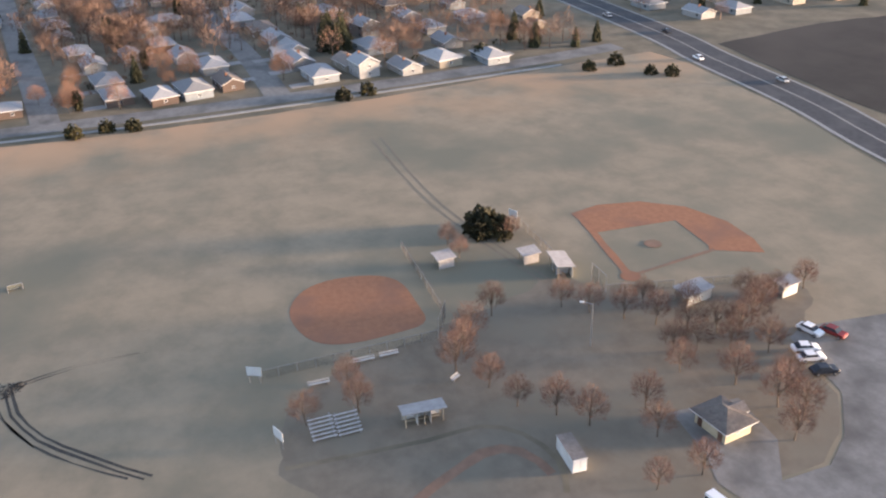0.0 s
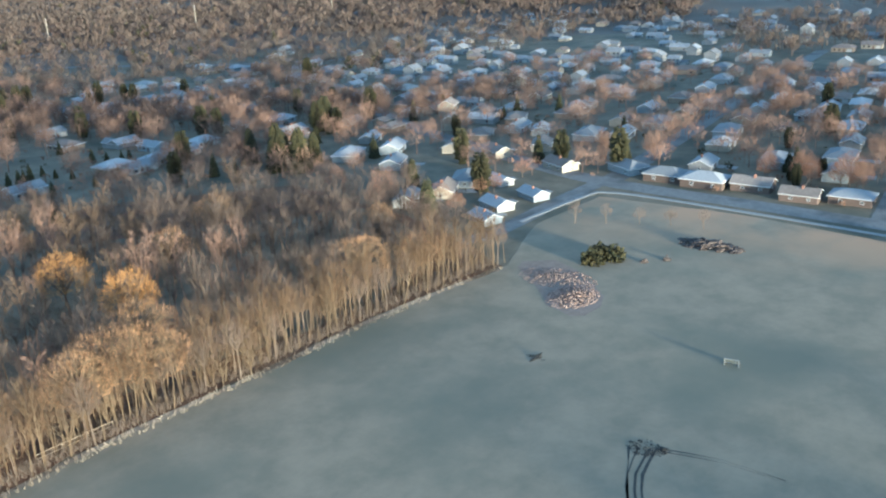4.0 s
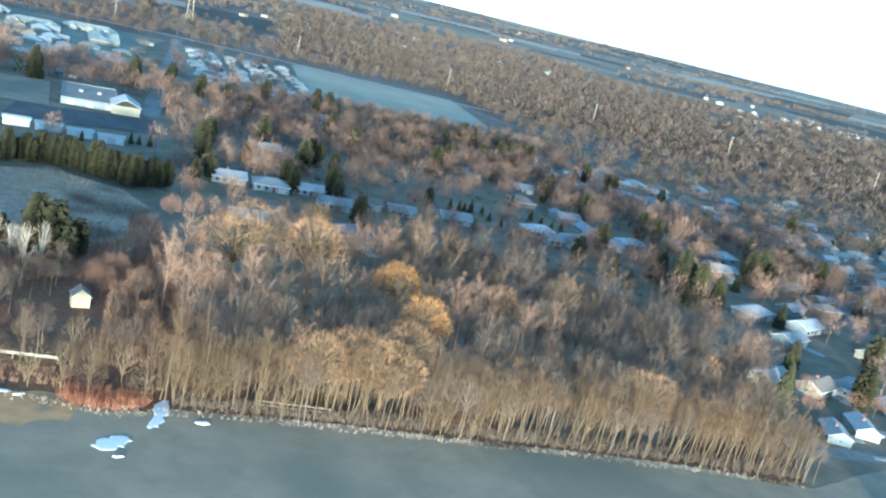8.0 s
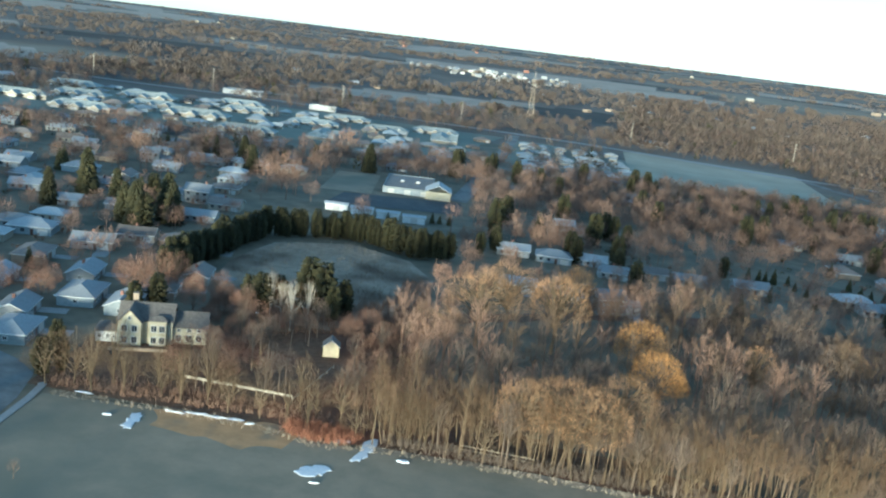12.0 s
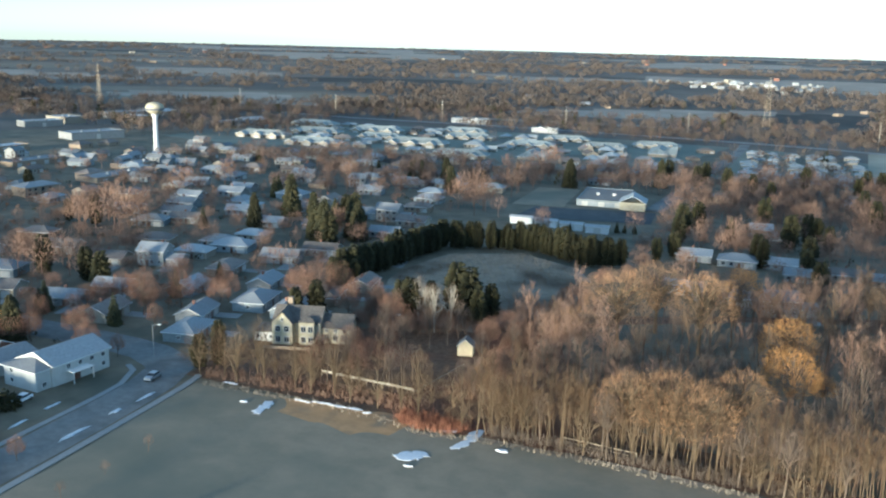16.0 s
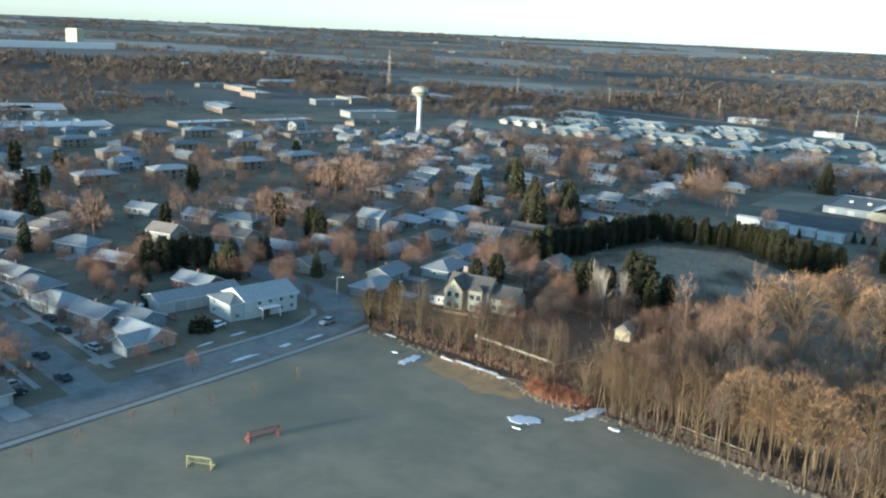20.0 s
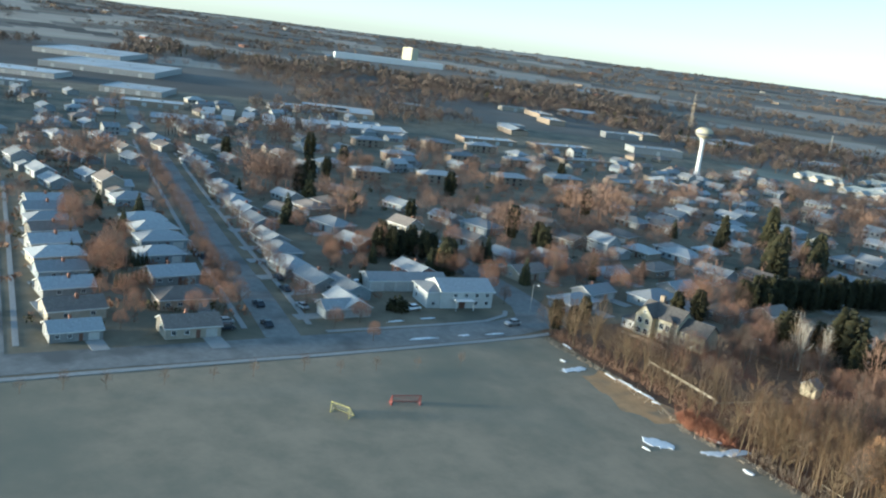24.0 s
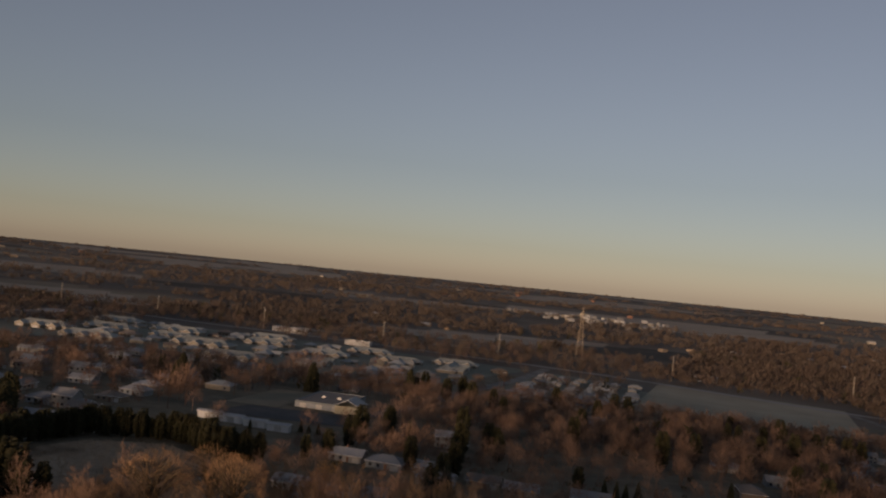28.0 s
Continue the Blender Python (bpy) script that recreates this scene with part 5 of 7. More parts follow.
# ---- landmarks ----
def big_building(name, x, y, w, d, h, turn, wall, roof, label, category, rise=0.0, doors=0):
    root = new(name)
    part("wall", boxes((-w / 2, -d / 2, -0.5, w / 2, d / 2, h)), wall, root)
    if rise:
        part("roof", gable_roof(w, d, h, rise, 0.5), roof, root)
    else:
        part("roof", boxes((-w / 2 + 0.4, -d / 2 + 0.4, h + 0.004, w / 2 - 0.4, d / 2 - 0.4, h + 0.15)), roof, root)
        part("parapet", boxes((-w / 2 - 0.1, -d / 2 - 0.1, h - 0.3, w / 2 + 0.1, -d / 2 + 0.35, h + 0.5), (-w / 2 - 0.1, d / 2 - 0.35, h - 0.3, w / 2 + 0.1, d / 2 + 0.1, h + 0.5), (-w / 2 - 0.1, -d / 2 + 0.35, h - 0.3, -w / 2 + 0.35, d / 2 - 0.35, h + 0.5), (w / 2 - 0.35, -d / 2 + 0.35, h - 0.3, w / 2 + 0.1, d / 2 - 0.35, h + 0.5)), wall, root)
        for k in range(0 if name == "distant_building" else 2):
            part("roof_vent", boxes((-w / 5 + k * w / 3, -1, h + 0.1, -w / 5 + k * w / 3 + 1.8, 0.6, h + 1.2), bevel=0.08), "steel", root)
    for k in range(doors):
        fx = -w / 2 + w * (k + 0.5) / doors
        part("loading_door" if h > 4 else "door", boxes((fx - 1.5, -d / 2 - 0.08, 0, fx + 1.5, -d / 2 + 0.02, min(3.2, h - 0.5))), "garage", root)
    root.matrix_basis = at(x, y, turn)
    BUILT.append((x, y, max(w, d) * 0.55))
    return tagged(root, label, category)


def hall():
    """White two-storey hall at the bend of the road."""
    root = new("hall")
    w, d, h = 18.5, 10.6, 4.5
    part("wall", gable_walls(14.9, d, h, 2.1), "siding_white", root).matrix_basis = pose(1.8, 0, 0)
    part("roof", gable_roof(14.6, d, h, 2.1, 0.5), "shingle_grey", root).matrix_basis = pose(2.0, 0, 0)
    part("end_wing", boxes((-9.25, -d / 2 + 0.4, -0.3, -5.66, d / 2 - 0.4, 4.2)), "siding_white", root)
    part("end_roof", hip_roof(9.0, d - 0.8, 4.2, 1.6, 0.5), "shingle_grey", root).matrix_basis = pose(-4.75, 0, 0)
    for k in range(6):
        for z in (1.4, 3.5):
            if (k, z) not in ((2, 1.4), (3, 1.4), (0, 3.5), (1, 3.5), (1, 1.4)):
                window(root, -7.6 + 3.05 * k, -d / 2, z, 0, 1.1, 1.1)
    for z in (1.4, 3.5):
        window(root, -w / 2, 2.5, z, -90, 1.1, 1.1)
        window(root, w / 2, -2, z, 90, 1.1, 1.1)
    part("door", boxes((-0.3, -d / 2 - 0.08, 0, 1.4, -d / 2 + 0.02, 2.2)), "door", root)
    part("door_canopy", boxes((-2.2, -d / 2 - 2.4, 2.5, 3.2, -d / 2, 2.7), bevel=0.04), "trim", root)
    for px in (-2.0, 3.0):
        bm = bmesh.new()
        tube(bm, (px, -d / 2 - 2.2, 0), (px, -d / 2 - 2.2, 2.5), 0.09, 0.09)
        part("canopy_post", bm, "trim", root)
    root.matrix_basis = at(-102.5, 145, 82)
    BUILT.append((-102.5, 145, 13))
    BUILT.append((-93, 140, 9))
    return tagged(root, "cream-white two-storey hall with a pale grey gable roof beside the road", "hall")


hall()
big_building("garage_row", -117, 138, 22, 8, 3.0, 82, "siding_white", "shingle_grey", "long low white garage row behind the hall", "garage", rise=1.3, doors=6)


def manor():
    """Large cream house with slate roofs and gables above the wood's edge."""
    root = new("manor")
    part("wall", gable_walls(13, 9, 6.2, 3.2), "siding_cream", root)
    part("roof", gable_roof(13, 9, 6.2, 3.2, 0.4), "shingle_dark", root)
    a = part("wing_wall", gable_walls(9, 8, 4.6, 2.8), "siding_cream", root)
    a.matrix_basis = pose(10.2, 0.6, 0)
    part("wing_roof", gable_roof(9, 8, 4.6, 2.8, 0.4), "shingle_dark", root).matrix_basis = pose(10.4, 0.6, 0)
    part("gable_wall", gable_walls(6, 5.6, 6.4, 3.0), "siding_cream", root).matrix_basis = pose(-3.6, -3.6, 0, 0, 0, 90)
    part("gable_roof", gable_roof(6.5, 5.6, 6.4, 3.0, 0.4), "shingle_dark", root).matrix_basis = pose(-3.6, -3.5, 0.03, 0, 0, 90)
    part("bay", boxes((1.2, -6.2, -0.3, 5.2, -4.5, 6.6)), "siding_cream", root)
    part("bay_roof", hip_roof(4, 1.9, 6.6, 1.3, 0.3), "shingle_dark", root).matrix_basis = pose(3.2, -5.3, 0)
    part("chimney", boxes((-4.2, 1.6, 6.5, -2.8, 3.0, 11.2), bevel=0.06), "brick_tan", root)
    part("annex", boxes((-12, -4.5, -0.3, -6.5, 2.5, 2.8)), "siding_white", root)
    part("annex_roof", hip_roof(5.6, 7, 2.8, 1.7, 0.3), "shingle_dark", root).matrix_basis = pose(-9.2, -1, 0)
    part("terrace_wall", boxes((-8, -10.2, -0.3, 6, -9.8, 0.8), bevel=0.05), "brick_tan", root)
    for x in (-4.8, -2.4):
        for z in (1.6, 4.6):
            window(root, x, -6.6, z, 0, 1.5, 1.8)
    for x in (2.2, 4.2):
        for z in (1.6, 4.6):
            window(root, x, -6.2, z, 0, 1.5, 1.8)
    window(root, -3.6, -6.6, 7.3, 0, 0.8, 1.0)
    for x in (8, 10.5, 13):
        window(root, x, -3.4, 1.6, 0, 1.5, 1.8)
        window(root, x, -3.4, 3.7, 0, 1.1, 1.0)
    for x in (-11, -9, -7.5):
        window(root, x, -4.5, 1.5, 0, 0.9, 1.2)
    root.matrix_basis = at(-67.3, 188.5, 14, 0.88)
    BUILT.append((-63, 186, 10))
    return tagged(root, "large cream house with steep brown gables and a chimney", "house")


manor()


def shed():
    root = new("shed")
    part("wall", gable_walls(3.2, 3.6, 2.6, 1.5), "siding_yellow", root)
    part("roof", gable_roof(3.2, 3.6, 2.6, 1.5, 0.25, 0.12), "shingle_brown", root)
    part("door", boxes((1.59, -0.6, 0, 1.68, 0.6, 2.0)), "door", root)
    root.matrix_basis = at(-26.3, 194, 100)
    return tagged(root, "small cream garden shed glowing in low sun", "shed")


shed()


def water_tower():
    root = new("water_tower")
    bm = bmesh.new()
    lathe(bm, [(3.6, -0.3), (3.2, 0.4), (2.1, 2.6), (1.6, 5.0), (1.45, 9), (1.4, 21), (1.7, 23.5), (2.6, 25.2)], 24)
    part("pedestal", bm, "metal_white", root)
    bm = bmesh.new()
    lathe(bm, [(2.6, 25.2), (4.6, 26.6), (5.5, 28.0), (5.6, 29.3), (5.2, 30.6), (4.0, 31.6), (2.2, 32.2), (0.4, 32.4)], 28)
    ob = part("tank", bm, "siding_cream", root)
    for p in ob.data.polygons:
        p.use_smooth = True
    bm = bmesh.new()
    lathe(bm, [(5.4, 27.4), (5.75, 27.5), (5.75, 28.7), (5.5, 28.8)], 28)
    part("band", bm, "shingle_slate", root, "dark band round the tank")
    bm = bmesh.new()
    tube(bm, (0, 0, 33.0), (0, 0, 34.6), 0.12, 0.05)
    part("antenna", bm, "steel", root)
    root.matrix_basis = at(-329, 474)
    BUILT.append((-329, 474, 8))
    return tagged(root, "white pedestal water tower with a flattened round tank", "water tower")


water_tower()


def power_pole(x, y, h=24.0, turn=0):
    root = new("power_pole")
    bm = bmesh.new()
    tube(bm, (0, 0, -0.5), (0, 0, h), 0.55, 0.28, 10)
    part("mast", bm, "siding_tan", root)
    for k in range(3):
        s = 1 if k % 2 else -1
        bm = bmesh.new()
        tube(bm, (0, 0, h - 1 - 1.6 * k), (0, s * 1.5, h - 0.7 - 1.6 * k), 0.2, 0.1)
        arm = part("arm", bm, "metal_white", root)
        bm = bmesh.new()
        tube(bm, (0, s * 1.5, h - 0.7 - 1.6 * k), (0, s * 1.5, h - 1.6 - 1.6 * k), 0.12, 0.12)
        part("insulator", bm, "steel", arm)
    root.matrix_basis = at(x, y, turn)
    return tagged(root, "tall pale steel power pole with three arms", "power pole", group="power line")


for x, y in [(-560, 930), (-435, 930), (-310, 940), (-171, 935), (-47, 932), (124, 915), (282, 910), (425, 850), (560, 800), (700, 740), (830, 690)]:
    power_pole(x, y)


def lattice_mast(x, y, h, base, label, name="lattice_mast"):
    root = new(name)
    legs = [(-1, -1), (1, -1), (1, 1), (-1, 1)]
    w = lambda z: base * (1 - 0.88 * z / h) / 2
    n = 9
    for sx, sy in legs:
        bm = bmesh.new()
        tube(bm, (sx * w(0), sy * w(0), -0.5), (sx * w(h), sy * w(h), h), 0.17, 0.1, 4)
        part("leg", bm, "wood", root)
    for k in range(n):
        z0, z1 = h * k / n, h * (k + 1) / n
        for i in range(4):
            for a, b in ((legs[i], legs[(i + 1) % 4]), (legs[(i + 1) % 4], legs[i])):
                bm = bmesh.new()
                tube(bm, (a[0] * w(z0), a[1] * w(z0), z0), (b[0] * w(z1), b[1] * w(z1), z1), 0.065, 0.065, 4)
                part("brace", bm, "wood", root)
    root.matrix_basis = at(x, y)
    return tagged(root, label, "lattice mast")


lattice_mast(24, 1038, 58, 8, "tall tapered lattice mast lit orange by the sun")
lattice_mast(-664, 813, 46, 4, "slim distant radio mast of steel lattice", "radio_mast")

# school and yards
big_building("school", -40, 450, 24, 40, 3.3, 4, "siding_blue", "shingle_brown", "low flat-roofed grey school beside a dark yard", "school", doors=3)
big_building("school_hall", -24, 434, 14, 12, 4, 95, "siding_cream", "shingle_pale", "pale gabled school hall beside a dark yard", "school hall", rise=3)
for i in range(4):
    big_building("trailer", -60 + 11 * i, 364 - 1.5 * i, 9, 3.4, 2.8, 5, "metal_white", "shingle_pale", "white site trailer on a dark yard", "trailer", rise=0.5, doors=1)
for x, y, w, d in [(152, 955, 30, 14), (-180, 884, 26, 8), (-280, 950, 40, 18)]:
    big_building("white_store", x, y, w, d, 4.5, 3, "siding_white", "roof_flat", "long white low store beyond the village", "store", doors=2)["group"] = "white stores"
# sheds and stores in the far west
for x, y, w, d, h, t in [(-452, 284, 62, 34, 6, 70), (-560, 300, 50, 20, 5, 75), (-429, 372, 40, 16, 5, 80), (-415, 425, 46, 15, 5, 82), (-354, 396, 36, 14, 4.5, 85), (-300, 420, 30, 13, 4, 88), (-280, 380, 44, 15, 4, 84),
                         (-593, 90, 24, 16, 6, 70), (-605, 178, 44, 46, 6, 62), (-800, 200, 100, 105, 8, 62), (-985, 215, 90, 110, 8, 62), (-690, 110, 60, 40, 6, 62), (-560, 318, 56, 50, 5, 66), (-523, 168, 40, 20, 5, 75), (-450, 160, 22, 30, 4, 75), (-430, 176, 22, 30, 4, 75)]:
    big_building("warehouse", x, y, w, d, 0.6 * h, t, "siding_pale" if h > 5.5 else "brick_tan", "roof_pale" if h > 4.5 else "roof_flat", "flat-roofed pale warehouse at the edge of town", "warehouse", doors=4)["group"] = "warehouses"
for i in range(6):
    big_building("storage_row", -492 + 7 * i, 196 + 11 * i, 7, 34, 3, 70, "siding_white", "shingle_pale", "long low pale storage row", "storage building", rise=1.0, doors=1)["group"] = "storage rows"
B = random.Random(17)
for i in range(26):
    x, y = B.uniform(-760, -350), B.uniform(330, 800)
    if all((x - a) ** 2 + (y - b) ** 2 > (c + 16) ** 2 for a, b, c in BUILT):
        big_building("low_block", x, y, B.uniform(18, 44), B.uniform(12, 20), B.uniform(3.5, 5.5), B.choice((75, 165, 70)), B.choice(("brick_tan", "siding_tan", "siding_pale")), B.choice(("roof_pale", "shingle_pale")), "low flat commercial block with a pale roof", "commercial building", rise=B.choice((0, 0, 2.0)), doors=1)["group"] = "commercial blocks"
big_building("long_plant", -1582, 893, 220, 40, 10, 71, "metal_white", "roof_pale", "very long white distant factory hall", "factory", doors=3)
big_building("silo_block", -1660, 985, 26, 22, 33, 22, "siding_cream", "roof_flat", "tall square tan distant silo block", "silo")
Q = random.Random(31)
for i in range(70):
    a = radians(Q.uniform(50, 178))
    r = Q.choice((Q.uniform(1150, 1700), Q.uniform(1500, 3600)))
    x, y = r * math.cos(a), 150 + r * math.sin(a)
    big_building("distant_building", x, y, Q.uniform(9, 26), Q.uniform(8, 14), Q.uniform(3, 6), Q.uniform(0, 90), Q.choice(("brick_tan", "siding_tan", "brick_red")), Q.choice(("roof_flat", "shingle_pale")), "pale distant building among bare woods", "building", rise=Q.choice((0, 2.5)))["group"] = "distant buildings"
for i in range(70):
    x, y = Q.gauss(-40, 90), Q.gauss(2010, 80)
    big_building("distant_building", x, y, Q.uniform(7, 15), Q.uniform(6, 10), Q.uniform(3, 5), Q.uniform(0, 90), Q.choice(("siding_white", "siding_pale", "siding_tan")), Q.choice(("roof_flat", "shingle_pale")), "pale distant building of a far town", "building", rise=Q.choice((0, 2.5)))["group"] = "distant buildings"
for i in range(34):
    x, y = Q.gauss(1240, 110), Q.gauss(1550, 90)
    big_building("distant_building", x, y, Q.uniform(7, 15), Q.uniform(6, 10), Q.uniform(3, 5), Q.uniform(0, 90), Q.choice(("siding_white", "siding_pale", "siding_tan")), "roof_flat", "pale distant building of a far town", "building")["group"] = "distant buildings"

# ---- woods edge on the west, manor garden, pine hedge ----
patch("ground_east_field", EAST_FIELD, 0.25, "green_field", "open mown field among the eastern houses", cell=20)


def free(x, y, r=0.0):
    if -82 < x < -8 and 352 < y < 490 or inside(x, y, EAST_FIELD):
        return False
    return all((x - a) ** 2 + (y - b) ** 2 > (c + r) ** 2 for a, b, c in BUILT)


x = -74.0
while x < 1:
    for row in range(2):
        if not (-20 < x < -12 and row == 0):
            plant("birch" if R.random() < 0.75 else "pole_tree", x + R.uniform(-1.8, 1.8), edge_y(x) + 2.5 + 5 * row + R.uniform(-1.5, 1.5), R.uniform(0.62, 0.95))
    x += 5.2
for i in range(80):
    x, y = R.uniform(-58, -4), R.uniform(163, 210)
    if free(x, y, 0) and not (-31 < x < -21 and 164 < y < 198):
        plant("wood_tree" if R.random() < 0.6 else "street_tree", x, y, R.uniform(0.55, 0.8))
for x, y, s in [(6, 214, 1.3), (13, 230, 1.25), (25, 217, 1.28), (-1, 202, 0.85), (36, 165, 1.0), (24, 158, 1.05), (88, 155, 0.95), (30, 154.5, 1.0), (17, 156, 0.95), (103, 149, 0.75), (70, 200, 0.9), (112, 170, 0.8), (95, 215, 0.85), (66, 262, 0.8)]:
    plant("oak", x, y, s)
plant("willow", 33, 257, 1.0)
for x, y in [(-42, 212), (-36, 214), (-46, 216), (-39, 210)]:
    plant("pale_birch", x, y - 4, R.uniform(0.95, 1.1))
for x, y, s in [(-48, 212, 0.95), (-34, 219, 1.15), (-38, 220, 1.2), (-31, 217, 0.75), (-52, 215, 0.8), (-29, 222, 0.8), (-77, 160, 0.65), (-75, 164, 0.55), (-80, 172, 0.6), (-72, 205, 0.8), (-76, 201, 0.7), (-46, 222, 0.7)]:
    plant("pine", x, y, s)
for x, y in [(-64, 207), (-57, 211), (-51, 206), (-45, 198), (-60, 216), (-66, 214)]:
    plant("street_tree", x, y, R.uniform(0.8, 1.0))
HEDGE = [(-81, 236), (-79, 249), (-76, 280), (-72, 300), (-58, 308), (-44, 312), (-30, 306), (-17, 299), (-7, 301)]
for (x0, y0), (x1, y1) in zip(HEDGE, HEDGE[1:]):
    n = max(2, int(math.hypot(x1 - x0, y1 - y0) / 2.4))
    for k in range(n):
        f = k / n
        for side in (-1.6, 1.6):
            plant("pine", x0 + (x1 - x0) * f + R.uniform(-2, 2) + side * 0.5, y0 + (y1 - y0) * f + R.uniform(-2, 2) + side, R.uniform(0.55, 0.85))
# gardens: evergreens
for x, y, s in [(-260, 483, 0.94), (-245, 134, 0.47), (-237, 160, 1.05), (-210, 222, 0.68), (-200, 86, 0.75), (-192, 133, 0.98), (-185, 78, 0.63), (-180, 366, 0.85), (-180, 370, 0.89), (-176, 465, 0.63), (-175, 473, 0.73), (-171, 474, 0.64), (-167, 291, 0.7), (-156, 150, 0.78), (-156, 154, 0.68), (-156, 159, 0.69), (-155, 162, 0.69), (-154, 165, 0.69), (-153, 471, 0.89), (-151, 211, 0.83), (-151, 464, 0.88), (-148, 473, 0.89), (-146, 466, 0.97), (-145, 207, 0.89), (-142, 141, 0.57), (-140, 181, 0.74), (-139, 178, 0.63), (-134, 160, 0.86), (-132, 468, 0.97), (-130, 154, 0.7)]:
    plant("spruce", x, y, s)
for x, y, s in [(-124, 318, 1.02), (-117, 206, 0.67), (-115, 178, 0.7), (-37, 354, 0.36), (-20, 365, 0.4), (-17, 366, 0.37), (-13, 366, 0.4), (24, 368, 1.07), (85, 277, 0.72), (102, 336, 0.53), (103, 309, 0.47), (106, 336, 0.53), (109, 338, 0.48), (113, 341, 0.54), (118, 307, 0.42), (119, 334, 0.37), (119, 343, 0.38), (121, 326, 0.39), (144, 349, 0.45), (145, 330, 0.46), (145, 374, 0.51), (146, 342, 0.38), (147, 317, 0.33), (153, 337, 0.38)]:
    plant("spruce", x, y, s)
for x, y, s in [(-151, 302, 0.76), (-150, 329, 1), (-132, 315, 0.81), (-129, 460, 0.86), (-119, 438, 0.81), (-116, 432, 0.8), (-68, 492, 1), (-31, 554, 0.9), (-26, 556, 1.01), (-23, 529, 0.94), (152, 525, 0.78), (157, 518, 0.77), (234, 514, 0.81)]:
    plant("big_spruce", x, y, s)
for x, y, s in [(2, 317, 0.67), (6, 350, 0.96), (7, 325, 0.81), (35, 332, 0.86), (37, 325, 0.81), (51, 314, 0.79), (52, 328, 0.97), (54, 289, 0.89), (56, 382, 0.87), (93, 337, 0.68), (101, 574, 0.74), (156, 432, 0.74), (171, 538, 0.9), (180, 532, 0.98), (196, 528, 0.99), (201, 521, 1.07), (210, 523, 1.08), (217, 525, 0.99), (231, 485, 0.69), (238, 486, 0.86)]:
    plant("pine", x, y, s)
# gardens: the larger bare trees
for x, y, s in [(-318, 68, 1.3), (-290, 61, 1.33), (-290, 93, 1.47), (-283, 85, 1.69), (-282, 82, 1.32), (-270, 76, 1.44), (-268, 144, 1.32), (-257, 103, 1.25), (-257, 154, 1.42), (-256, 147, 1.52), (-252, 142, 1.38), (-248, 146, 1.28), (-245, 150, 1.33), (-242, 154, 1.37), (-231, 525, 1.3), (-228, 360, 1.28), (-225, 547, 1.1), (-222, 519, 1.4), (-217, 386, 1.41), (-215, 378, 1.33), (-214, 338, 1.08), (-214, 347, 1.26), (-210, 165, 1.28), (-206, 268, 1.44), (-202, 263, 1.26), (-195, 264, 1.36), (-194, 273, 1.66), (-194, 305, 1.01), (-191, 280, 1.28), (-190, 154, 1.44)]:
    plant("street_tree", x, y, s)
for x, y, s in [(-190, 271, 1.37), (-186, 282, 1.55), (-184, 216, 1.11), (-184, 273, 1.4), (-176, 214, 1.18), (-175, 433, 0.97), (-172, 204, 1.1), (-171, 427, 1.36), (-170, 220, 1.22), (-170, 400, 1.08), (-166, 225, 0.99), (-164, 205, 1.28), (-162, 224, 0.91), (-160, 212, 1.18), (-153, 392, 1.05), (-151, 155, 0.78), (-148, 156, 0.71), (-146, 64, 0.78), (-142, 128, 0.64), (-140, 65, 1.07), (-140, 376, 0.84), (-139, 395, 0.96), (-131, 64, 0.88), (-127, 93, 0.6), (-122, 195, 0.87), (-114, 188, 1.15), (-108, 506, 1.28), (-105, 204, 0.9), (-105, 364, 0.79), (-97, 527, 1.55)]:
    plant("street_tree", x, y, s)
for x, y, s in [(-95, 383, 1.48), (-95, 567, 1.43), (-92, 478, 1.21), (-91, 393, 1.85), (-86, 517, 2.01), (-84, 386, 1.56), (-84, 432, 1.42), (-83, 370, 1.36), (-82, 383, 1.53), (-80, 212, 1.15), (-79, 110, 0.43), (-76, 214, 1.31), (-74, 222, 1.17), (-73, 373, 0.98), (-65, 536, 1.12), (-34, 536, 1.67), (23, 426, 0.89), (35, 429, 0.9), (35, 575, 1.19), (43, 431, 1.08), (46, 568, 1.18), (53, 445, 0.93), (60, 563, 1.12), (72, 345, 0.89), (73, 575, 1.08), (78, 396, 0.93), (78, 464, 0.88), (80, 439, 0.93), (85, 333, 0.86), (85, 379, 0.97)]:
    plant("street_tree", x, y, s)
for x, y, s in [(88, 362, 0.94), (98, 364, 0.95), (110, 367, 0.88), (110, 384, 1), (128, 426, 1.11), (128, 519, 1.22), (130, 504, 1.4), (138, 506, 1.2), (153, 468, 1.23), (168, 478, 1.05), (172, 472, 1.25), (184, 462, 1.03), (209, 480, 0.98)]:
    plant("street_tree", x, y, s)
for x, y, s in [(192, 241, 0.8), (163, 200, 0.7), (212, 174, 0.8), (214, 153, 0.7), (198, 205, 0.5), (230, 100, 0.8), (233, 103, 0.7), (152, 186, 0.8), (145, 179, 0.9),
                (56, 300, 0.9)]:
    plant("spruce", x, y, s)
for x, y, s in [(166, 279, 0.8), (171, 266, 0.75), (165, 252, 1.0), (162, 260, 1.05), (174, 274, 0.8), (225, 296, 0.85), (166, 202, 0.55), (178, 258, 0.7), (392, 534, 0.9), (415, 542, 0.85), (218, 556, 0.75), (233, 532, 0.8), (175, 541, 0.85)]:
    plant("big_spruce", x, y, s)
for x, y, s in [(-113, 288, 1.0), (-108, 303, 1.05), (-104, 297, 0.9), (-119, 292, 0.85), (-128, 158, 0.72), (-133, 163, 0.6)]:
    plant("big_spruce", x, y, s)
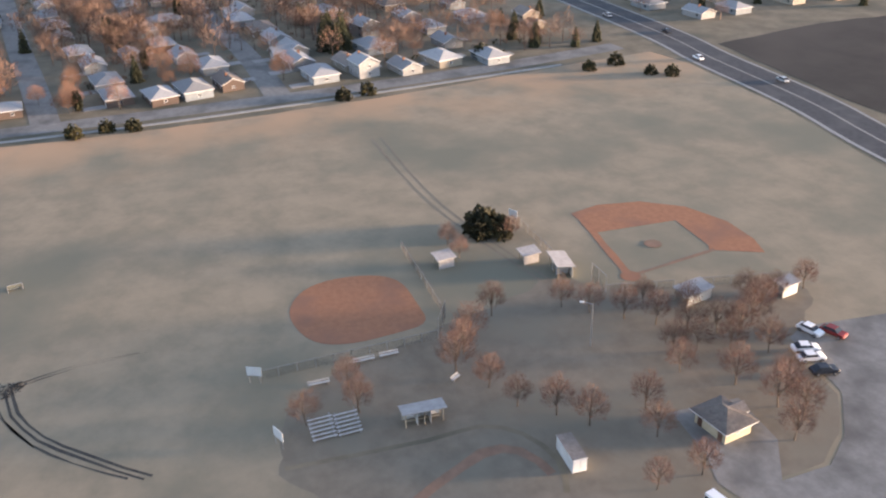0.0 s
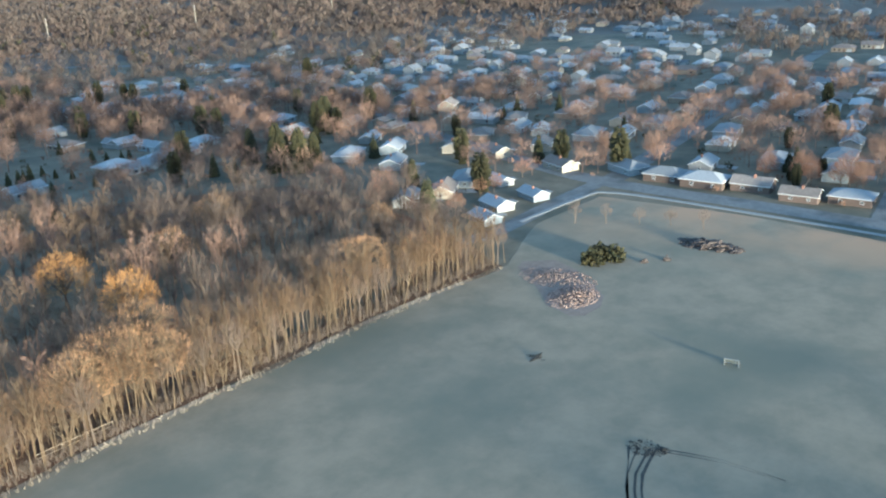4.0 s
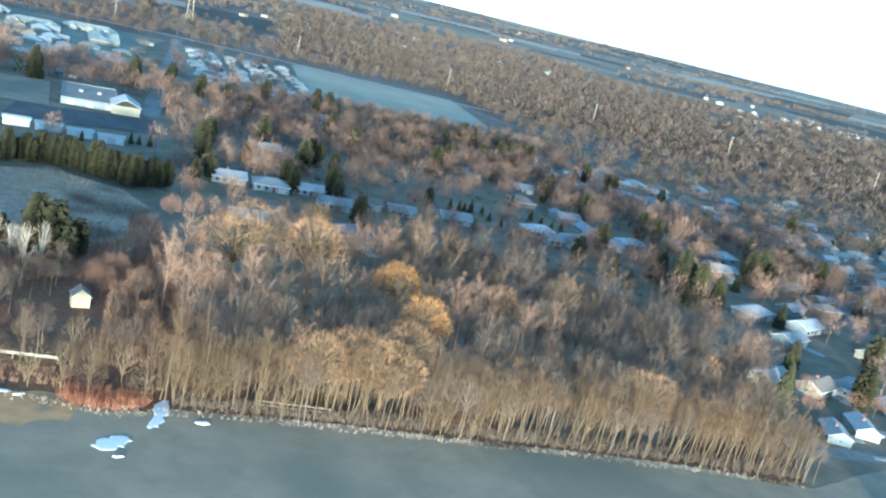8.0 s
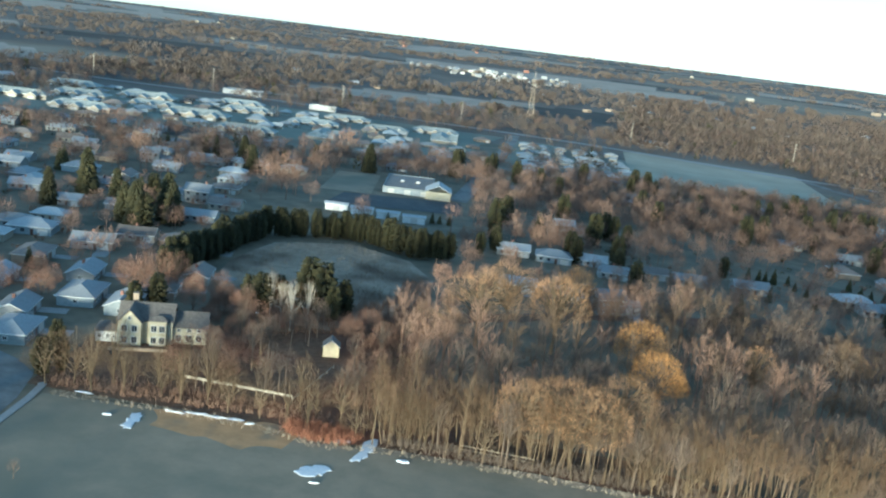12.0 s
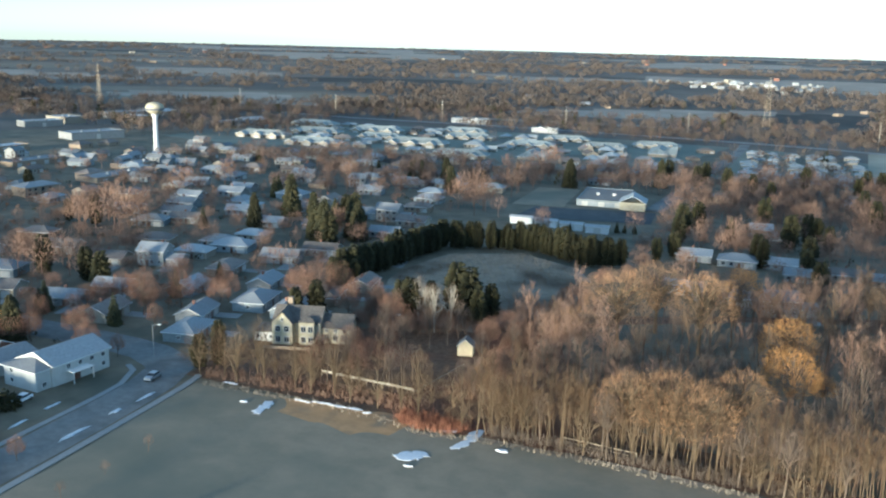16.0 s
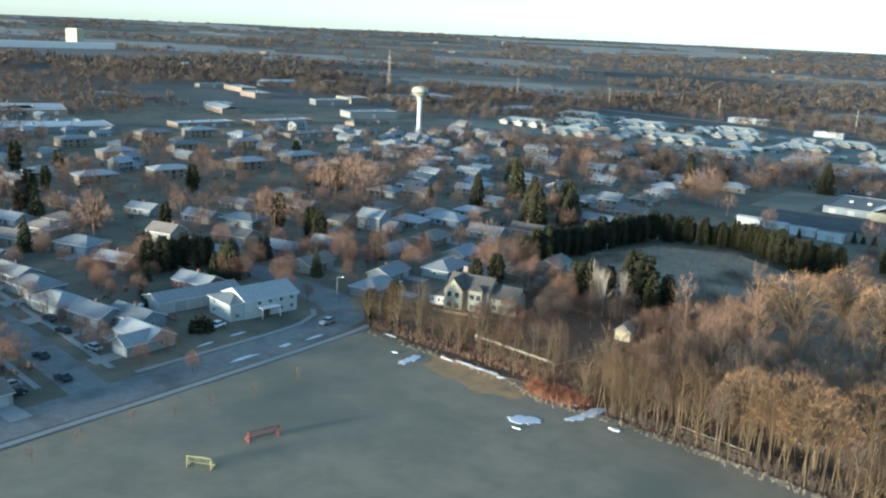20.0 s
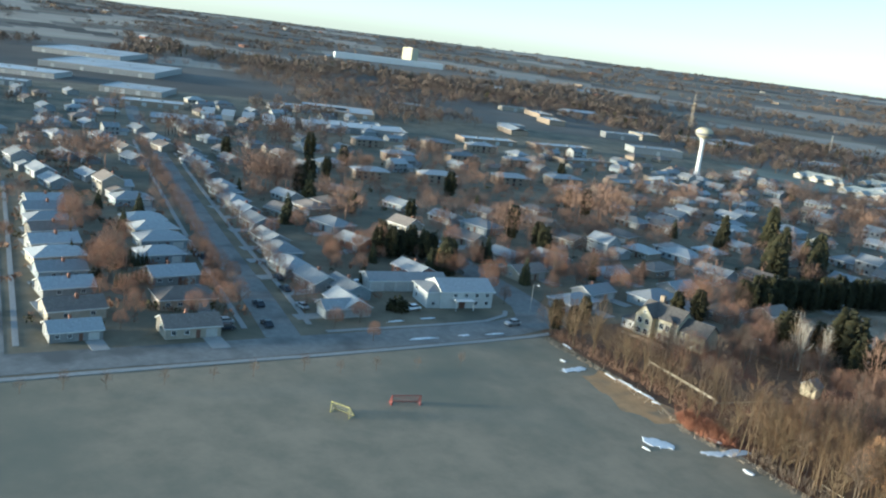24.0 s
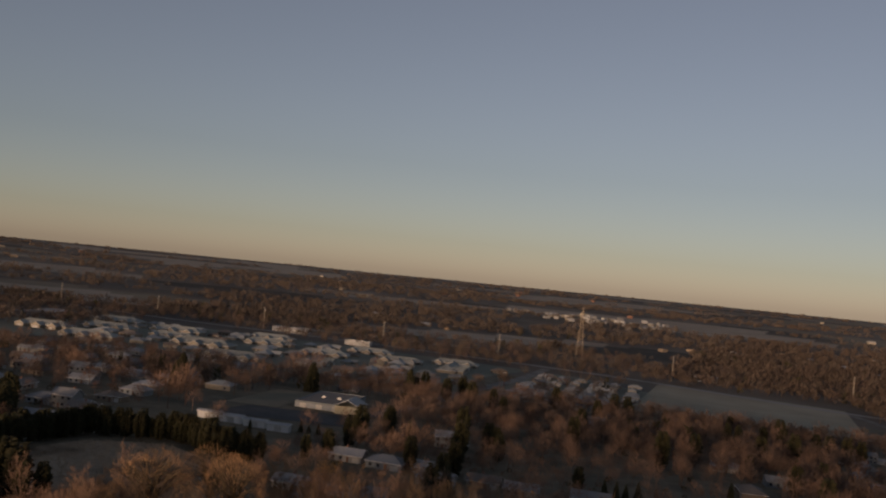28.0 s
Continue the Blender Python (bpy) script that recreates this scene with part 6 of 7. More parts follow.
for x, y in [(232, -28), (236, -31), (241, -33), (237, -25), (246, -35), (250, -30), (243, -27)]:
    plant("spruce", x, y, R.uniform(0.9, 1.2))
for i in range(9):
    plant("cedar", -126 - 0.6 * i, 64 + 1.3 * i, R.uniform(0.8, 1.0))
    plant("cedar", -142 - 0.4 * i, 66 + 1.2 * i, R.uniform(0.8, 1.0))
for x, y in [(-152, 58), (-155, 58.5), (-158, 59), (-166, 60), (-169, 60.5), (-178, 62), (-133, 60), (-134.5, 61.5), (-148, 72), (-150, 76)]:
    plant("cedar", x, y, R.uniform(0.9, 1.15))
for i in range(12):
    plant("cedar", -137 + 1.6 * i, 136 - 0.9 * i, R.uniform(0.7, 0.9))
for x, y in [(217, 294), (232, 304), (257, 299), (213, 152), (212, 173), (199, 206), (342, 424), (288, 105)]:
    plant("pine", x, y, R.uniform(0.9, 1.15))
# belt of garden trees north of the wood
for i in range(120):
    x, y = R.uniform(-8, 200), R.uniform(252, 350)
    if free(x, y, 0.5) and not (85 < x < 160 and 318 < y < 350):
        k = R.random()
        plant("street_tree" if k < 0.95 else "pine", x, y, R.uniform(0.6, 0.95))
for i in range(520):
    x, y = R.uniform(-70, 270), R.uniform(330, 600)
    if free(x, y, 1) and not (85 < x < 160 and 318 < y < 410) and not (x < -6 and 380 < y < 440):
        k = R.random()
        plant("street_tree" if k < 0.9 else "pine", x, y, R.uniform(0.8, 1.2))
for i in range(60):
    x, y = R.uniform(140, 300), R.uniform(165, 310)
    if free(x, y, 1):
        plant("spruce" if i % 3 == 0 else "street_tree", x, y, R.uniform(0.5, 0.9))
for i in range(26):
    x, y = R.uniform(200, 420), R.uniform(-100, 160)
    if free(x, y, 1):
        plant("spruce", x, y, R.uniform(0.5, 0.85))
# gardens: bare trees
GARDENS = [(-320, -88, 105, 330, 300), (-320, -95, 40, 95, 45), (200, 420, -105, 165, 430), (140, 450, 160, 340, 150), (-5, 330, 268, 480, 240), (-330, -90, 330, 560, 130)]
for x0, x1, y0, y1, n in GARDENS:
    k = 0
    for t in range(n * 6):
        x, y = R.uniform(x0, x1), R.uniform(y0, y1)
        on_street = abs(y - (91 - (x + 85) * 0.136)) < 7 and x < -80
        in_clearing = -76 < x < 4 and 205 < y < 310
        if k < n and free(x, y, 1.5) and not on_street and not in_clearing and abs(y - (66 + (x - 194) * 0.09)) > 6 and abs(y - 3) > 6:
            plant("street_tree", x, y, R.uniform(0.45, 0.8) if x < 100 else R.uniform(0.6, 1.1))
            k += 1
for i in range(26):
    plant("avenue_tree", -100 - 9.5 * i, 102.0 + 1.28 * i, R.uniform(0.85, 1.2))
    plant("avenue_tree", -104 - 9.5 * i, 87.0 + 1.28 * i, R.uniform(0.85, 1.2))
# the park
for x, y, s in [(40, 6, 1.1), (34, 3, 0.95), (28, 1, 0.85), (24, -3.4, 1.0), (20, -6.6, 1.0), (50.6, -18.4, 0.9), (47, -22, 0.9), (43, -26.4, 1.0), (39.3, -30.2, 1.0), (20, -31.8, 1.1), (31, -28, 0.9), (35.5, -34, 0.9), (31, -41, 1.0), (28, -37, 0.9), (25, -42, 1.0), (46, -32, 0.8), (41.5, -38, 0.8), (40, -49, 0.9), (38.5, -54, 0.8), (26, -26, 0.9), (10, -36, 1.0), (16, -38, 1.0), (20, -16, 1.0), (48, 0, 1.0), (30, -32, 0.9), (33, -45, 1.1), (53, -6, 1.0), (44, 3, 1.0),
                (36, 31, 0.9)]:
    plant("small_tree", x, y, s)
# single trees between the western houses
for x, y, s in [(-149, 146, 0.72), (-146, 149, 0.8), (-146, 152, 0.7), (-146, 156, 0.82), (-143, 159, 0.75), (-143, 162, 0.7), (-139, 180, 0.55), (-152, 210, 0.8), (-213, 76, 0.6), (-142, 205, 0.85), (-116, 226, 0.55), (-126, 309, 1.0), (-121, 322, 0.95), (-160, 153, 0.7), (-190, 180, 0.75)]:
    if free(x, y, -4):
        plant("spruce" if s < 0.7 else "pine", x, y, s)
# stands for a golden-brown conifer, planted with the willow's shape and label
plant("willow", -131, 160, 0.55)
for x, y, s in [(-127, 196, 0.9), (-181, 216, 0.95), (-108, 160, 0.75), (-210, 164, 1.0), (-246, 141, 1.2), (-246, 147, 1.25), (-247, 154, 1.15), (-130, 63, 1.1), (-150, 132, 0.8), (-127, 186, 0.7), (-169, 213, 1.0), (-135, 203, 0.8), (-118, 214, 0.85), (-206, 271, 1.2), (-206, 284, 1.3), (-206, 297, 1.2), (-101, 208, 0.8), (-101, 242, 1.0), (-105, 239, 0.9), (-192, 226, 1.0), (-311, 81, 1.3), (-361, 82, 1.3), (-421, 111, 1.4), (-443, 128, 1.4), (-296, 93, 1.1)]:
    if free(x, y, -4):
        plant("street_tree", x, y, s)
# loose bare trees and evergreens in the gardens north-east and west
T = random.Random(41)
for x0, x1, y0, y1, n, dark in [(142, 330, 165, 340, 75, 0.12), (-330, -100, 108, 330, 75, 0.3), (-260, -110, 60, 108, 14, 0.2)]:
    for i in range(n):
        x, y = T.uniform(x0, x1), T.uniform(y0, y1)
        if free(x, y, -1.5) and not off_limits(x, y, 5):
            plant("pine" if T.random() < dark else "street_tree", x, y, T.uniform(0.65, 1.1))
# trees and evergreens between the eastern houses; pines at (217, 96) and (230, 92) stand for brown shrubs
for x, y, s in [(217, 96, 0.55), (222, 99, 0.5), (230, 92, 0.5), (297, 102, 0.7), (375, 101, 0.9), (203, 57, 0.5), (278, 44, 0.8), (272, 41, 0.6), (306, 16, 0.7), (398, 68, 0.9), (400, 59, 0.8), (402, 50, 0.9), (406, 39, 0.8), (240, 35, 0.5), (455, 62, 0.9), (466, 40, 0.9), (470, 75, 0.8), (262, 112, 0.6), (340, 120, 0.8)]:
    if free(x, y, -4.5):
        plant("pine", x, y, s)
for x, y, s in [(309, 43, 1.1), (285, 38, 1.0), (302, 60, 0.8), (214, 68, 0.7), (205, 62, 0.6), (262, 40, 1.0)]:
    if free(x, y, -4.5):
        plant("street_tree", x, y, s)
for x, y, s in [(42, 23, 0.9), (36, 23, 0.95), (14, -14, 0.9), (5, -15, 0.9), (6, -31, 1.0), (13, -34, 1.1), (5, -8, 0.8), (33, -38, 1.0), (39, -61, 0.9), (36, -49, 1.0)]:
    plant("small_tree", x, y, s)
for i in range(260):
    x, y = R.uniform(205, 520), R.uniform(-340, -150)
    if free(x, y, -1):
        plant("spruce" if i % 4 == 0 else "street_tree", x, y, R.uniform(0.5, 0.9))
for x, y in [(75, -9), (81, -9), (79, -22)]:
    plant("small_tree", x, y, 0.75)
for x, y in [(156, 137), (160, 129.5), (163, 121), (166, 113.5), (168, 105)]:
    plant("young_tree", x, y, 1.05)
for x, y in [(-67, 36), (-67, 43), (-65.5, 50), (-65, 60), (-64.5, 69), (-65, 77), (-66, 88), (-62.8, 94.4), (-62.6, 102.5), (-62, 112), (-61, 122)]:
    plant("young_tree", x, y, R.uniform(0.5, 0.75))
for x, y, s in [(180.5, 59, 1.3), (182, 50.5, 1.2), (180, 43.5, 1.2), (181, -16, 1.3), (183, -24, 1.3), (176, -95, 1.2), (178, -106, 1.4), (164, -110, 1.1), (160, -115, 1.2), (131, 118.5, 1.5), (136, 119, 1.3), (136, 115, 1.4), (204, -70, 1.7), (208, -76, 1.6)]:
    plant("bush", x, y, s, stretch=1.15)
for x, y, s in [(83, -17, 2.0), (81, -20, 1.6), (85, -19, 1.6)]:
    plant("bush", x, y, s, stretch=1.2)
plant("bush", -98.5, 126.5, 1.5)
for x, y, s in [(235, -97, 0.7), (209, -92, 0.75), (213, -95, 0.7), (250, -115, 0.65), (246, -112, 0.6), (203, -105, 0.6), (206, -115, 0.65), (238, -108, 0.6)]:
    plant("spruce", x, y, s)


# ---- far woods ----
def tuft(h, rad, n, rnd, cone=False):
    cv, cf = [], []
    for k in range(n):
        a = rnd.uniform(0, 6.28)
        f = rnd.random()
        if cone:
            r = rad * (1 - f) + 0.3
            o = Vector((math.cos(a) * r * 0.5, math.sin(a) * r * 0.5, h * f * 0.85))
        else:
            r = rad * math.sin(math.pi * (0.15 + 0.8 * f))
            o = Vector((math.cos(a) * r * 0.6, math.sin(a) * r * 0.6, h * (0.15 + 0.6 * f)))
        d = Vector((math.cos(a) * 0.7, math.sin(a) * 0.7, rnd.uniform(0.3, 1.2))).normalized()
        tri_twig(cv, cf, o, d, h * rnd.uniform(0.2, 0.42), rad * rnd.uniform(0.45, 0.8) * (0.75 if cone else 8.0 / n ** 0.85), rnd)
    return [], [], cv, cf


def far_crown(h, clear, rx, twigs, width, rnd, length=0.5):
    """A distant bare crown: sprays of twigs laid round a rounded, uneven dome with gaps."""
    tv, tf, cv, cf = [], [], [], []
    stick(tv, tf, Vector((0, 0, -0.2)), Vector((0, 0, h * 0.55)), 0.02 * h, 0.01 * h, 3)
    mid = h * (clear + (1 - clear) * 0.42)
    rz = h - mid
    seed = Vector((rnd.uniform(0, 50), rnd.uniform(0, 50), 0))
    for k in range(twigs):
        a, e = rnd.uniform(0, 6.2832), math.asin(rnd.uniform(-0.55, 1.0))
        u = Vector((math.cos(a) * math.cos(e), math.sin(a) * math.cos(e), math.sin(e)))
        f = (0.35 + 0.6 * rnd.random() ** 0.5) * (1 + 0.38 * noise.noise(u * 1.7 + seed))
        p = Vector((u.x * rx * f, u.y * rx * f, mid + u.z * rz * f * (0.7 if e < 0 else 1.0)))
        d = (u * 0.55 + Vector((rnd.gauss(0, 0.4), rnd.gauss(0, 0.4), 0.75 + rnd.gauss(0, 0.3)))).normalized()
        side = d.cross(u)
        if side.length < 0.05:
            continue
        side = side.normalized() * width * 0.5 * rnd.uniform(0.6, 1.3)
        q = len(cv)
        cv += [p - side, p + side, p + d * rx * length * rnd.uniform(0.6, 1.3)]
        cf.append((q, q + 1, q + 2))
    return tv, tf, cv, cf


TUFTS = [far_crown(Q.uniform(8, 12), 0.2, Q.uniform(3.2, 4.4), 110, 0.27, Q, 0.42) for _ in range(9)]
MIDDLE = [far_crown(Q.uniform(8, 12.5), 0.16, Q.uniform(3.8, 5.4), 52, 0.55, Q, 0.45) for _ in range(9)]
SMALL = [far_crown(Q.uniform(8, 11), 0.1, Q.uniform(6.0, 9.0), 22, 1.6, Q) for _ in range(8)]
CONES = [tuft(Q.uniform(9, 13), Q.uniform(2.4, 3.2), 30, Q, True) for _ in range(5)]


def wooded(x, y):
    return noise.noise((x / 210, y / 150, 4.2)) + 0.5 * noise.noise((x / 70, y / 60, 1.7))


def scatter(n, r0, r1, a0, a1, limit, power=1.0):
    out = []
    for i in range(n):
        a = radians(Q.uniform(a0, a1))
        r = r0 + (r1 - r0) * Q.random() ** power
        x, y = r * math.cos(a), 150 + r * math.sin(a)
        field = 85 < x < 275 and 625 < y < 872
        suburb = (x < -85 and y < 330) or (x > 138 and y < 380) or (x < -200 and y < 620 and x > -700)
        if -1680 < x < -1180 and 700 < y < 960:
            continue
        if -950 < x < -400 and 50 < y < 330 and wooded(x, y) < 0.35:
            continue
        village = -370 < x < 112 and 540 < y < 860
        field = field or (math.hypot(x, y - 150) > (1750 if x > 150 else 930) and max(field_lie(x, y), field_lie(x + 4000, y) - 0.15, field_lie(x + 8000, y) - 0.03) > 0.24)
        if not field and wooded(x, y) > (limit + 0.55 if village else limit + 0.62 if x < -85 and suburb else limit + 0.5 if suburb else limit) and free(x, y, 2):
            out.append((x, y, Q.uniform(0.75, 1.15), Q.uniform(0, 6.28), Q.randrange(8)))
    return out


stuff_trees("mid_woodland", scatter(5000, 290, 480, -40, 212, -0.35), TUFTS, "wood_red", "bare brown trees among far houses")
for k, (material, label) in enumerate((("wood_dull", "bare brown woods past the houses"), ("wood_red", "reddish bare woods past the houses"), ("wood_dull", "tan bare woods past the houses"))):
    stuff_trees("middle_woodland", scatter(5600, 470, 1100, -40, 212, -0.5), MIDDLE, material, label)
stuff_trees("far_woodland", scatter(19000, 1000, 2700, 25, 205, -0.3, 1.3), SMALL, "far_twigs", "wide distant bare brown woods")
stuff_trees("eastern_woodland", scatter(5200, 700, 1800, 15, 82, -0.75), SMALL, "wood_deep", "dark continuous bare woods beyond the power line")
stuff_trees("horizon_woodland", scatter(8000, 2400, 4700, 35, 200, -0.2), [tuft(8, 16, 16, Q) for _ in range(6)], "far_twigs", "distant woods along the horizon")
stuff_trees("far_conifers", scatter(1500, 300, 1300, 0, 180, 0.12), CONES, "far_pines", "dark conifers scattered among far woods")
GARDEN = [far_crown(Q.uniform(9, 11.5), 0.2, Q.uniform(3.8, 5.0), 290, 0.15, Q, 0.36) for _ in range(8)]
for key, name, material, label in (("street_tree", "garden_woodland", "wood_garden", "bare reddish-brown trees among far gardens"), ("spruce", "garden_conifers", "far_pines", "dark conifers among far gardens"), ("pine", "garden_pines", "needles_olive", "olive pines among far gardens")):
    if PROTO[key]["later"]:
        stuff_trees(name, PROTO[key]["later"], GARDEN if key == "street_tree" else PROTO[key]["geo"], material, label)

# low shrubs and small evergreens of the gardens
SHRUBS = [tuft(Q.uniform(1.2, 2.2), Q.uniform(0.9, 1.5), 16, Q) for _ in range(5)]
for name, material, count, label in (("garden_shrubs", "mid_twigs", 1700, "low bare brown shrubs of the gardens"), ("garden_evergreens", "far_pines", 800, "low dark evergreen shrubs of the gardens")):
    low = []
    for x0, x1, y0, y1, n in GARDENS:
        for t in range(count // 6):
            x, y = Q.uniform(x0, x1), Q.uniform(y0, y1)
            if free(x, y, -2.5) and not (-84 < x < 4 and 205 < y < 310) and not off_limits(x, y, 5):
                low.append((x, y, Q.uniform(0.6, 1.4), Q.uniform(0, 6.28), Q.randrange(5)))
    stuff_trees(name, low, SHRUBS, material, label, "shrubs")
# ---- park furniture and small things ----
M["roof_rust"] = mat("faded_grey_roofing", (0.289, 0.274, 0.266), (0.365, 0.35, 0.334), 1.0, 0.8)
M["aluminium"] = mat("bare_aluminium", (0.441, 0.441, 0.433), (0.517, 0.517, 0.509), 1.0, 0.35, metal=0.3)
M["mud"] = mat("dark_wet_mud", (0.034, 0.03, 0.027), (0.068, 0.061, 0.049), 0.8, 0.7)
M["red_paint"] = mat("red_paint", (0.231, 0.039, 0.031), (0.283, 0.056, 0.044), 1.0, 0.5)
M["yellow_paint"] = mat("faded_yellow_paint", (0.285, 0.262, 0.080), (0.342, 0.320, 0.114), 1.0, 0.5)
M["net"] = mat("pale_red_net", (0.304, 0.122, 0.106), (0.38, 0.167, 0.144), 1.0, 0.9)
M["net_pale"] = mat("pale_net", (0.182, 0.182, 0.128), (0.228, 0.223, 0.165), 1.0, 0.9)
M["rubble"] = mat("pinkish_rubble", (0.202, 0.138, 0.105), (0.319, 0.232, 0.183), 0.7, 0.9, island=0.35)
M["rubble_dust"] = mat("pinkish_dust", (0.216, 0.163, 0.126), (0.279, 0.215, 0.168), 0.5, 0.95, 0.03)
M["brush"] = mat("dark_brushwood", (0.053, 0.042, 0.038), (0.114, 0.091, 0.076), 1.0, 0.9, island=0.4)
M["car_white"] = mat("white_car_paint", (0.74, 0.74, 0.74), (0.8, 0.8, 0.8), 0.3, 0.25)
M["car_dark"] = mat("dark_car_paint", (0.023, 0.027, 0.034), (0.038, 0.042, 0.053), 0.3, 0.25)
M["car_red"] = mat("dark_red_car_paint", (0.167, 0.023, 0.023), (0.213, 0.038, 0.03), 0.3, 0.25)
M["car_silver"] = mat("silver_car_paint", (0.342, 0.35, 0.357), (0.395, 0.403, 0.41), 0.3, 0.3, metal=0.3)
M["chain"] = mat("chain_link_mesh", (0.05, 0.047, 0.043), (0.085, 0.08, 0.074), 1.0, 0.6, metal=0.3)


def fence(x0, y0, x1, y1, h, label, panels=None, mesh="chain"):
    """Chain-link fence: posts, a top rail, and a mesh of crossing wires."""
    root = new("fence")
    length = math.hypot(x1 - x0, y1 - y0)
    n = panels or max(2, int(length / 3))
    for k in range(n + 1):
        bm = bmesh.new()
        tube(bm, (length * k / n, 0, -0.2), (length * k / n, 0, h + 0.05), 0.05, 0.05, 6)
        part("post", bm, "steel", root)
    bm = bmesh.new()
    tube(bm, (0, 0, h), (length, 0, h), 0.035, 0.035, 5)
    part("top_rail", bm, "steel", root)
    bm = bmesh.new()
    k = 0.0
    while k < length:
        for s in (-1, 1):
            a, b = (k, 0.02 * s, 0.05), (min(length, k + h), 0.02 * s, 0.05 + min(h, length - k) * 0.98)
            if s < 0:
                a, b = (k, -0.02, h), (min(length, k + h), -0.02, h - min(h, length - k) * 0.98)
            tube(bm, a, b, 0.011, 0.011, 3)
        k += 0.3
    part("wire_mesh", bm, mesh, root)
    root.matrix_basis = Matrix.LocRotScale((x0, y0, gz(x0, y0)), Euler((0, 0, math.atan2(y1 - y0, x1 - x0))), None)
    return tagged(root, label, "fence", group="ball field fences")


for f in [(83.4, 0, 70, 0.7), (70, 0.7, 55.5, 1.6), (50, 35, 50, 20), (50, 20, 50, 5), (82.5, -26, 70, -25.7), (70, -25.7, 60, -25.3), (52, -28, 48.5, -40), (47.5, -44, 42, -63)]:
    fence(*f, 1.7, "chain-link fence along the ball field")
fence(50, 5, 55.5, 1.6, 3.6, "taller chain-link backstop behind home plate")
fence(52, -28, 57, -28, 3.6, "taller chain-link backstop behind home plate")


def shelter(x, y, w, d, h, turn, label, wall="roof_rust", roof="roof_rust", back=True):
    """Open-fronted shelter: posts, a sloping roof, a back wall and a bench."""
    root = new("shelter")
    for px in (-w / 2 + 0.2, 0, w / 2 - 0.2):
        for py in (-d / 2 + 0.2, d / 2 - 0.2):
            bm = bmesh.new()
            tube(bm, (px, py, -0.1), (px, py, h - 0.1 + (0.25 if py > 0 else 0)), 0.08, 0.08)
            part("post", bm, "wood", root)
    bm = bmesh.new()
    vs = [bm.verts.new(p) for p in ((-w / 2 - 0.3, -d / 2 - 0.3, h), (w / 2 + 0.3, -d / 2 - 0.3, h), (w / 2 + 0.3, d / 2 + 0.3, h + 0.4), (-w / 2 - 0.3, d / 2 + 0.3, h + 0.4))]
    g = bmesh.ops.extrude_face_region(bm, geom=[bm.faces.new(vs)])
    bmesh.ops.translate(bm, vec=(0, 0, 0.14), verts=[v for v in g["geom"] if isinstance(v, bmesh.types.BMVert)])
    bmesh.ops.recalc_face_normals(bm, faces=bm.faces[:])
    part("roof", bm, roof, root)
    if back:
        part("back_wall", boxes((-w / 2 + 0.1, -d / 2 + 0.05, 0, w / 2 - 0.1, -d / 2 + 0.17, h - 0.15)), wall, root)
        for px in (-w / 6, w / 6):
            part("divider", boxes((px - 0.06, -d / 2 + 0.2, 0, px + 0.06, d / 2 - 0.3, h - 0.2)), wall, root)
    part("bench", boxes((-w / 2 + 0.5, -0.2, 0.42, w / 2 - 0.5, 0.2, 0.5), bevel=0.02), "wood", root)
    root.matrix_basis = at(x, y, turn)
    return tagged(root, label, "shelter", group="park shelters")


shelter(30.5, 15, 6.0, 2.4, 2.2, 85, "open-fronted three-bay shelter with a pale roof", wall="siding_white")
shelter(44, -41, 6.0, 3.2, 2.1, -80, "small white dugout with a pale flat roof", wall="siding_white", roof="roof_rust")
shelter(39, -57, 4.0, 2.2, 2.3, -80, "small pale dugout beside the diamond", wall="siding_white", roof="roof_rust")
shelter(73.5, -5.2, 3.4, 2.6, 2.0, -85, "small pale-roofed dugout beside the clay", roof="roof_rust")
shelter(68.5, -20.8, 3.4, 2.4, 2.0, -88, "small pale-roofed dugout beside the fence", roof="roof_rust")
shelter(62.4, -24.4, 6.0, 3.0, 2.4, -10, "long pale-roofed dugout beside the fence", roof="roof_rust", wall="siding_white")


def bleachers(x, y, turn, w=3.6, rows=6):
    root = new("bleachers")
    for k in range(rows):
        part("seat_plank", boxes((-w / 2, 0.55 * k, 0.4 + 0.3 * k, w / 2, 0.55 * k + 0.3, 0.46 + 0.3 * k), bevel=0.015), "aluminium", root)
    for sx in (-w / 2 + 0.3, w / 2 - 0.3):
        bm = bmesh.new()
        tube(bm, (sx, 0, 0.1), (sx, 0.55 * rows, 0.35 + 0.3 * rows), 0.06, 0.06)
        part("rail", bm, "steel", root)
        for py in (0.2, 0.55 * rows - 0.2):
            bm = bmesh.new()
            tube(bm, (sx, py, -0.05), (sx, py, 0.3 + py * 0.55), 0.05, 0.05)
            part("leg", bm, "steel", root)
    root.matrix_basis = at(x, y, turn)
    return tagged(root, "aluminium bleachers with dark gaps between planks", "bleachers", group="bleachers")


bleachers(31.7, 29.3, -90)
bleachers(31.4, 25.6, -90)


def bench(x, y, turn, w=3.0, label="long pale aluminium players' bench"):
    root = new("bench")
    part("seat", boxes((-w / 2, -0.25, 0.42, w / 2, 0.25, 0.5), bevel=0.02), "aluminium", root)
    part("backrest", boxes((-w / 2, 0.27, 0.6, w / 2, 0.33, 0.9), bevel=0.015), "aluminium", root)
    for px in (-w / 2 + 0.3, w / 2 - 0.3):
        part("leg", boxes((px - 0.05, -0.2, 0, px + 0.05, 0.32, 0.42)), "steel", root)
    root.matrix_basis = at(x, y, turn)
    return tagged(root, label, "bench", group="benches")


bench(45, 26.8, -93, 3.4)
bench(48.3, 18.5, -92, 3.6)
bench(48.3, 14.3, -92, 3.2)
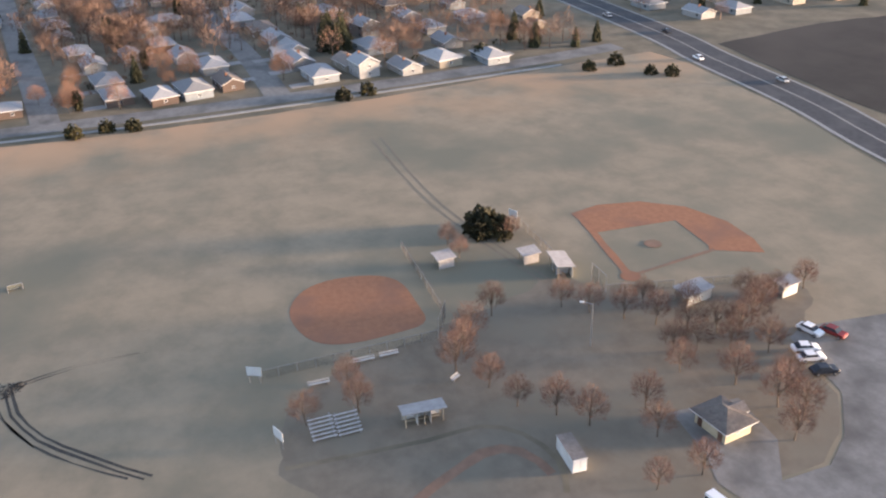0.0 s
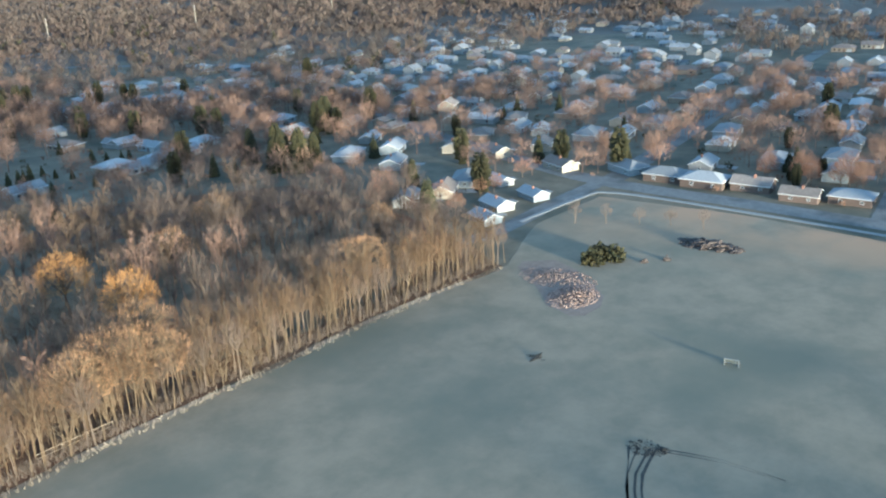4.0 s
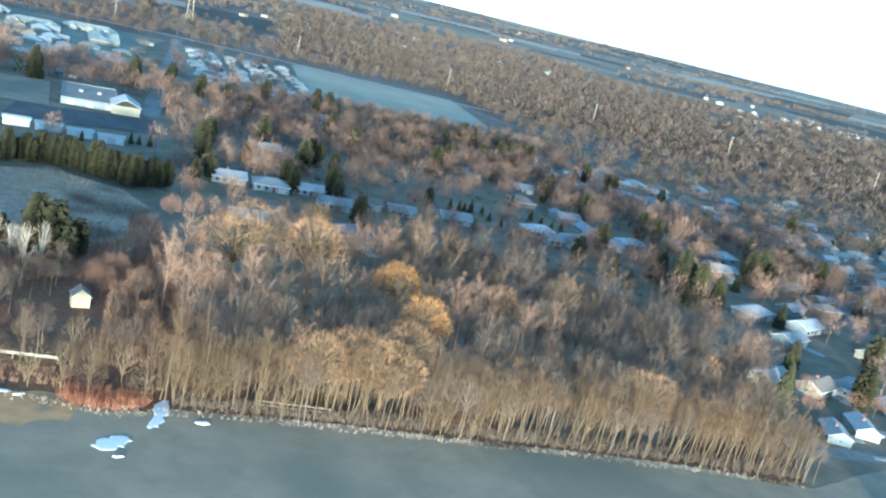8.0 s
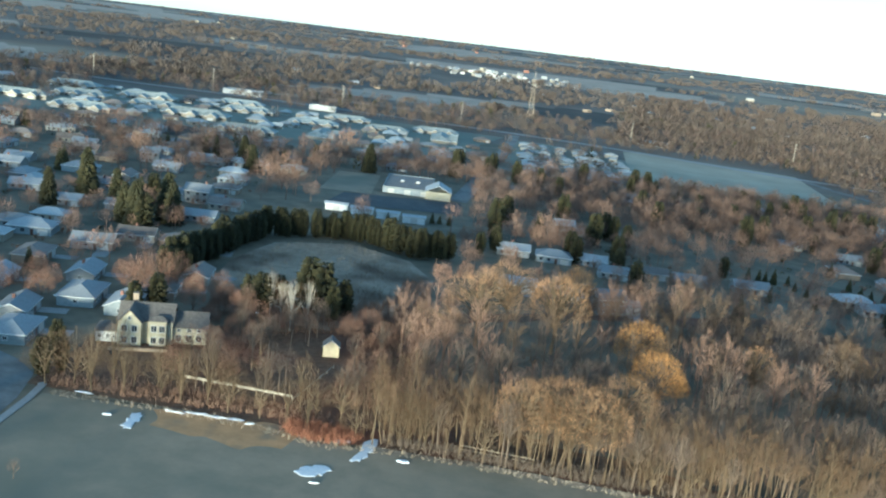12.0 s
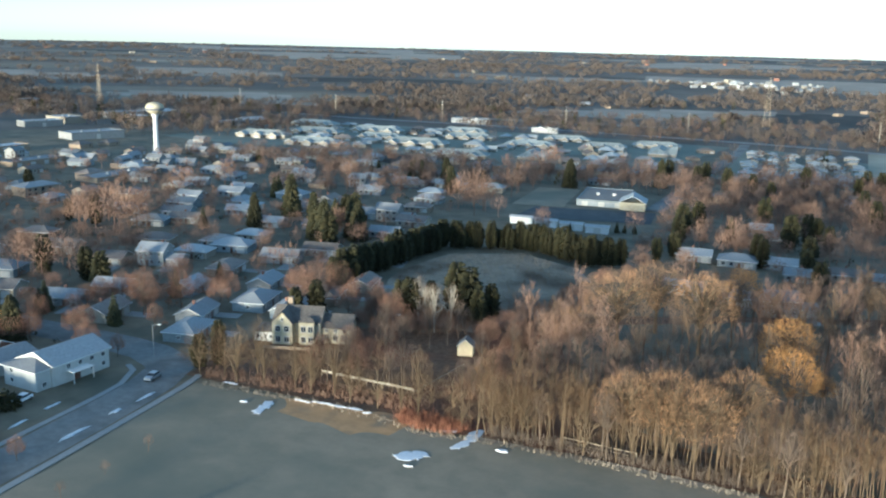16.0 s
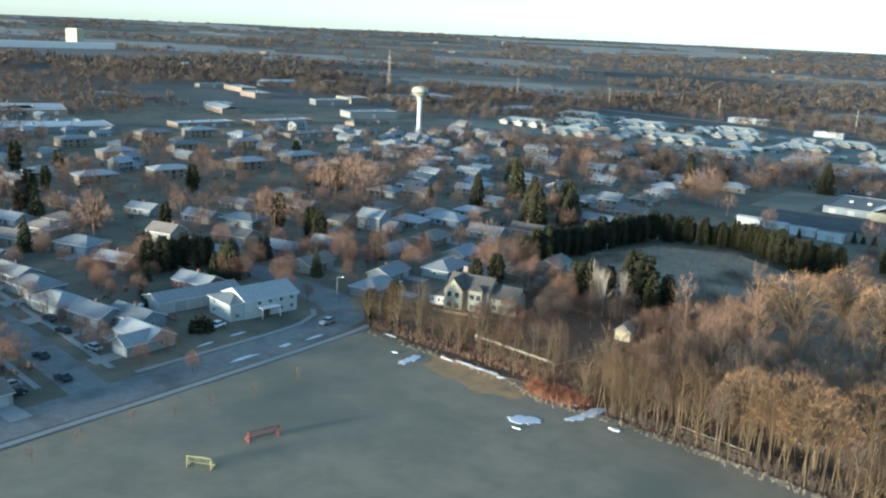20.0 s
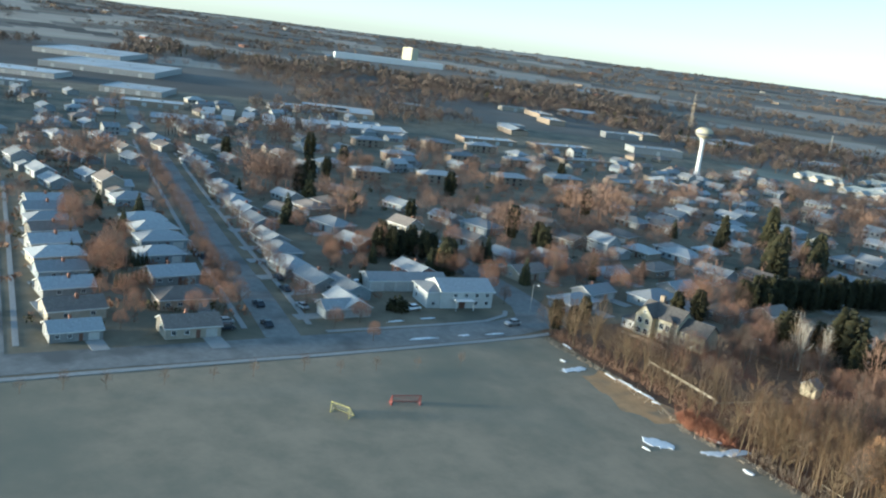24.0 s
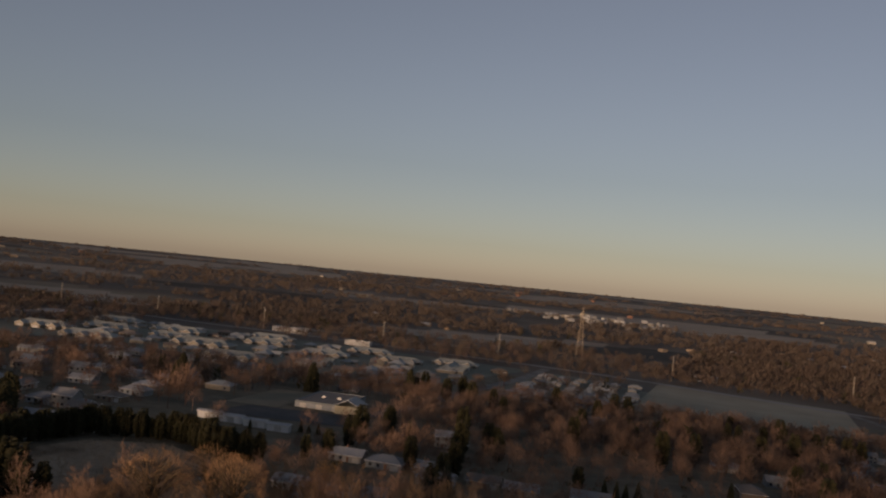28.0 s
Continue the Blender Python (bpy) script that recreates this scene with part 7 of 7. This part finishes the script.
bench(38, 6.8, -60, 1.8, "short dark-shaded park bench below a tree")


def park_house():
    """Small hipped park building with pale walls."""
    root = new("park_building")
    part("wall", boxes((-3.6, -3.0, -0.2, 3.6, 3.0, 2.6)), "siding_cream", root)
    part("roof", hip_roof(7.2, 6.0, 2.6, 2.0, 0.8), "shingle_brown", root)
    part("dormer", gable_walls(3.0, 2.6, 2.9, 1.1), "siding_cream", root).matrix_basis = pose(0, -2.6, 0, 0, 0, 90)
    part("dormer_roof", gable_roof(3.4, 2.6, 2.9, 1.1, 0.3), "shingle_brown", root).matrix_basis = pose(0, -2.5, 0, 0, 0, 90)
    for px in (-2.4, 2.4):
        part("door", boxes((px - 0.5, 2.98, 0, px + 0.5, 3.07, 2.05)), "door", root)
    window(root, -3.6, 0, 1.7, -90, 1.0, 0.7)
    root.matrix_basis = at(12.2, -23.6, 8, 0.82)
    return tagged(root, "small cream park building with a brown hipped roof", "park building")


park_house()
patch("pavement_park", [(18, -19), (17, -30), (7, -29), (0, -24), (-4, -18), (3, -16), (8, -18)], 0.058, "street", "grey asphalt apron round the park building", "pavement", cell=3)


patch("ground_island", [(28, -46), (12, -44.2), (4.6, -37.5), (0.7, -31.5), (0.7, -22), (12, -19), (22, -28), (31, -42)], 0.045, "parkland", "rounded island of trodden grass in the car park", wobble=0.5, cell=2)


def container():
    root = new("container")
    bm = bmesh.new()
    box(bm, -3.2, -1.2, 0.15, 3.2, 1.2, 2.7, 0.05)
    for k in range(14):
        x = -3.0 + 0.44 * k
        box(bm, x, -1.26, 0.3, x + 0.22, -1.21, 2.55)
        box(bm, x, 1.21, 0.3, x + 0.22, 1.26, 2.55)
    part("body", bm, "metal_white", root)
    part("roof", boxes((-3.25, -1.28, 2.71, 3.25, 1.28, 2.8)), "shingle_brown", root)
    for s in (-0.6, 0.6):
        part("door", boxes((-3.3, s - 0.55, 0.3, -3.22, s + 0.55, 2.5), bevel=0.01), "trim", root)
    root.matrix_basis = at(14.5, -0.6, -5, 0.86)
    return tagged(root, "white storage container with a greyish roof", "container")


container()


def sign_board(x, y, turn, label):
    root = new("score_board")
    part("panel", boxes((-1.2, -0.06, 1.4, 1.2, 0.06, 3.0), bevel=0.02), "metal_white", root)
    for px in (-0.9, 0.9):
        bm = bmesh.new()
        tube(bm, (px, 0, -0.1), (px, 0, 1.5), 0.06, 0.06)
        part("post", bm, "steel", root)
    root.matrix_basis = at(x, y, turn)
    return tagged(root, label, "board")


sign_board(33, 35.6, 20, "white score board on two posts")
sign_board(49.5, 35.8, 60, "white board at the end of the fence")
sign_board(85, -25.3, 20, "white board catching the sun beside a tree")


def lamp_post(x, y, h, turn, label):
    root = new("street_lamp")
    bm = bmesh.new()
    tube(bm, (0, 0, -0.2), (0, 0, h), 0.1, 0.06, 8)
    part("pole", bm, "steel", root)
    bm = bmesh.new()
    tube(bm, (0, 0, h - 0.1), (1.6, 0, h + 0.25), 0.05, 0.04)
    part("arm", bm, "steel", root)
    part("head", boxes((1.4, -0.16, h + 0.15, 2.1, 0.16, h + 0.32), bevel=0.04), "trim", root)
    root.matrix_basis = at(x, y, turn)
    return tagged(root, label, "street lamp", group="street lamps")


lamp_post(-91.5, 163, 7.5, 10, "tall steel street lamp at the road's bend")
lamp_post(38, -17, 8, 60, "tall steel lamp in the park")
lamp_post(-47, 198, 6, 0, "garden lamp on a thin pole")


def goal(x, y, turn, paint, net, label, w=5.6, h=2.1, d=1.8):
    root = new("football_goal")
    for name, a, b in (("post", (-w / 2, 0, 0), (-w / 2, 0, h)), ("post", (w / 2, 0, 0), (w / 2, 0, h)), ("crossbar", (-w / 2, 0, h), (w / 2, 0, h)), ("ground_bar", (-w / 2, d, 0.05), (w / 2, d, 0.05)),
                       ("side_bar", (-w / 2, 0, 0.05), (-w / 2, d, 0.05)), ("side_bar", (w / 2, 0, 0.05), (w / 2, d, 0.05)), ("stay", (-w / 2, 0, h), (-w / 2, d, 0.05)), ("stay", (w / 2, 0, h), (w / 2, d, 0.05))):
        bm = bmesh.new()
        tube(bm, a, b, 0.07, 0.07)
        part(name, bm, paint, root)
    bm = bmesh.new()
    for k in range(29):
        px = -w / 2 + w * k / 28
        tube(bm, (px, 0, h), (px, d, 0.06), 0.015, 0.015, 3)
    for k in range(1, 11):
        f = k / 11
        tube(bm, (-w / 2, d * f, h * (1 - f)), (w / 2, d * f, h * (1 - f)), 0.015, 0.015, 3)
        for s in (-1, 1):
            tube(bm, (s * w / 2, d * f, 0.05), (s * w / 2, d * f, h * (1 - f)), 0.015, 0.015, 3)
    part("net", bm, net, root)
    root.matrix_basis = at(x, y, turn)
    return tagged(root, label, "goal", group="goals")


goal(-45.2, 100, 75, "red_paint", "net", "red football goal with a reddish net")
goal(-44.5, 86, 30, "yellow_paint", "net_pale", "yellow football goal tipped beside its mate", w=4.0)
goal(96.5, 71.5, -80, "steel", "net_pale", "small grey football goal on the meadow", w=2.6, h=1.4, d=1.2)


def car(x, y, turn, paint, label, van=False):
    root = new("van" if van else "car")
    bm = bmesh.new()
    prof = [(-2.15, 0.35), (-2.2, 0.75), (-1.9, 0.95), (-1.15, 1.0), (-0.7, 1.0), (1.6, 1.0), (2.1, 0.9), (2.2, 0.6), (2.15, 0.35)] if not van else [(-2.5, 0.4), (-2.55, 0.9), (-2.2, 1.15), (2.4, 1.2), (2.5, 0.5), (2.4, 0.4)]
    a = [bm.verts.new((px, -0.85, pz)) for px, pz in prof]
    b = [bm.verts.new((px, 0.85, pz)) for px, pz in prof]
    bm.faces.new(a)
    bm.faces.new(b[::-1])
    for i in range(len(prof)):
        j = (i + 1) % len(prof)
        bm.faces.new((a[i], b[i], b[j], a[j]))
    bmesh.ops.recalc_face_normals(bm, faces=bm.faces[:])
    bmesh.ops.bevel(bm, geom=bm.edges[:], offset=0.05, segments=1, affect="EDGES")
    part("body", bm, paint, root)
    bm = bmesh.new()
    cab = [(-1.1, 0.98), (-0.45, 1.45), (1.1, 1.45), (1.75, 0.98)] if not van else [(-2.1, 1.1), (-1.5, 2.0), (2.35, 2.05), (2.4, 1.1)]
    a = [bm.verts.new((px, -0.78 + 0.1 * (pz > 1.2), pz)) for px, pz in cab]
    b = [bm.verts.new((px, 0.78 - 0.1 * (pz > 1.2), pz)) for px, pz in cab]
    bm.faces.new(a)
    bm.faces.new(b[::-1])
    for i in range(4):
        j = (i + 1) % 4
        bm.faces.new((a[i], b[i], b[j], a[j]))
    bmesh.ops.recalc_face_normals(bm, faces=bm.faces[:])
    cabin = part("cabin_glass", bm, "glass", root)
    top = boxes((-0.42, -0.7, 1.44, 1.08, 0.7, 1.5)) if not van else boxes((-1.5, -0.72, 1.3, 2.42, 0.72, 2.1))
    part("roof", top, paint, root)
    for px in (-1.4, 1.35):
        for py in (-0.8, 0.8):
            bm = bmesh.new()
            tube(bm, (px, py - 0.1, 0.33), (px, py + 0.1, 0.33), 0.33, 0.33, 12)
            wheel = part("wheel", bm, "dark", root)
            bm = bmesh.new()
            tube(bm, (px, py - 0.115, 0.33), (px, py + 0.115, 0.33), 0.18, 0.18, 8)
            part("rim", bm, "steel", wheel)
    root.matrix_basis = at(x, y, turn, lift=0.06)
    return tagged(root, label, "van" if van else "car", group="parked vehicles")


CARS = [(25, -55, 20, "car_red"), (17, -46, 75, "car_dark"), (23, -47.6, 70, "car_white"), (20.6, -46.6, 75, "car_white"), (27, -52, 15, "car_white"), (-82.5, 151, 95, "car_silver"), (-93, 90, 2, "car_dark"), (-107, 93, 3, "car_dark"), (-92, 80, 90, "car_dark"), (-96, 81, 90, "car_silver"), (-98, 130.5, 95, "car_white"), (-104, 35, 5, "car_dark"), (-111, 35.5, 5, "car_silver"), (-96, 76, 0, "car_dark"), (-104, 103, 5, "car_silver"), (-128, 106, 4, "car_dark"), (-150, 92, 4, "car_dark"), (-118, 104, 4, "car_dark"), (-122, 128, 80, "car_white")]
for x, y, t, p in CARS:
    car(x, y, t, p, {"car_red": "dark red parked car", "car_dark": "dark parked saloon car", "car_silver": "silver parked car", "car_white": "white parked car"}[p] + " on grey asphalt")
for x, y, t in [(-2, -13, 10)]:
    car(x, y, t, "car_white", "white parked van at the car park's edge", van=True)
for x, y, p in [(171, -132.6, "car_white"), (205, -143.2, "car_dark"), (236, -137.2, "car_silver"), (300, -144.6, "car_dark"), (340, -136.6, "car_white"), (140, -140.5, "car_silver")]:
    car(x, y, 178, p, "car on the dark divided highway")

# ruts in the meadow
for pts, w in [([(63.4, 71.4), (56, 70.2), (48.5, 66.6), (41.5, 60.7), (33.7, 52.9)], 0.42), ([(63, 72.3), (55.5, 71.1), (48, 67.5), (41, 61.6), (33.4, 54)], 0.42), ([(62.5, 74), (55, 72.2), (47.4, 68.5), (40.4, 62.7), (34.4, 56)], 0.32), ([(62, 75.5), (58, 73.6), (52, 71.0), (46.5, 68.0)], 0.28), ([(63.5, 72), (66, 62), (65.5, 52)], 0.16), ([(62.8, 71.6), (65.3, 61.4), (65.1, 50.5)], 0.14)]:
    ribbon("track_rut", pts, w, 0.055, "mud", "muddy tyre rut pressed into the meadow", "track", wobble=0.3)
ribbon("pavement_park_path", [(28, 36), (26, 16), (26, 8), (22, 3), (15, 1), (9, 3)], 0.9, 0.05, "lawn", "narrow worn path through the park", "pavement")
for pts in [[(55, -22), (100, -15), (146, -16)], [(57, -20), (101, -13), (146, -13.5)]]:
    ribbon("track_lane", pts, 0.5, 0.048, "parkland", "faint worn wheel track across the meadow", "track", wobble=0.2)
# the sun that reaches this strip is painted by its colour
patch("ground_worn_a", [(-21, 151), (-36, 153.5), (-52, 153), (-50, 148), (-42, 145), (-33, 143.5), (-25, 144.5)], 0.042, "straw_grass", "tan strip of dry grass before the wood", wobble=3.5, cell=1)

H = random.Random(5)
# rubble heap, brush heaps
def heap(name, n, cx, cy, rx, ry, size, material, label, category, flat=0.6, long=1.0):
    verts, faces = [], []
    for i in range(n):
        a, r = H.uniform(0, 6.28), math.sqrt(H.random())
        x, y = cx + rx * r * math.cos(a), cy + ry * r * math.sin(a)
        s = size * H.uniform(0.4, 1.2)
        t = H.uniform(0, 3.14)
        z = gz(x, y) + max(0, (1 - r) * size * 4.0 * H.random())
        k = len(verts)
        for dx, dy, dz in ((-1, -1, -0.6), (1, -1, -0.5), (1.1, 1, -0.6), (-0.9, 1, -0.5), (-0.7, -0.6, 0.7), (0.6, -0.7, 1), (0.7, 0.7, 0.8), (-0.6, 0.6, 1)):
            dx, dy = dx * long + H.uniform(-0.3, 0.3), dy + H.uniform(-0.3, 0.3)
            verts.append((x + s * (dx * math.cos(t) - dy * math.sin(t)), y + s * (dx * math.sin(t) + dy * math.cos(t)), z + s * dz * flat))
        faces += [tuple(k + q for q in f) for f in ((4, 5, 6, 7), (0, 1, 5, 4), (1, 2, 6, 5), (2, 3, 7, 6), (3, 0, 4, 7))]
    return tagged(pyd(name, verts, faces, material), label, category, kind="stuff")


patch("ground_rubble", [(101, 108), (103, 105), (108, 104.5), (114, 106.5), (119, 111), (126, 121), (128, 127), (124, 133.5), (120, 133), (112, 123), (104, 115)], 0.05, "rubble_dust", "pale dusty ground strewn with rubble", wobble=1.2, cell=1.5)
heap("rubble_heap", 900, 110.5, 112.5, 7.0, 5.6, 0.25, "rubble", "heap of broken pinkish rubble on the meadow", "rubble")
heap("rubble_strip", 900, 118.5, 121, 6, 10, 0.17, "rubble", "strewn rubble reaching to the wood", "rubble")
for cx, cy, rx, ry, n in [(62.8, 73, 2.6, 3.2, 150), (63.6, 70.5, 1.2, 1.2, 60), (81, 104, 2.6, 0.5, 45), (81, 104, 0.6, 2.2, 45)]:
    heap("mud_clods", n, cx, cy, rx, ry, 0.16, "mud", "dark clods of churned mud on the meadow", "mud", flat=0.35)
heap("brush_heap", 150, 156, 99, 3.5, 8.5, 0.5, "brush", "long dark heap of cut brushwood and posts", "brushwood", long=2.5)
ribbon("ground_edge_strip", [(-9, 150.2), (0, 150.2), (20, 149.2), (42, 146.2), (75, 143.7), (98, 140.2), (117, 136.2)], 1.3, 0.05, "tallgrass", "pale strip of dry stalks at the wood's edge", "ground", wobble=0.7)
# small lumps added to stand for bits of dry grass and snow
for i in range(12):
    heap("edge_stones", 9, -5 + 10.2 * i, edge_y(-5 + 10.2 * i) - 0.6, 4.5, 0.5, 0.08, "tallgrass", "pale stones along the wood's edge", "stones")
for x, y in [(138, 108), (142, 104)]:
    heap("brush_pile", 22, x, y, 0.9, 0.9, 0.35, "brush", "small dark brush pile on the meadow", "brushwood")


def shrub_mass(name, outline, n, h, material, label):
    """Dense low stems filling an area."""
    verts, faces = [], []
    xs, ys = [p[0] for p in outline], [p[1] for p in outline]
    while len(faces) < n:
        x, y = H.uniform(min(xs), max(xs)), H.uniform(min(ys), max(ys))
        if inside(x, y, outline):
            hh = h * H.uniform(0.5, 1.2)
            o = Vector((x, y, gz(x, y)))
            for k in range(5):
                d = Vector((H.gauss(0, 0.4), H.gauss(0, 0.4), 1)).normalized()
                tri_twig(verts, faces, o + Vector((H.uniform(-0.2, 0.2), H.uniform(-0.2, 0.2), hh * 0.15 * k)), d, hh * H.uniform(0.5, 1.0), 0.08, H)
    return tagged(pyd(name, verts, faces, material), label, "shrubs", kind="stuff")


shrub_mass("red_shrubs", [(-27, 152), (-21, 149), (-14, 149.5), (-11, 153), (-18, 156), (-26, 156)], 4200, 1.4, "shrub_red", "thicket of glowing red-brown dogwood stems")
shrub_mass("hedge_shrubs", [(-74, 156), (-50, 156), (-30, 156), (-12, 153), (-10, 160), (-40, 164), (-74, 162)], 6500, 1.2, "mid_twigs", "brown undergrowth below the bare trees")
shrub_mass("edge_shrubs", [(-8, 151.5), (40, 148.3), (98, 142), (119, 138), (120, 143), (98, 147), (40, 152.5), (-8, 155)], 15000, 1.7, "wood_dull", "brown undergrowth along the wood's edge")
shrub_mass("clearing_shrubs", [(-22, 165), (-6, 165), (-6, 225), (-20, 225)], 9000, 2.0, "mid_twigs", "brown thicket between wood and garden")

shrub_mass("clearing_thicket", [(-62, 203), (-40, 203), (-14, 214), (-8, 236), (-10, 262), (-18, 262), (-18, 240), (-34, 224), (-64, 226)], 14000, 2.6, "mid_twigs", "brown thicket at the edge of the clearing")
shrub_mass("clearing_grass", [(-62, 217), (-70, 262), (-64, 290), (-42, 303), (-22, 290), (-12, 270), (-16, 242), (-30, 214)], 22000, 1.1, "tallgrass", "dry tall grass tufts of the clearing")
shrub_mass("meadow_rim_grass", [(-72, 152), (-50, 152), (-30, 150), (-20, 147), (0, 148.6), (42, 145), (98, 139), (118, 135), (118, 137), (98, 141.5), (42, 147.5), (0, 151), (-20, 150), (-36, 154), (-72, 155)], 5000, 0.6, "tallgrass", "uncut dry grass along the wood's edge")


def rail(x0, y0, x1, y1, rails, h, label, thick=0.12):
    root = new("rail_fence")
    length = math.hypot(x1 - x0, y1 - y0)
    n = max(2, int(length / 3.5))
    for k in range(n + 1):
        part("post", boxes((length * k / n - 0.08, -0.08, -0.1, length * k / n + 0.08, 0.08, h + 0.1)), "wood", root)
    for k in range(rails):
        z = h * (k + 1) / rails
        part("rail", boxes((0, -0.14, z - thick, length, -0.09, z + thick)), "siding_tan" if rails == 1 else "wood", root)
    root.matrix_basis = Matrix.LocRotScale((x0, y0, gz(x0, y0)), Euler((0, 0, math.atan2(y1 - y0, x1 - x0))), None)
    return tagged(root, label, "rail fence", group="rail fences")


rail(-50.5, 167.3, -28, 165.2, 1, 1.3, "long pale timber rail below the garden", 0.28)
rail(-28, 165.2, -24, 186, 1, 0.7, "grey timber rail towards the shed", 0.12)
rail(6.5, 154.0, 20, 152.6, 2, 1.5, "pale two-rail timber fence among the front trees", 0.07)
rail(208, 92, 224, 94, 2, 1.2, "dark timber garden fence", 0.1)
